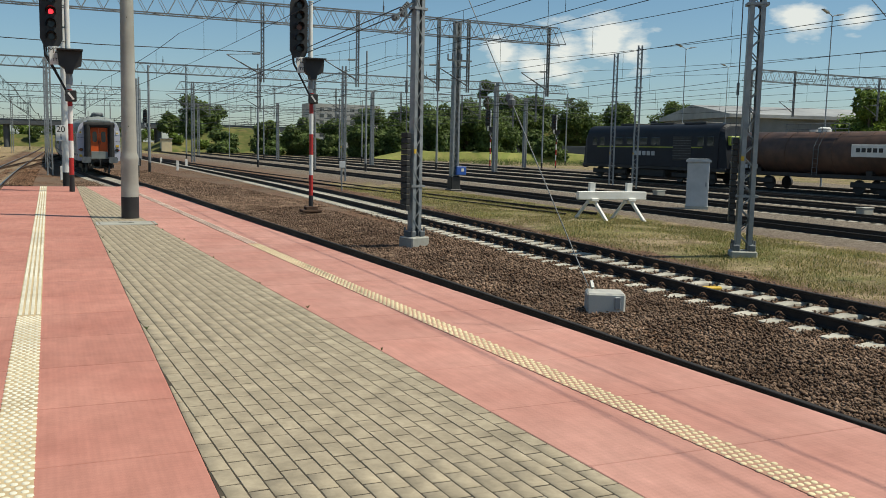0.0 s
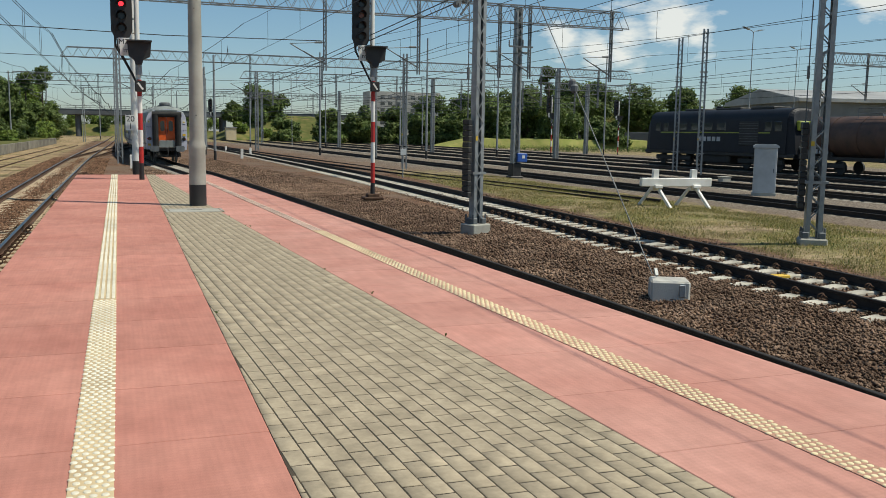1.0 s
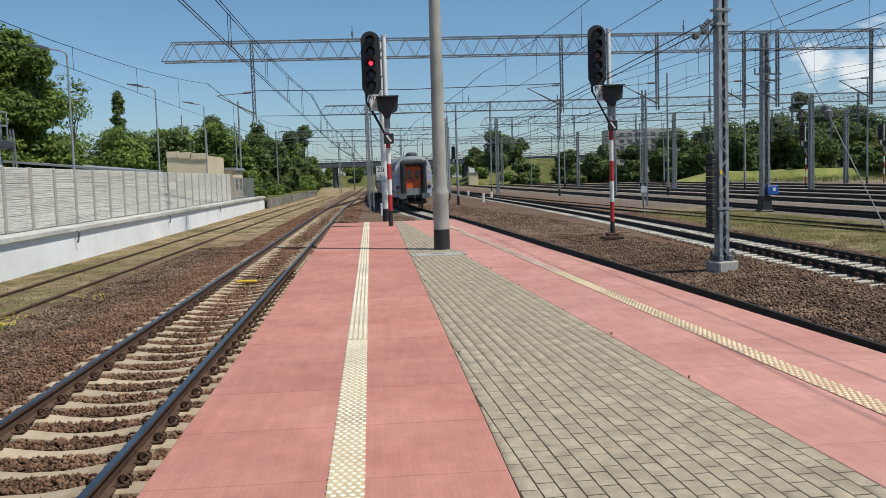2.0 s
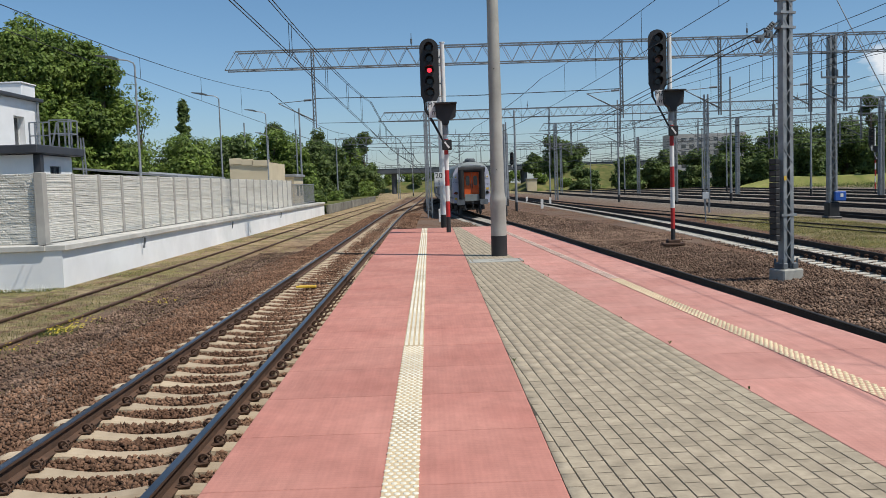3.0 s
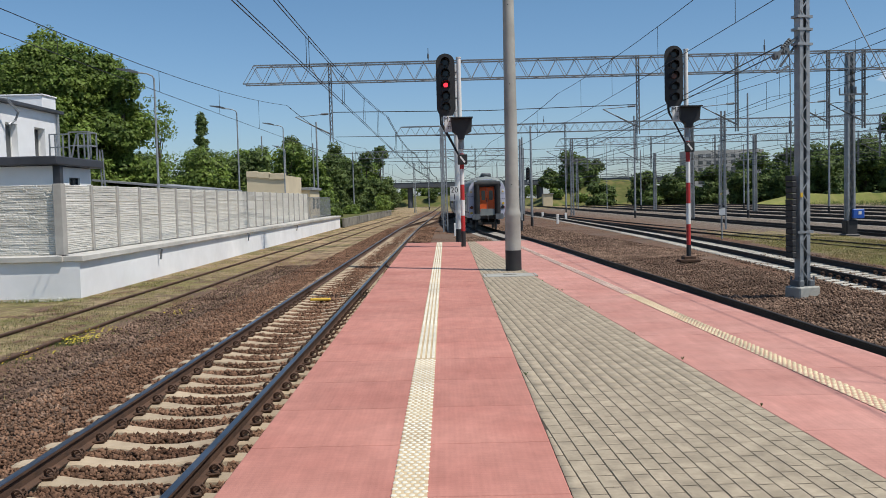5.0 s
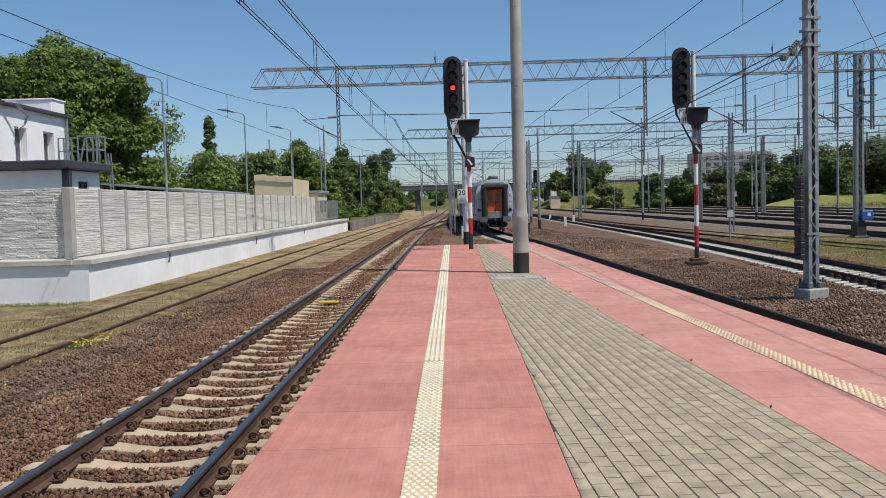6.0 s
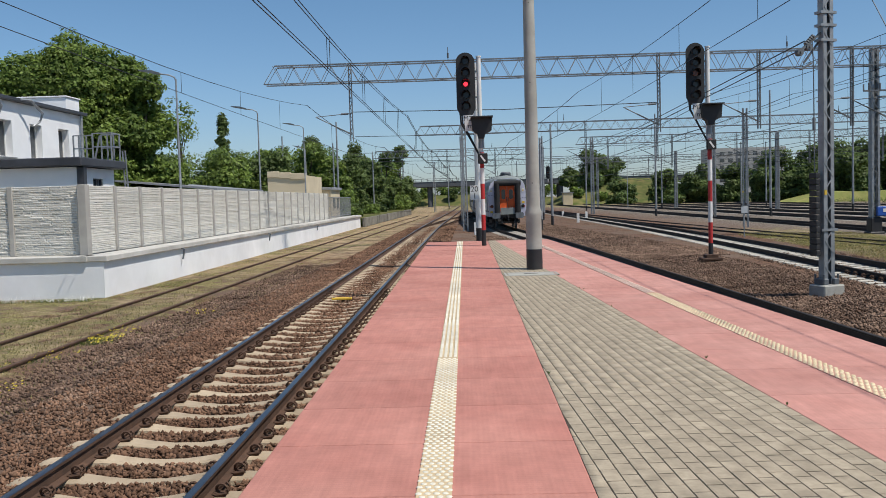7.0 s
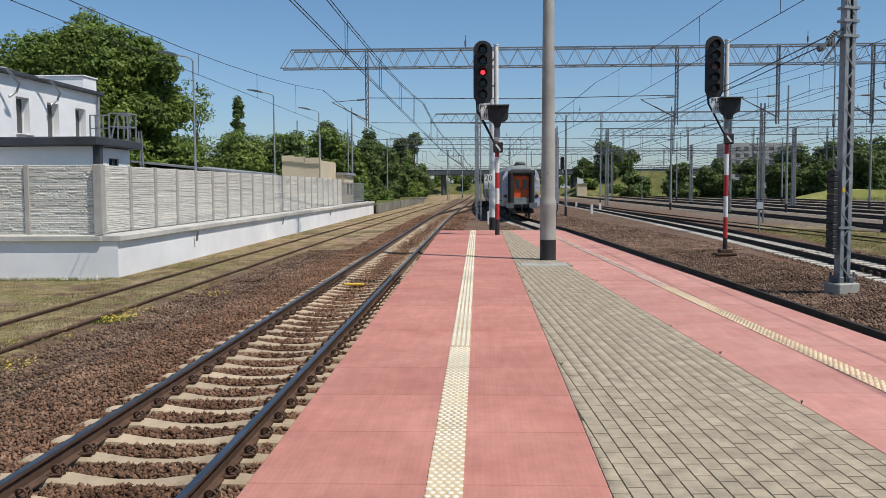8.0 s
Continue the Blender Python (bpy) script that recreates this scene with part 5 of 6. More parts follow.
for x, y, h in ((10.6, 84.0, 0.9), (1.3, 64, 1.2), (0.7, 62, 0.9), (13.0, 96, 0.8), (12.0, 110, 0.7)):
    t = thing("marker_post", "short white concrete marker post in ballast", "marker post", (x, y, -0.9), group="marker posts")
    g = Geo()
    g.box((0, 0, h / 2), (0.24, 0.2, h), ch=0.02)
    part("post", g, M_WHITE, t)
t = thing("track_sign", "small grey track sign on a thin post", "sign", (14.8, 47.5, -0.85))
part("post", Geo().lathe([(0.035, 0), (0.035, 1.5)], 8), M_STEEL, t)
g = Geo()
g.box((0, -0.05, 1.5), (0.34, 0.04, 0.36), ch=0.01)
part("plate", g, M_GREY, t)
for x, y in ((33.4, 28.8), (33.4, 43.6)):
    t = thing("cable_box", "low pale concrete cable box beside a track", "cable box", (x, y, -0.86), group="cable boxes")
    g = Geo()
    g.box((0, 0, 0.12), (0.62, 0.45, 0.30), ch=0.03)
    part("box", g, M_CONC, t)
    g = Geo()
    g.box((0, 0, 0.29), (0.68, 0.5, 0.05), ch=0.015)
    part("lid", g, M_CONC, t)

# ---- passenger train on the platform track ----
ROOF = [(1.41, 2.95), (1.36, 3.30), (1.22, 3.60), (0.98, 3.83), (0.62, 3.98), (0.0, 4.05)]


def coach():
    c = thing("passenger_coach", "lavender and white passenger coach with a grey roof", "railway coach", group="coaches of the train")
    side = [(1.38, 0.95, 0), (1.42, 1.30, 1), (1.42, 1.42, 0), (1.42, 1.95, 2), (1.42, 2.86, 3), (1.41, 2.95, 4)]
    prof = [(x, z) for x, z, _ in side] + ROOF[1:]
    mats = [m for _, _, m in side] + [4] * (len(ROOF) - 1)
    prof = prof + [(-x, z) for x, z in prof[-2::-1]]
    mats = mats[:len(ROOF) + len(side) - 2] + mats[:len(ROOF) + len(side) - 2][::-1]
    g = Geo()
    n = len(prof)
    L = 24.4
    stations = ((0.0, 0.93), (0.35, 1.0), (L - 0.35, 1.0), (L, 0.93))
    pts = [(x * (0.985 if s < 1 else 1), y, z if z < 3.0 else 3.0 + (z - 3.0) * (0.80 if s < 1 else 1)) for y, s in stations for x, z in prof]
    faces, mi = [], []
    for k in range(3):
        for q in range(n - 1):
            faces.append((k * n + q, k * n + q + 1, (k + 1) * n + q + 1, (k + 1) * n + q))
            mi.append(mats[q])
    faces += [tuple(range(n)), tuple(range(3 * n, 4 * n)), (0, n, n + n - 1, n - 1), (n, 2 * n, 3 * n - 1, 2 * n - 1), (2 * n, 3 * n, 4 * n - 1, 3 * n - 1)]
    mi += [2, 2, 5, 5, 5]
    g.add(pts, faces)
    g.m = mi
    part("body", g, [M_COACHW, M_NAVY, M_LAV, M_GREEN, M_ROOFGREY, M_BLACK], c)
    for k in range(7):
        part("roof_vent", Geo().box((0, 1.5 + k * 3.5, 4.08), (0.9, 1.1, 0.1), ch=0.04), M_ROOFGREY, c)
    g = Geo().lathe([(0.34, 3.85), (0.34, 4.12), (0.40, 4.14), (0.40, 4.24), (0.30, 4.32)], 16, (0, 0.9, 0))
    part("roof_fan", g, M_STEEL_D, c, "dark round roof ventilator", True)
    for s in (-1, 1):
        for k in range(10):
            y = 3.6 + k * 1.9
            g = Geo()
            g.prism([(y - 0.5, 2.02), (y - 0.42, 1.94), (y + 0.42, 1.94), (y + 0.5, 2.02), (y + 0.5, 2.74), (y + 0.42, 2.82), (y - 0.42, 2.82), (y - 0.5, 2.74)], s * 1.40, s * 1.428, axis=0)
            w = part("window", g, M_GLASS, c)
            g = Geo()
            g.box((s * 1.432, y, 2.62), (0.012, 0.9, 0.035))
            part("window_bar", g, M_BLACK, w)
        for y in (1.25, L - 1.25):
            g = Geo()
            g.box((s * 1.425, y, 1.95), (0.03, 0.86, 2.0), ch=0.01)
            d = part("door", g, M_LAV, c, "lavender entrance door")
            g = Geo()
            g.box((s * 1.445, y, 2.35), (0.012, 0.36, 0.95), ch=0.003)
            part("door_window", g, M_GLASS, d)
            g = Geo()
            g.tube([(s * 1.47, y - 0.5, 1.3), (s * 1.47, y - 0.5, 2.3)], 0.02, 6)
            part("grab_rail", g, M_STEEL, d)
    # ends
    for y, f in ((0.0, -1), (L, 1)):
        g = Geo()
        for sx in (-1, 1):
            g.prism([(sx * 0.58, 1.22), (sx * 0.98, 1.22), (sx * 0.98, 3.42), (sx * 0.58, 3.42)], y, y + f * 0.34, axis=1)
            g.cyl((sx * 0.78, y + f * 0.34, 1.25), (sx * 0.78, y + f * 0.34, 3.45), 0.2, n=12)
        g.cyl((-1.0, y + f * 0.30, 3.45), (1.0, y + f * 0.30, 3.45), 0.2, n=12)
        part("gangway_bellows", g, M_RUBBER, c, "black rubber gangway bellows")
        g = Geo()
        g.box((0, y + f * 0.02, 3.72), (1.5, 0.06, 0.14), ch=0.02)
        part("rain_strip", g, M_ROOFGREY, c)
        for sx in (-1, 1):
            g = Geo()
            g.box((sx * 0.285, y + f * 0.03, 2.33), (0.55, 0.05, 1.95), ch=0.01)
            d = part("end_door", g, M_ORANGE, c, "bright orange gangway door")
            g = Geo()
            ww = [(sx * 0.285 + 0.15 * math.cos(a), 2.62 + (0.22 if math.sin(a) > 0 else -0.22) + 0.15 * math.sin(a)) for a in np.arange(0, 6.28, math.pi / 8)]
            g.prism(ww, y + f * 0.056, y + f * 0.066, axis=1)
            part("door_pane", g, M_GLASS, d)
            g = Geo()
            g.box((sx * 0.06, y + f * 0.08, 2.25), (0.035, 0.04, 0.3))
            part("handle", g, M_BLACK, d)
            # lamps, signs and lettering on the end panels
            g = Geo().cyl((sx * 1.17, y - f * 0.02, 1.72), (sx * 1.17, y + f * 0.04, 1.72), 0.125, n=18)
            part("tail_lamp", g, M_RUBBER, c, "round dark tail lamp", True)
            g = Geo().cyl((sx * 1.17, y + f * 0.04, 1.72), (sx * 1.17, y + f * 0.05, 1.72), 0.095, n=18)
            part("lamp_glass", g, M_AMBER if sx < 0 else M_LENS, c)
            g = Geo()
            g.box((sx * 1.30, y + f * 0.01, 1.71), (0.08, 0.03, 0.1))
            part("reflector", g, M_RED, c)
            g = Geo()
            g.box((sx * 1.2, y + f * 0.012, 2.92), (0.2, 0.02, 0.26))
            sg = part("warning_sign", g, M_WHITE, c, "white sign with a yellow triangle")
            g = Geo()
            g.prism([(sx * 1.2 - 0.075, 2.86), (sx * 1.2 + 0.075, 2.86), (sx * 1.2, 2.99)], y + f * 0.024, y + f * 0.028, axis=1)
            part("triangle", g, M_YELLOW, sg)
            g = Geo()
            g.box((sx * 1.2, y + f * 0.012, 1.30 if sx < 0 else 2.0), (0.2, 0.02, 0.16))
            part("yellow_label", g, M_YELLOW, c)
            cu = bpy.data.curves.new("lettering", 'FONT')
            cu.body, cu.size, cu.align_x = ("MCH/PUR" if sx < 0 else "111Arow"), 0.115, 'CENTER'
            tob = new("lettering", cu)
            me = bpy.data.meshes.new_from_object(tob)
            bpy.data.objects.remove(tob)
            me.transform(pose(sx * 1.17, y + f * 0.015, 2.5 if sx < 0 else 2.3, 90, 0, 0 if f < 0 else 180))
            me.materials.append(M_NAVY)
            part("lettering", me, None, c)
            # buffers
            g = Geo()
            g.cyl((sx * 0.875, y, 1.03), (sx * 0.875, y + f * 0.45, 1.03), 0.11, n=12)
            g.prism([(sx * 0.875 - 0.3, 0.90), (sx * 0.875 - 0.24, 0.82), (sx * 0.875 + 0.24, 0.82), (sx * 0.875 + 0.3, 0.90), (sx * 0.875 + 0.3, 1.16), (sx * 0.875 + 0.24, 1.24), (sx * 0.875 - 0.24, 1.24), (sx * 0.875 - 0.3, 1.16)], y + f * 0.45, y + f * 0.52, axis=1)
            part("buffer", g, M_STEEL_D, c, "dark greasy buffer")
            for q in range(3):
                g = Geo()
                xx = sx * (0.55 + 0.09 * q)
                g.tube([(xx, y + f * 0.1, 0.92), (xx, y + f * 0.28, 0.6), (xx + 0.05, y + f * 0.3, 0.42), (xx + 0.12, y + f * 0.2, 0.5), (xx + 0.14, y + f * 0.08, 0.85)], 0.028, 6)
                part("brake_hose", g, M_RUBBER, c, "hanging black hose")
        g = Geo()
        g.box((0, y + f * 0.3, 1.36), (1.1, 0.05, 0.5), ch=0.01)
        part("footplate", g, M_ROOFGREY, c, "grey raised footplate")
        g = Geo()
        g.box((0, y + f * 0.02, 0.98), (2.3, 0.16, 0.26), ch=0.02)
        g.box((0, y + f * 0.2, 1.02), (0.2, 0.4, 0.2), ch=0.03)
        g.tube([(0, y + f * 0.4, 1.0), (0.04, y + f * 0.44, 0.72), (0.0, y + f * 0.42, 0.5)], 0.04, 6)
        part("headstock", g, M_BLACK, c, "black headstock and coupling")
    # running gear
    for y in (3.0, L - 3.0):
        b = part("bogie", Geo().box((-1.02, y, 0.55), (0.12, 3.4, 0.3), ch=0.04).box((1.02, y, 0.55), (0.12, 3.4, 0.3), ch=0.04).box((0, y, 0.6), (2.0, 0.5, 0.3), ch=0.04), M_BLACK, c)
        for dy in (-1.25, 1.25):
            g = Geo()
            for sx in (-1, 1):
                g.cyl((sx * 0.70, y + dy, 0.46), (sx * 0.83, y + dy, 0.46), 0.46, n=24)
            g.cyl((-0.75, y + dy, 0.46), (0.75, y + dy, 0.46), 0.09, n=10)
            part("wheelset", g, M_STEEL_D, b, "", True)
    g = Geo()
    for y, w in ((7.5, 1.8), (10.5, 2.2), (14, 2.6), (17.5, 1.6)):
        g.box((0, y, 0.65), (2.3, w, 0.55), ch=0.04)
    part("underfloor_gear", g, M_BLACK, c, "black underfloor equipment boxes")
    # class numeral
    cu = bpy.data.curves.new("class_numeral", 'FONT')
    cu.body, cu.size = "2", 0.75
    tob = new("class_numeral", cu)
    me = bpy.data.meshes.new_from_object(tob)
    bpy.data.objects.remove(tob)
    me.transform(pose(-1.427, 3.0, 2.25, 90, 0, -90))
    me.materials.append(M_NAVY)
    part("class_numeral", me, None, c)
    return c


TRAIN_Y = 67.0
first = coach()
for k in range(4):
    y = TRAIN_Y + 25.4 * k
    rz = -math.degrees(math.atan((LINE_ONE(y + 20) - LINE_ONE(y + 3)) / 17))
    m = pose(LINE_ONE(y) if k == 0 else LINE_ONE(y), y, -0.705, 0, 0, rz)
    if k == 0:
        first.matrix_basis = m
    else:
        copy_thing(first, m)

# ---- freight train in the yard ----
loco = thing("diesel_locomotive", "dark blue diesel locomotive with a lime front", "locomotive", (47.5, 52.2, -0.675), 0)
LOCO_END = 19.9
arch = [(-1.48 * math.copysign(abs(math.cos(a)) ** 0.55, math.cos(a)), 3.55 + 1.15 * math.sin(a) ** 0.8) for a in np.linspace(0.0, math.pi, 15)]
section = [(-1.48, 1.25)] + arch + [(1.48, 1.25)]
g = Geo()
g.prism(section, 1.0, LOCO_END - 1.0, axis=1)
part("body", g, M_LOCO, loco, "soot-dark blue body with an arched roof", True)
for end, sgn in ((1.0, -1), (LOCO_END - 1.0, 1)):
    g = Geo()
    inner = [(x * 0.97, end + sgn * 0.004, 1.25 + (z - 1.25) * 0.985) for x, z in section]
    outer = [(x * 0.86, end + sgn * (0.85 if z < 2.6 else 0.85 - (z - 2.6) * 0.33), 1.25 + (z - 1.25) * 0.94) for x, z in section]
    n = len(section)
    g.add(inner + outer, [(k, (k + 1) % n, n + (k + 1) % n, n + k) for k in range(n)] + [tuple(range(n)), tuple(range(n, 2 * n))])
    cab = part("cab_front", g, M_LOCO, loco, "blunt sloping cab front")
    for sx in (-0.56, 0.56):
        g = Geo()
        g.box((sx, end + sgn * 0.60, 3.35), (0.98, 0.34, 0.72), ch=0.06)
        part("windscreen_surround", g, M_LOCOSTRIPE, cab, "lime yellow windscreen surround")
        g = Geo()
        g.box((sx, end + sgn * 0.65, 3.36), (0.82, 0.28, 0.56), ch=0.05)
        part("windscreen", g, M_GLASS, cab)
        part("headlight", Geo().cyl((sx * 1.5, end + sgn * 0.7, 1.75), (sx * 1.5, end + sgn * 0.93, 1.75), 0.13, n=14), M_STEEL, cab, "", True)
for y in (1.9, 3.0, 16.4, 17.6):
    g = Geo()
    g.box((-1.47, y, 3.3), (0.08, 0.72, 0.72), ch=0.02)
    part("side_window", g, M_GLASS, loco)
for k in range(4):
    g = Geo()
    g.box((-1.47, 8.6 + 1.75 * k, 3.3), (0.07, 1.15, 0.62), ch=0.02)
    part("side_window", g, M_GLASS, loco)
g = Geo()
g.box((-1.47, 5.2, 2.75), (0.07, 2.3, 1.9), ch=0.03)
part("radiator_grille", g, M_BLACK, loco, "large black side grille")
for k in range(9):
    part("slat", Geo().bar((-1.515, 4.1, 1.95 + 0.2 * k), (-1.515, 6.3, 1.95 + 0.2 * k), 0.05, 0.03), M_STEEL_D, loco)
g = Geo()
g.box((-1.485, 10.0, 2.82), (0.02, LOCO_END - 5.5, 0.09))
part("waist_line", g, M_LOCOSTRIPE, loco, "thin dull lime waist line")
for y, L, w in ((4.6, 2.6, 1.7), (9.0, 3.2, 1.3), (13.5, 2.4, 1.5)):
    g = Geo()
    g.box((0, y, 4.72), (w, L, 0.22), ch=0.05)
    part("roof_hatch", g, M_BLACK, loco)
part("exhaust", Geo().lathe([(0.3, 4.6), (0.3, 5.0), (0.24, 5.02)], 14, (0, 10.9, 0)), M_BLACK, loco, "", True)
for k in range(5):
    g = Geo()
    g.box((-1.49, 8.9 + 0.62 * k, 2.3), (0.02, 0.44, 0.36))
    part("marking_bar", g, M_GREY, loco, "pale painted marking bar")
g = Geo()
g.box((0, LOCO_END / 2, 1.12), (2.9, LOCO_END - 0.4, 0.3), ch=0.05)
part("frame", g, M_BLACK, loco)
for y in (4.2, LOCO_END - 4.2):
    g = Geo()
    g.box((-1.08, y, 0.62), (0.16, 5.2, 0.42), ch=0.06)
    g.box((1.08, y, 0.62), (0.16, 5.2, 0.42), ch=0.06)
    bogie = part("bogie", g, M_BLACK, loco)
    for dy in (-1.9, 0.0, 1.9):
        for sx in (-0.78, 0.78):
            part("wheel", Geo().cyl((sx - 0.07, y + dy, 0.52), (sx + 0.07, y + dy, 0.52), 0.52, n=20), M_BLACK, bogie, "", True)
g = Geo()
g.box((0, LOCO_END / 2, 0.68), (2.5, 4.6, 0.72), ch=0.1)
part("fuel_tank", g, M_BLACK, loco)
for y in (0.0, LOCO_END):
    for sx in (-0.88, 0.88):
        part("buffer", Geo().cyl((sx, y - 0.25, 1.05), (sx, y + 0.25, 1.05), 0.2, n=14), M_BLACK, loco, "", True)


def tank_wagon(y, label):
    t = thing("tank_wagon", label, "tank wagon", (47.5, y, -0.675), 0, "tank wagons")
    n = 26
    g = Geo()
    prof_ = [(0.0, -0.25), (0.9, -0.14), (1.3, 0.0), (1.45, 0.25)]
    rings = [(r, q) for r, q in prof_[1:]] + [(1.45, 13.75), (1.3, 14.0), (0.9, 14.14)]
    pts = [(r * math.cos(2 * math.pi * k / n), q, 2.55 + r * math.sin(2 * math.pi * k / n)) for r, q in rings for k in range(n)]
    faces = [(j * n + k, j * n + (k + 1) % n, (j + 1) * n + (k + 1) % n, (j + 1) * n + k) for j in range(len(rings) - 1) for k in range(n)]
    faces += [tuple(range(n)), tuple(range((len(rings) - 1) * n, len(rings) * n))]
    g.add(pts, faces)
    part("tank", g, M_TANK, t, "streaked rusty brown tank", True)
    for q in (2.5, 5.0, 9.0, 11.5):
        g = Geo()
        for k in range(n):
            a, b = 2 * math.pi * k / n, 2 * math.pi * (k + 1) / n
            g.bar((1.46 * math.cos(a), q, 2.55 + 1.46 * math.sin(a)), (1.46 * math.cos(b), q, 2.55 + 1.46 * math.sin(b)), 0.07, 0.02)
        part("tank_strap", g, M_TANK, t)
    g = Geo().lathe([(0.42, 3.95), (0.42, 4.2), (0.3, 4.28)], 16, (0, 7, 0)).lathe([(0.3, 3.95), (0.3, 4.15)], 14, (0.1, 8.0, 0))
    part("dome_hatch", g, M_WHITE, t, "white filling hatches", True)
    g = Geo()
    for z in (4.15, 4.5):
        g.tube([(-0.6, 4.5, z), (-0.6, 9.8, z)], 0.025, 5)
    for q in np.arange(4.5, 9.9, 1.06):
        g.bar((-0.6, q, 3.85), (-0.6, q, 4.5), 0.03)
    part("walkway_rail", g, M_STEEL_D, t)
    g = Geo()
    for dy in (-0.2, 0.2):
        g.tube([(-0.9, 6.2 + dy, 4.0), (-1.5, 6.2 + dy, 3.0), (-1.55, 6.2 + dy, 1.1)], 0.025, 5)
    for z in np.arange(1.3, 3.2, 0.3):
        g.bar((-1.55, 6.0, z), (-1.55, 6.4, z), 0.025)
    part("ladder", g, M_STEEL_D, t)
    g = Geo()
    g.box((-1.47, 2.1, 2.75), (0.05, 2.6, 0.78), ch=0.01)
    sg = part("name_panel", g, M_WHITE, t, "white company panel with dark bars")
    for k in range(5):
        g = Geo()
        g.box((-1.50, 1.2 + 0.42 * k, 2.78), (0.012, 0.3, 0.26))
        part("dark_bar", g, M_BLACK, sg)
    for k in range(3):
        part("data_plate", Geo().box((-1.36, 11.7 + 0.5 * k, 1.55), (0.03, 0.36, 0.3)), M_GREY, t)
    g = Geo()
    g.box((0, 7, 1.05), (1.2, 14.6, 0.25), ch=0.03)
    g.box((-1.1, 7, 1.1), (0.12, 14.6, 0.22))
    for q in (2.3, 11.7):
        g.box((-1.0, q, 0.6), (0.12, 2.8, 0.35), ch=0.04)
        g.box((0, q, 1.25), (2.2, 0.5, 0.5), ch=0.04)
        for dy in (-0.9, 0.9):
            for sx in (-0.78, 0.78):
                g.cyl((sx - 0.07, q + dy, 0.46), (sx + 0.07, q + dy, 0.46), 0.46, n=18)
    for yy in (-0.55, 14.55):
        for sx in (-0.87, 0.87):
            g.cyl((sx, yy, 1.05), (sx, yy + (0.4 if yy > 0 else -0.1), 1.05), 0.2, n=10)
    part("underframe", g, M_BLACK, t)
    return t


tank_wagon(37.6, "rusty brown tank wagon with a white panel")
tank_wagon(21.6, "rusty brown tank wagon behind the lattice mast")

# ---- far side of the yard ----
bridge = thing("road_bridge", "dark concrete road bridge over the tracks", "bridge")
g = Geo()
g.box((55, 292, 6.5), (175, 11, 1.7), ch=0.1)
part("deck", g, M_BRIDGE, bridge)
g = Geo()
g.box((55, 286.4, 7.7), (175, 0.25, 0.12))
g.box((55, 286.4, 8.3), (175, 0.2, 0.12))
for x in np.arange(-32, 142, 2.0):
    g.bar((x, 286.4, 7.3), (x, 286.4, 8.3), 0.12)
part("parapet_rail", g, M_BRIDGE, bridge)
for x in (-11.5, 14, 31, 52, 74, 96, 120):
    for dy in (-3.5, 3.5):
        g = Geo().lathe([(0.75, -0.8), (0.75, 5.8)], 14, (x, 292 + dy, 0))
        part("pier", g, M_BRIDGE, bridge, "", True)
for x in (-27, 136):
    g = Geo()
    g.box((x, 292, 2.4), (7, 11, 6.6))
    part("abutment", g, M_BRIDGE, bridge)
t = thing("shelter", "pale beige trackside hut under the bridge", "hut", (27.5, 240, -0.85), 0)
g = Geo()
g.box((0, 0, 1.6), (2.6, 3.0, 3.2), ch=0.03)
part("wall", g, M_BEIGE, t)
g = Geo()
g.box((0, 0, 3.3), (3.0, 3.4, 0.2), ch=0.03)
part("roof", g, M_ROOF, t)


def mound(name, label, cx, cy, lx, ly, h, rz=0.0, top=0.45, mat=M_BANK):
    """A grassy bank: flat along its crest, sloping to the ground all round, uneven."""
    n = 40
    g = Geo()
    pts = []
    for j in range(n + 1):
        for i in range(n + 1):
            u, v = 2 * i / n - 1, 2 * j / n - 1
            d = max(abs(u) * 1.0, abs(v))
            z = h * min(1.0, max(0.0, (1 - d) / (1 - top)))
            p = Vector((u * lx / 2, v * ly / 2, 0))
            z += noise.noise(p * 0.12) * 0.5 * (z > 0.05)
            p = Matrix.Rotation(radians(rz), 3, 'Z') @ p
            pts.append((cx + p.x, cy + p.y, -1.0 + z))
    g.add(pts, [(j * (n + 1) + i, j * (n + 1) + i + 1, (j + 1) * (n + 1) + i + 1, (j + 1) * (n + 1) + i) for j in range(n) for i in range(n)])
    return solid(name, g, mat, label, "embankment", kind="structure", smooth=True)


mound("bank_west", "grassy road embankment left of the bridge", -75, 288, 105, 50, 7.2)
mound("bank_east", "grassy road embankment beyond the yard", 46, 262, 44, 46, 7.0, 0, 0.3)
mound("bank_yard", "grassy slope above a grey retaining wall", 128, 214, 90, 34, 9.0, -24, 0.35)
mound("bank_meadow", "bright grassy rise before the far trees", 97, 166, 76, 16, 1.9, -8, 0.80, M_MEADOW)
mound("bank_middle", "low grassy rise between the bridge piers", 3, 340, 80, 40, 4.0)
g = Geo()
g.box((0, 0, 1.2), (70, 0.5, 4.4), ch=0.05)
ob = solid("yard_wall", g, M_BRIDGE, "grey concrete retaining wall beyond the grass", "wall", kind="structure")
ob.matrix_basis = pose(118, 188, -0.6, 0, 0, -24)
shed2 = thing("warehouse", "long grey warehouse with a pale sheet roof", "warehouse", (138, 102, -0.7), -15)
g = Geo()
g.box((0, 0, 3.8), (92, 24, 8.0))
part("wall", g, M_SHED, shed2)
g = Geo()
g.prism([(-13, 7.7), (13, 7.7), (13, 8.2), (0, 10.0), (-13, 8.2)], -46.6, 46.6, axis=0)
part("roof", g, M_SHEDROOF, shed2)
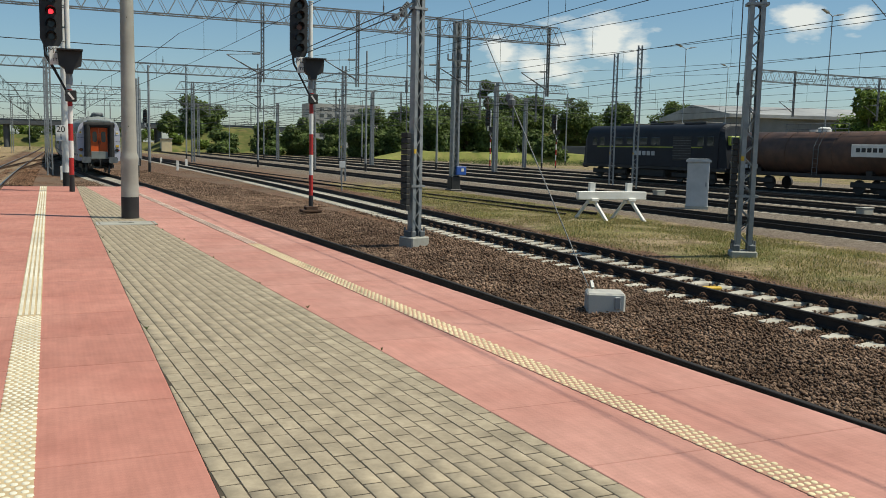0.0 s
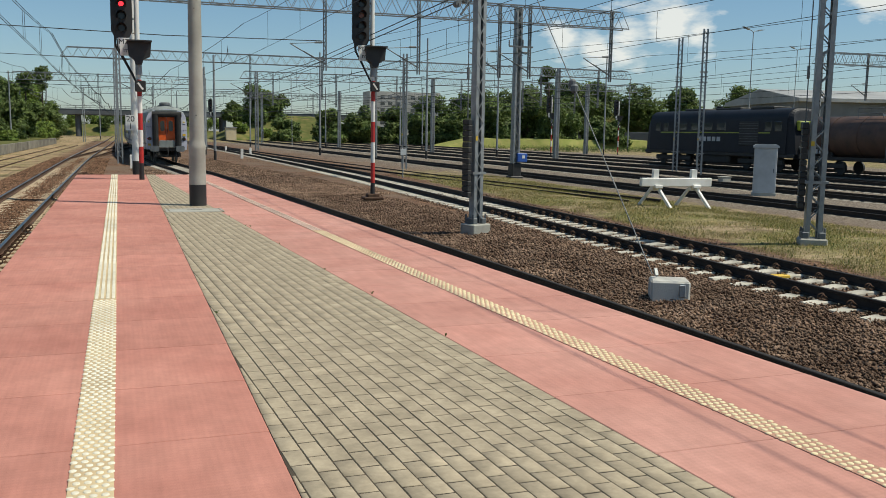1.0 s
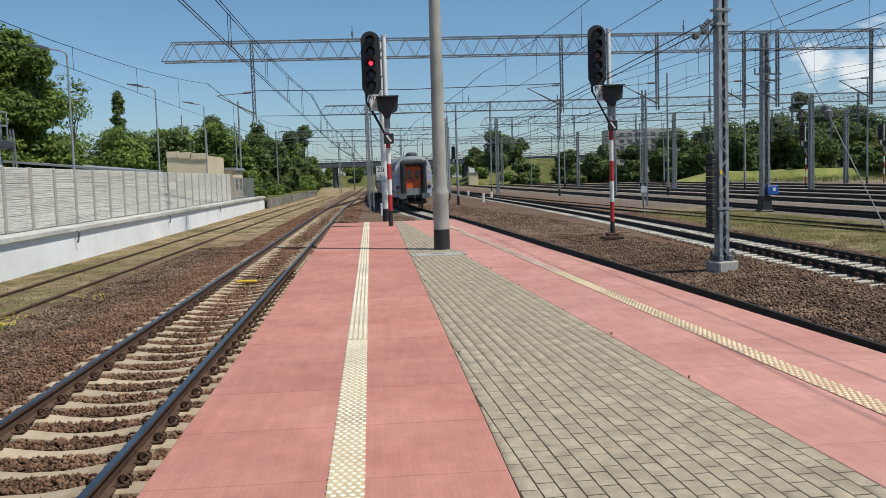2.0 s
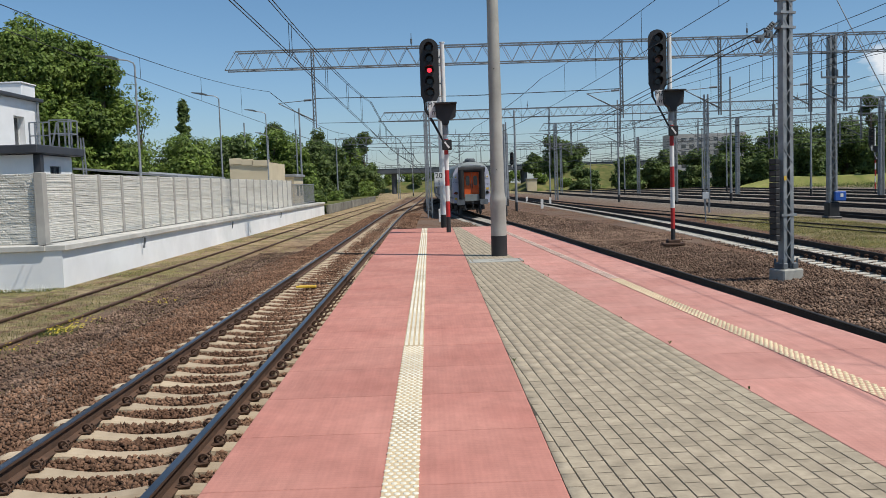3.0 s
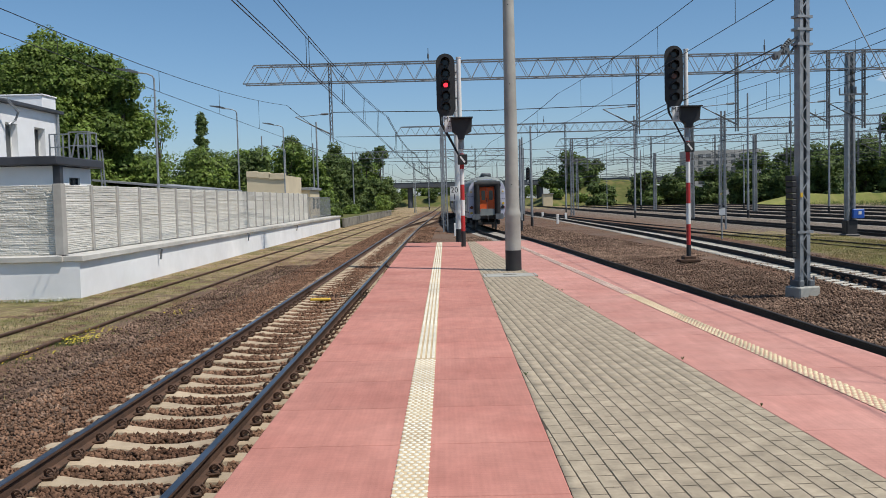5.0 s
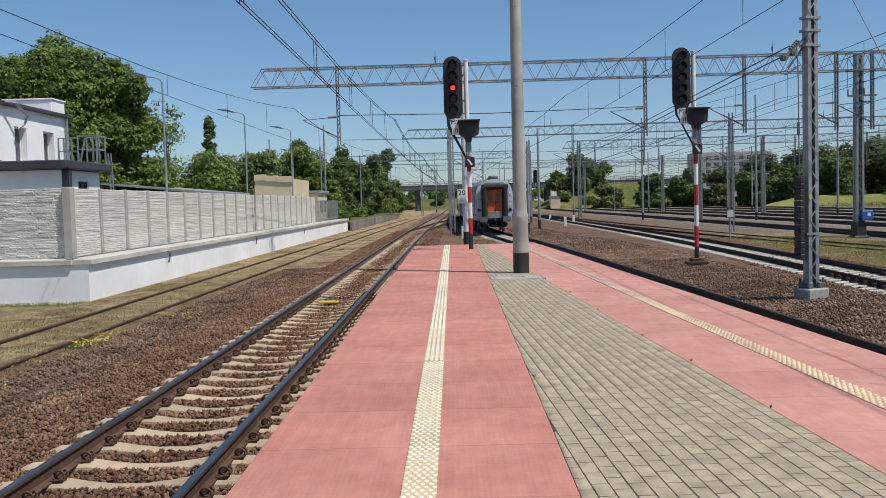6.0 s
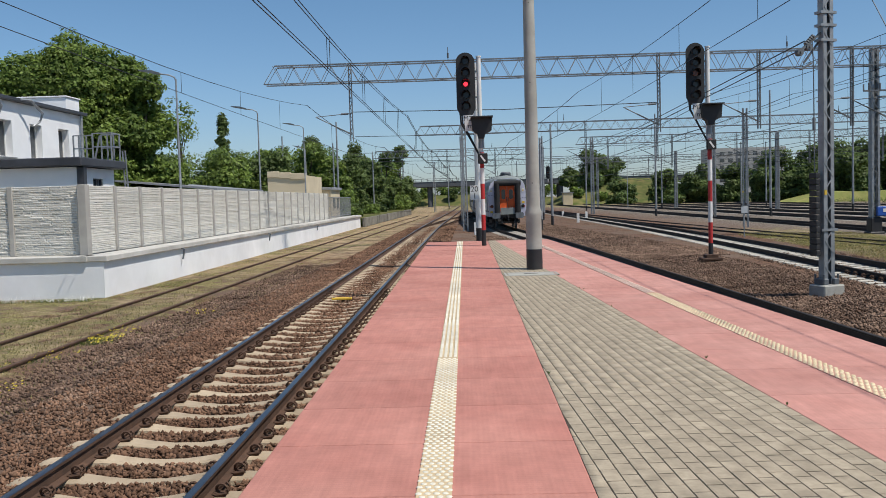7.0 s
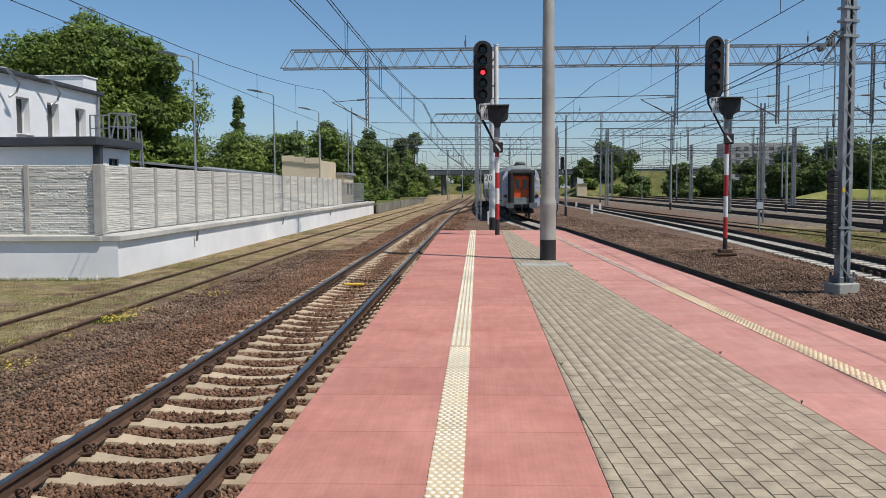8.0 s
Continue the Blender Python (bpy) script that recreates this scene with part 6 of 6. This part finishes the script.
for k in range(9):
    g = Geo()
    g.box((-44 + 11 * k, -12.06, 2.2), (4.0, 0.2, 4.4))
    part("gate", g, M_STEEL_D, shed2)
    g = Geo()
    g.box((-44 + 11 * k, 12.06, 2.2), (4.0, 0.2, 4.4))
    part("gate", g, M_STEEL_D, shed2)
flats = thing("apartment_block", "pale distant apartment block above the trees", "building", (124, 400, -0.6), 0)
g = Geo()
g.box((0, 0, 10.5), (34, 12, 21))
part("wall", g, M_SHEDROOF, flats)
for i in range(9):
    for j in range(6):
        g = Geo()
        g.box((-14.5 + 3.6 * i, -6.02, 4 + 2.9 * j), (2.0, 0.1, 1.5))
        part("window", g, M_GLASS, flats)


# ---- trees ----
def leaves(blobs, count, size, up=0.35, seed=1):
    """Small bent leaf sprays, thick near the skin of each clump, with gaps between clumps."""
    r = np.random.default_rng(seed)
    vol = np.array([b[3] ** 2 for b in blobs])
    pick = r.choice(len(blobs), count, p=vol / vol.sum())
    d = r.normal(size=(count, 3))
    d /= np.linalg.norm(d, axis=1)[:, None]
    rad = r.uniform(0.45, 1.06, count) ** 0.6
    B = np.array(blobs)[pick]
    lump = 1 + 0.22 * np.sin(d[:, 0] * 7 + B[:, 0]) * np.sin(d[:, 1] * 6 + B[:, 1]) + 0.15 * np.sin(d[:, 2] * 9 + B[:, 2])
    c = B[:, :3] + d * (B[:, 3] * rad * lump)[:, None] * np.array([1, 1, 0.88])
    nrm = d * 0.7 + r.normal(size=(count, 3)) * 0.45 + np.array([0.15, -0.1, up + 0.15])
    nrm /= np.linalg.norm(nrm, axis=1)[:, None]
    a = np.cross(nrm, r.normal(size=(count, 3)))
    a /= np.linalg.norm(a, axis=1)[:, None]
    b = np.cross(nrm, a)
    s = size * r.uniform(0.6, 1.35, count)[:, None]
    v = np.stack([c - a * s, c - b * s * 0.55 + nrm * s * 0.12, c + a * s, c + b * s * 0.55 + nrm * s * 0.12], 1).reshape(-1, 3)
    f = np.arange(count * 4).reshape(-1, 4)
    return v, f


def tree(at, h, spread, label, mat, seed, count=5000, size=0.28, trunk=0.22, low=0.25, blobs_n=14, group="trees", cat="tree"):
    t = thing("tree", label, cat, at, group=group)
    r = random.Random(seed)
    g = Geo()
    g.lathe([(trunk * 1.3, -0.1), (trunk, 0.5), (trunk * 0.8, h * 0.35), (trunk * 0.35, h * 0.75)], 10)
    blobs = []
    for k in range(blobs_n):
        q = r.random()
        z = h * (low + (0.93 - low) * q)
        rr = spread * (1.0 - 0.55 * abs(q - 0.35) / 0.65)
        a = r.uniform(0, 6.28)
        d = rr * r.uniform(0.25, 0.75)
        br = max(0.5, spread * r.uniform(0.28, 0.46) * (1.15 - 0.45 * q))
        blobs.append((d * math.cos(a), d * math.sin(a), min(z, h - br * 0.8), br))
        if k < 7:
            g.tube([(0, 0, h * (0.2 + 0.05 * k)), (d * 0.4 * math.cos(a), d * 0.4 * math.sin(a), z * 0.85), (d * math.cos(a), d * math.sin(a), z)], trunk * 0.28, 5)
    part("trunk", g, M_BARK, t, "", True)
    v, f = leaves(blobs, count, size, seed=seed)
    tagged(part("crown", cloud_mesh("crown", v, f, mat), None, t), "uneven crown of small leaves")
    return t


for x, y, h, sp, n in ((-26.0, 50, 11.4, 4.6, 30000), (-22.9, 50, 12.0, 4.2, 30000), (-20.5, 48.5, 11.0, 3.6, 30000), (-18.7, 49.5, 10.3, 3.0, 26000), (-17.4, 48.5, 9.0, 2.5, 18000), (-31, 54, 12, 5, 14000), (-19.6, 45.5, 7.4, 2.8, 18000)):
    tree((x, y, 0.2), h - 0.2, sp, "large leafy maple behind the white building", M_LEAF_A, int(-x * 10), int(n * 1.5), 0.112, 0.3, 0.12, 24)
tree((-18.6, 58, 0.2), 9.2, 1.7, "thin sparse grey-green tree beside the maples", M_LEAF_A, 3, 900, 0.11, 0.1, 0.3, 16)
k = 0
for x, y, h, sp in ((-29.9, 110, 14.8, 1.15), (-31, 92, 7.8, 4.2), (-26, 96, 8.6, 4.6), (-28, 118, 9.6, 4.5), (-22.5, 104, 8.8, 4.4), (-20.5, 118, 10.2, 4.6), (-24, 132, 11, 5), (-17, 130, 9.4, 4.6), (-19, 146, 10, 4.6), (-15.5, 142, 9.0, 4.0), (-13.2, 150, 10.6, 3.2), (-15, 165, 9.5, 5), (-20, 170, 11, 5), (-38, 100, 8.5, 5), (-45, 112, 10, 6), (-35, 135, 11, 6), (-29, 104, 9, 4.5), (-24.5, 112, 9.8, 4.5), (-26.5, 124, 10.5, 5), (-20.5, 134, 10.5, 5), (-17.6, 118, 8.6, 3.6), (-17.2, 152, 10, 4.5), (-33, 98, 8, 4.5), (-16.5, 185, 9, 5), (-14.5, 205, 8, 5), (-22, 210, 10, 6)):
    k += 1
    tree((x, y, -0.6), h, sp, "tall narrow poplar above the trees" if sp < 2 else "leafy green tree along the old platform", M_LEAF_B if k % 3 else M_LEAF_A, 40 + k, 6000 if sp < 2 else 9000, 0.22 if sp > 2 else 0.18, 0.2, 0.04, 15 if sp > 2 else 60)
for x, y, z, h, sp in ((36, 252, 5.0, 9.5, 6.0), (42, 256, 5, 7, 5), (31, 262, 4, 6, 4.5), (46, 205, -0.7, 9, 4.5), (53, 205, -0.7, 10.5, 5), (66, 190, -0.7, 13, 6.5), (72, 188, -0.7, 14.5, 7), (79, 186, -0.7, 13.5, 7), (86, 182, -0.7, 15, 7), (92, 180, -0.7, 14, 6), (60, 200, -0.7, 10, 5), (99, 190, 0, 15, 6.5), (84, 168, -0.7, 17.5, 3.4), (108, 205, 5, 10, 7), (116, 204, 6, 10, 7), (126, 200, 6, 9.5, 7), (137, 196, 6, 8, 6.5), (150, 190, 6, 9, 7), (69, 180, -0.7, 9, 5), (76, 176, -0.7, 11, 6), (82, 190, -0.7, 15, 7), (57, 212, -0.7, 9, 5), (50, 222, -0.7, 8, 5), (89, 190, -0.7, 16, 7), (104, 184, -0.7, 8, 5), (96, 196, -0.7, 15, 7), (62, 184, -0.7, 8, 4.5), (40, 228, -0.7, 7, 4.5), (95, 160, -0.7, 5.5, 4), (112, 152, -0.7, 4.5, 3.5)):
    k += 1
    tree((x, y, z), h * (0.84 if z < 0 and sp > 4 else 1.0), sp, "dark green tree beyond the railway yard", M_LEAF_B, 40 + k, 8000, 0.36, 0.3, 0.05, 15)
for x, y, h, sp in ((88, 76, 10.5, 5), (95, 83, 9, 4.5), (96, 60, 9.5, 5), (106, 58, 11, 6), (112, 52, 10, 6)):
    k += 1
    tree((x, y, -0.7), h, sp, "bright green tree before the grey warehouse", M_LEAF_A, 40 + k, 9000, 0.26, 0.25, 0.08, 15)

for k, (x, y, z, h, sp) in enumerate(((-16, 196, -0.6, 3.2, 3), (-20, 224, -0.6, 4.5, 4), (-24, 240, -0.6, 6, 4.5), (-18, 252, -0.6, 3.5, 3.5), (-25, 268, 1, 5, 4), (-14, 322, 2, 5, 4), (-4, 326, 2, 4.5, 4), (6, 330, 2, 5, 4), (18, 334, 2, 6, 4), (-14.2, 178, -0.6, 2.6, 2.2), (-13.6, 160, -0.5, 1.8, 1.6), (30, 244, 1.5, 2.5, 2.5), (54, 240, 1.5, 3, 3), (60, 226, -0.6, 3, 3), (88, 170, -0.6, 3, 3), (102, 176, -0.6, 3.5, 3), (-13.0, 132, 0.0, 1.4, 1.5), (-12.6, 118, 0.0, 1.2, 1.3), (-13.4, 104, 0.0, 1.5, 1.4), (-12.4, 97, 0.0, 0.9, 1.1), (22, 268, 1.5, 3, 3.5), (40, 262, 1.8, 3, 3.5), (47, 252, 1.5, 2.6, 3), (36, 236, 0.3, 2, 2.5), (66, 250, 1.5, 3, 4), (-27, 318, 0, 5.5, 4.5), (-20, 330, 1, 5.5, 4.5), (-9, 336, 2, 5, 4.5), (1, 338, 2, 5.5, 4.5), (12, 340, 2, 5.5, 4.5), (24, 336, 1, 6, 4.5), (32, 330, 0, 6.5, 4.5))):
    tree((x, y, z), h, sp, "low green bush on a grassy slope", M_LEAF_A if k % 2 else M_LEAF_B, 300 + k, 2600, 0.2 if y < 180 else 0.3, 0.06, 0.1, 10, "bushes", "bush")

for k, (x, y, h, sp) in enumerate(((-22.5, 188, 15.2, 4.6), (-14.2, 196, 15.0, 2.9), (-30, 176, 15.5, 4.5))):
    tree((x, y, -0.6), h, sp, "tall dark leafy tree beyond the old platform", M_LEAF_B, 700 + k, 11000, 0.26, 0.2, 0.05, 34)

# ---- loose ballast stones, grass and weeds ----
def stones(x0, x1, y0, y1, count, lift, seed, line=None, crib=False, mat=M_STONE):
    """Broken stones, each a crooked eight-sided lump, bedded in the ballast."""
    r = np.random.default_rng(seed)
    x, y = r.uniform(x0, x1, count), y0 + (y1 - y0) * r.uniform(0, 1, count) ** 1.7
    if crib:
        cell = np.floor((y + 19.7) / 0.6)
        y = (cell + 0.20 + 0.60 * ((y + 19.7) / 0.6 - cell)) * 0.6 - 19.7
    if line is not None:
        x = x + np.array([line(q) for q in y])
    z = np.array([ground_z(q) for q in x]) + lift + r.uniform(-0.02, 0.03, count)
    s = r.uniform(0.015, 0.038, count) * (1 + 0.25 * (y > 14) + 0.5 * (y > 36))
    base = np.array([(1, 0, 0), (-1, 0, 0), (0, 1, 0), (0, -1, 0), (0, 0, 1), (0, 0, -1)], float)
    v = base[None] * r.uniform(0.55, 1.25, (count, 6, 1)) + r.uniform(-0.35, 0.35, (count, 6, 3))
    a = r.uniform(0, 6.28, count)
    ca, sa = np.cos(a)[:, None], np.sin(a)[:, None]
    v = np.stack([v[..., 0] * ca - v[..., 1] * sa, v[..., 0] * sa + v[..., 1] * ca, v[..., 2] * 0.85], -1)
    v = v * s[:, None, None] + np.stack([x, y, z], 1)[:, None]
    tri = np.array([(0, 2, 4), (2, 1, 4), (1, 3, 4), (3, 0, 4), (2, 0, 5), (1, 2, 5), (3, 1, 5), (0, 3, 5)])
    f = (np.arange(count)[:, None, None] * 6 + tri[None]).reshape(-1, 3)
    ob = part("ballast_stones", cloud_mesh("ballast_stones", v.reshape(-1, 3), f, mat), None)
    return tagged(ob, "loose brown broken ballast stones", "ballast", kind="stuff")


stones(-0.68, 0.68, 3.5, 34, 30000, 0.012, 11, LINE_LEFT, True)
stones(0.85, 2.1, 30, 80, 9000, 0.05, 31, LINE_LEFT)
stones(-2.2, -0.85, 32, 80, 9000, 0.05, 32, LINE_LEFT)
stones(-0.66, 0.66, 32, 80, 7500, 0.01, 33, LINE_LEFT, True)
stones(-1.25, -0.82, 3.5, 34, 8000, 0.012, 15, LINE_LEFT, True)
stones(-1.5, -1.12, 3.5, 34, 7000, 0.02, 35, LINE_LEFT)
stones(0.86, 1.5, 3.5, 34, 12000, 0.02, 16, LINE_LEFT, True)
stones(1.12, 1.6, 3.5, 34, 9000, 0.03, 36, LINE_LEFT)
stones(-2.6, -1.3, 3.5, 34, 22000, 0.0, 17, LINE_LEFT)
stones(0.95, 4.9, 4.0, 42, 68000, 0.015, 12, LINE_ONE, mat=M_STONE_E)
stones(0.95, 5.6, 36, 85, 30000, 0.01, 18, LINE_ONE, mat=M_STONE_E)
stones(-3.2, -0.95, 32, 60, 14000, 0.0, 19, LINE_ONE, mat=M_STONE_E)
stones(-1.5, 2.0, 4.5, 36, 24000, 0.0, 13, LINE_TWO, mat=M_STONE_E)
stones(-6.9, -4.9, 5.0, 36, 26000, -0.006, 14, mat=M_STONE_E)


def blades(areas, count, hgt, mat, label, seed, name="grass", cat="grass"):
    r = np.random.default_rng(seed)
    pick = r.choice(len(areas), count, p=np.array([a[4] for a in areas]) / sum(a[4] for a in areas))
    A = np.array(areas)[pick]
    x = A[:, 0] + (A[:, 1] - A[:, 0]) * r.uniform(0, 1, count)
    y = A[:, 2] + (A[:, 3] - A[:, 2]) * r.uniform(0, 1, count) ** 1.2
    keep = (np.sin(x * 1.7 + 2 * np.sin(y * 0.6)) * np.sin(y * 1.3 + x * 0.5) + r.normal(size=count) * 0.45) > -0.25
    x, y = x[keep], y[keep]
    x = x + np.where(x > 12, 0.05 * np.minimum(y, 60), 0)
    n = len(x)
    z = np.array([ground_z(q) for q in x]) - 0.01
    a, h = r.uniform(0, 6.28, n), hgt * r.uniform(0.4, 1.3, n)
    w = 0.006 + 0.014 * h
    lean = r.normal(size=(n, 2)) * 0.45 * h[:, None]
    p = np.stack([x, y, z], 1)
    s = np.stack([np.cos(a) * w, np.sin(a) * w, 0 * a], 1)
    v = np.stack([p - s, p + s, p + np.stack([lean[:, 0], lean[:, 1], h], 1)], 1).reshape(-1, 3)
    ob = part(name, cloud_mesh(name, v, np.arange(3 * n).reshape(-1, 3), mat), None)
    return tagged(ob, label, cat, kind="stuff")


blades([(-10.3, -6.9, 9, 45, 5), (-7.0, -5.6, 8, 40, 1.2), (-20, -10.4, 20, 24.9, 2), (-10.3, -9.2, 25, 85, 1.5)], 52000, 0.055, M_GRASS, "dry yellowish grass along the siding", 21)
blades([(12.7, 19.0, 6, 50, 5)], 120000, 0.085, M_GRASS, "dry grass strip between railway tracks", 22)
blades([(12.9, 18.6, 6, 45, 5)], 38000, 0.08, M_WEED, "green tufts in the dry grass strip", 23)
blades([(-10.2, -9.3, 14, 34, 1), (-16, -10.4, 24.0, 24.9, 1.4), (-9.3, -7.0, 10, 26, 1)], 9000, 0.055, M_WEED, "green weeds at the foot of the white wall", 24)
def flower_heads(x, y, count, seed):
    """Small flat yellow flower heads scattered over a clump."""
    r = random.Random(seed)
    v, f = [], []
    for _ in range(count):
        a, d = r.uniform(0, 6.28), r.random() ** 0.7
        cx, cy, cz, w = x + 0.38 * d * math.cos(a), y + 0.6 * d * math.sin(a), ground_z(x) + r.uniform(0.03, 0.10), r.uniform(0.010, 0.022)
        f.append(tuple(range(len(v), len(v) + 6)))
        v += [(cx + w * math.cos(q * 1.047), cy + w * math.sin(q * 1.047) * 0.8, cz + 0.4 * w * math.sin(q * 1.047 + 0.6)) for q in range(6)]
    ob = part("flower_heads", cloud_mesh("flower_heads", v, f, M_FLOWER), None)
    return tagged(ob, "small yellow wild flower heads beside the rusty siding", "flowers", kind="stuff")


for k, (x, y, n) in enumerate(((-7.03, 16.76, 90), (-7.05, 18.0, 40), (-6.72, 12.2, 30), (-6.35, 20.7, 24), (-7.1, 15.0, 20), (-7.6, 14.2, 12))):
    blades([(x - 0.35, x + 0.35, y - 0.5, y + 0.5, 1)], n * 8, 0.06, M_WEED, "green clump of wild flower leaves", 60 + k, "wild_flower_leaves", "weeds")
    flower_heads(x, y, n, 70 + k)
blades([(-15, -10.5, 24.2, 24.9, 1)], 500, 0.16, M_PETAL, "small white flowers at the wall foot", 26, "wild_flowers", "flowers")
blades([(60, 120, 125, 185, 1)], 20000, 0.8, M_WEED, "tall far grass beyond the tracks", 27)


# sprouts in the joints along the paving
g = Geo()
sp = random.Random(5)
for k in range(13):
    y = sp.uniform(6.5, 19)
    x = PAVE_R(y) + sp.uniform(-0.02, 0.05) if k % 4 else PAVE_L(y) + sp.uniform(0.0, 0.04)
    for q in range(4):
        a, h = sp.uniform(0, 6.28), sp.uniform(0.012, 0.032)
        dx, dy = 0.6 * h * math.cos(a), 0.6 * h * math.sin(a)
        g.add([(x - 0.004, y, 0), (x + 0.004, y, 0), (x + dx + 0.003, y + dy, h), (x + dx - 0.003, y + dy, h)], [(0, 1, 2, 3)])
solid("joint_weeds", g, M_WEED, "small green sprouts in the paving joints", "weeds", kind="stuff")

# ---- platform surface ----
def quad_slab(corners, z0, z1, ch=0.008):
    """A slab on four corners, its top edge chamfered."""
    g = Geo()
    c = [Vector((*p, 0)) for p in corners]
    mid = sum(c, Vector()) / 4
    inset = [p + (mid - p).normalized() * ch * 1.4 for p in c]
    pts = [(p.x, p.y, z0) for p in c] + [(p.x, p.y, z1 - ch) for p in c] + [(p.x, p.y, z1) for p in inset]
    faces = [(k, (k + 1) % 4, 4 + (k + 1) % 4, 4 + k) for k in range(4)] + [(4 + k, 4 + (k + 1) % 4, 8 + (k + 1) % 4, 8 + k) for k in range(4)] + [(8, 9, 10, 11), (3, 2, 1, 0)]
    return g.add(pts, faces)


SLAB = 1.095
for first_y, edge0, edge1, mat in ((4.95 - 16 * SLAB, LEFT_EDGE, lambda q: PAVE_L(q) - 0.001, M_SLAB), (5.075 - 16 * SLAB, lambda q: PAVE_R(q) + 0.006, RIGHT_EDGE, M_SLAB_R)):
    y = first_y
    while y < END_Y - 0.1:
        a, b = y + 0.005, min(y + SLAB - 0.005, END_Y)
        part("slab", quad_slab([(edge0(a), a), (edge1(a), a), (edge1(b), b), (edge0(b), b)], -0.1, random.uniform(-0.002, 0.0), 0.005), mat, platform)
        y += SLAB

# tactile strips: flat plates with domes, the far ones ribbed
def strip(edge0, edge1, mat, dome, rib, y0, y1, dome_to, label):
    y = y0
    while y < y1 - 0.05:
        b = min(y + SLAB / 2 - 0.004, y1)
        part("tactile_plate", quad_slab([(edge0(y), y), (edge1(y), y), (edge1(b), b), (edge0(b), b)], -0.02, 0.0045, 0.003), mat, platform, label)
        y += SLAB / 2
    n = 4
    y = y0 + 0.025
    row = 0
    v, f = [], []
    while y < dome_to:
        w = edge1(y) - edge0(y)
        for q in range(n):
            x = edge0(y) + w * (q + 0.5 + (0.22 if row % 2 else -0.22)) / n
            k0 = len(v)
            for r, z in ((0.0195, 0.004), (0.0175, 0.0085), (0.011, 0.010)):
                v += [(x + r * math.cos(a), y + r * math.sin(a), z) for a in np.arange(0, 6.28, math.pi / 4)]
            for j in range(2):
                f += [(k0 + j * 8 + i, k0 + j * 8 + (i + 1) % 8, k0 + (j + 1) * 8 + (i + 1) % 8, k0 + (j + 1) * 8 + i) for i in range(8)]
            f += [(k0 + 16, k0 + 17, k0 + 18, k0 + 19), (k0 + 16, k0 + 19, k0 + 20, k0 + 23), (k0 + 20, k0 + 21, k0 + 22, k0 + 23)]
        y += 0.058
        row += 1
    tagged(part("tactile_domes", cloud_mesh("tactile_domes", v, f, dome), None, platform, "rows of worn raised domes"), kind="stuff")
    for q in range(4):
        across = lambda yy: edge0(yy) + (edge1(yy) - edge0(yy)) * (q + 0.5) / 4
        part("tactile_rib", Geo().bar((across(dome_to + 0.05), dome_to + 0.05, 0.006), (across(y1 - 0.05), y1 - 0.05, 0.006), 0.03, 0.010), rib, platform, "long pale guiding rib")


strip(lambda y: -0.30 - 0.0013 * (y - 4), lambda y: -0.093 - 0.0008 * (y - 4), M_STRIP_L, M_DOME, M_DOME, 4.95 - 16 * SLAB, END_Y, 9.3, "pale tactile paving plate")
strip(lambda y: STRIP_R(y) - 0.19, STRIP_R, M_STRIP_R, M_DOME_R, M_RIB_R, 5.075 - 16 * SLAB, END_Y, 15.0, "yellowish tactile paving plate")

# grey pavers laid in courses along the track side, cut at the other edge
pav_v, pav_f, made = [], [], 0
shared = {}
ang = math.atan(0.0475)
for course in range(0, 24):
    y = -13.0 + (0.11 if course % 2 else 0.0) + random.uniform(-0.012, 0.012)
    while y < END_Y - 0.02:
        a, b = y + 0.0065, min(y + 0.22 - 0.0065, END_Y)
        x0, x1 = (lambda q: PAVE_R(q) - 0.11 * (course + 1) + 0.0042), (lambda q: PAVE_R(q) - 0.11 * course - 0.0042)
        lo = lambda q: max(x0(q), PAVE_L(q) + 0.002)
        if x1(a) - lo(a) > 0.005 and x1(b) - lo(b) > 0.005:
            whole = x0(a) >= PAVE_L(a) and x0(b) >= PAVE_L(b) and b - a > 0.2
            dz = random.uniform(-0.0012, 0.0012)
            if whole and 4.2 < y < 7.6 and made < 300:
                if not shared:
                    shared["paver"] = quad_slab([(-0.0508, -0.1035), (0.0508, -0.1035), (0.0508, 0.1035), (-0.0508, 0.1035)], -0.05, 0.0, 0.002).mesh("paver", M_PAVER)
                ob = new("paver", shared["paver"])
                ob.parent = platform
                ym = (a + b) / 2
                ob.matrix_basis = pose((x0(ym) + x1(ym)) / 2, ym, dz, 0, 0, math.degrees(ang) + random.uniform(-0.5, 0.5))
                made += 1
            else:
                gq = quad_slab([(lo(a), a), (x1(a), a), (x1(b), b), (lo(b), b)], -0.05, dz, 0.002)
                k0 = len(pav_v)
                pav_v += gq.v
                pav_f += [tuple(i + k0 for i in fc) for fc in gq.f]
        y += 0.22
tagged(part("paving", cloud_mesh("paving", pav_v, pav_f, M_PAVER_FAR), None, platform, "grey concrete block paving"), kind="stuff")
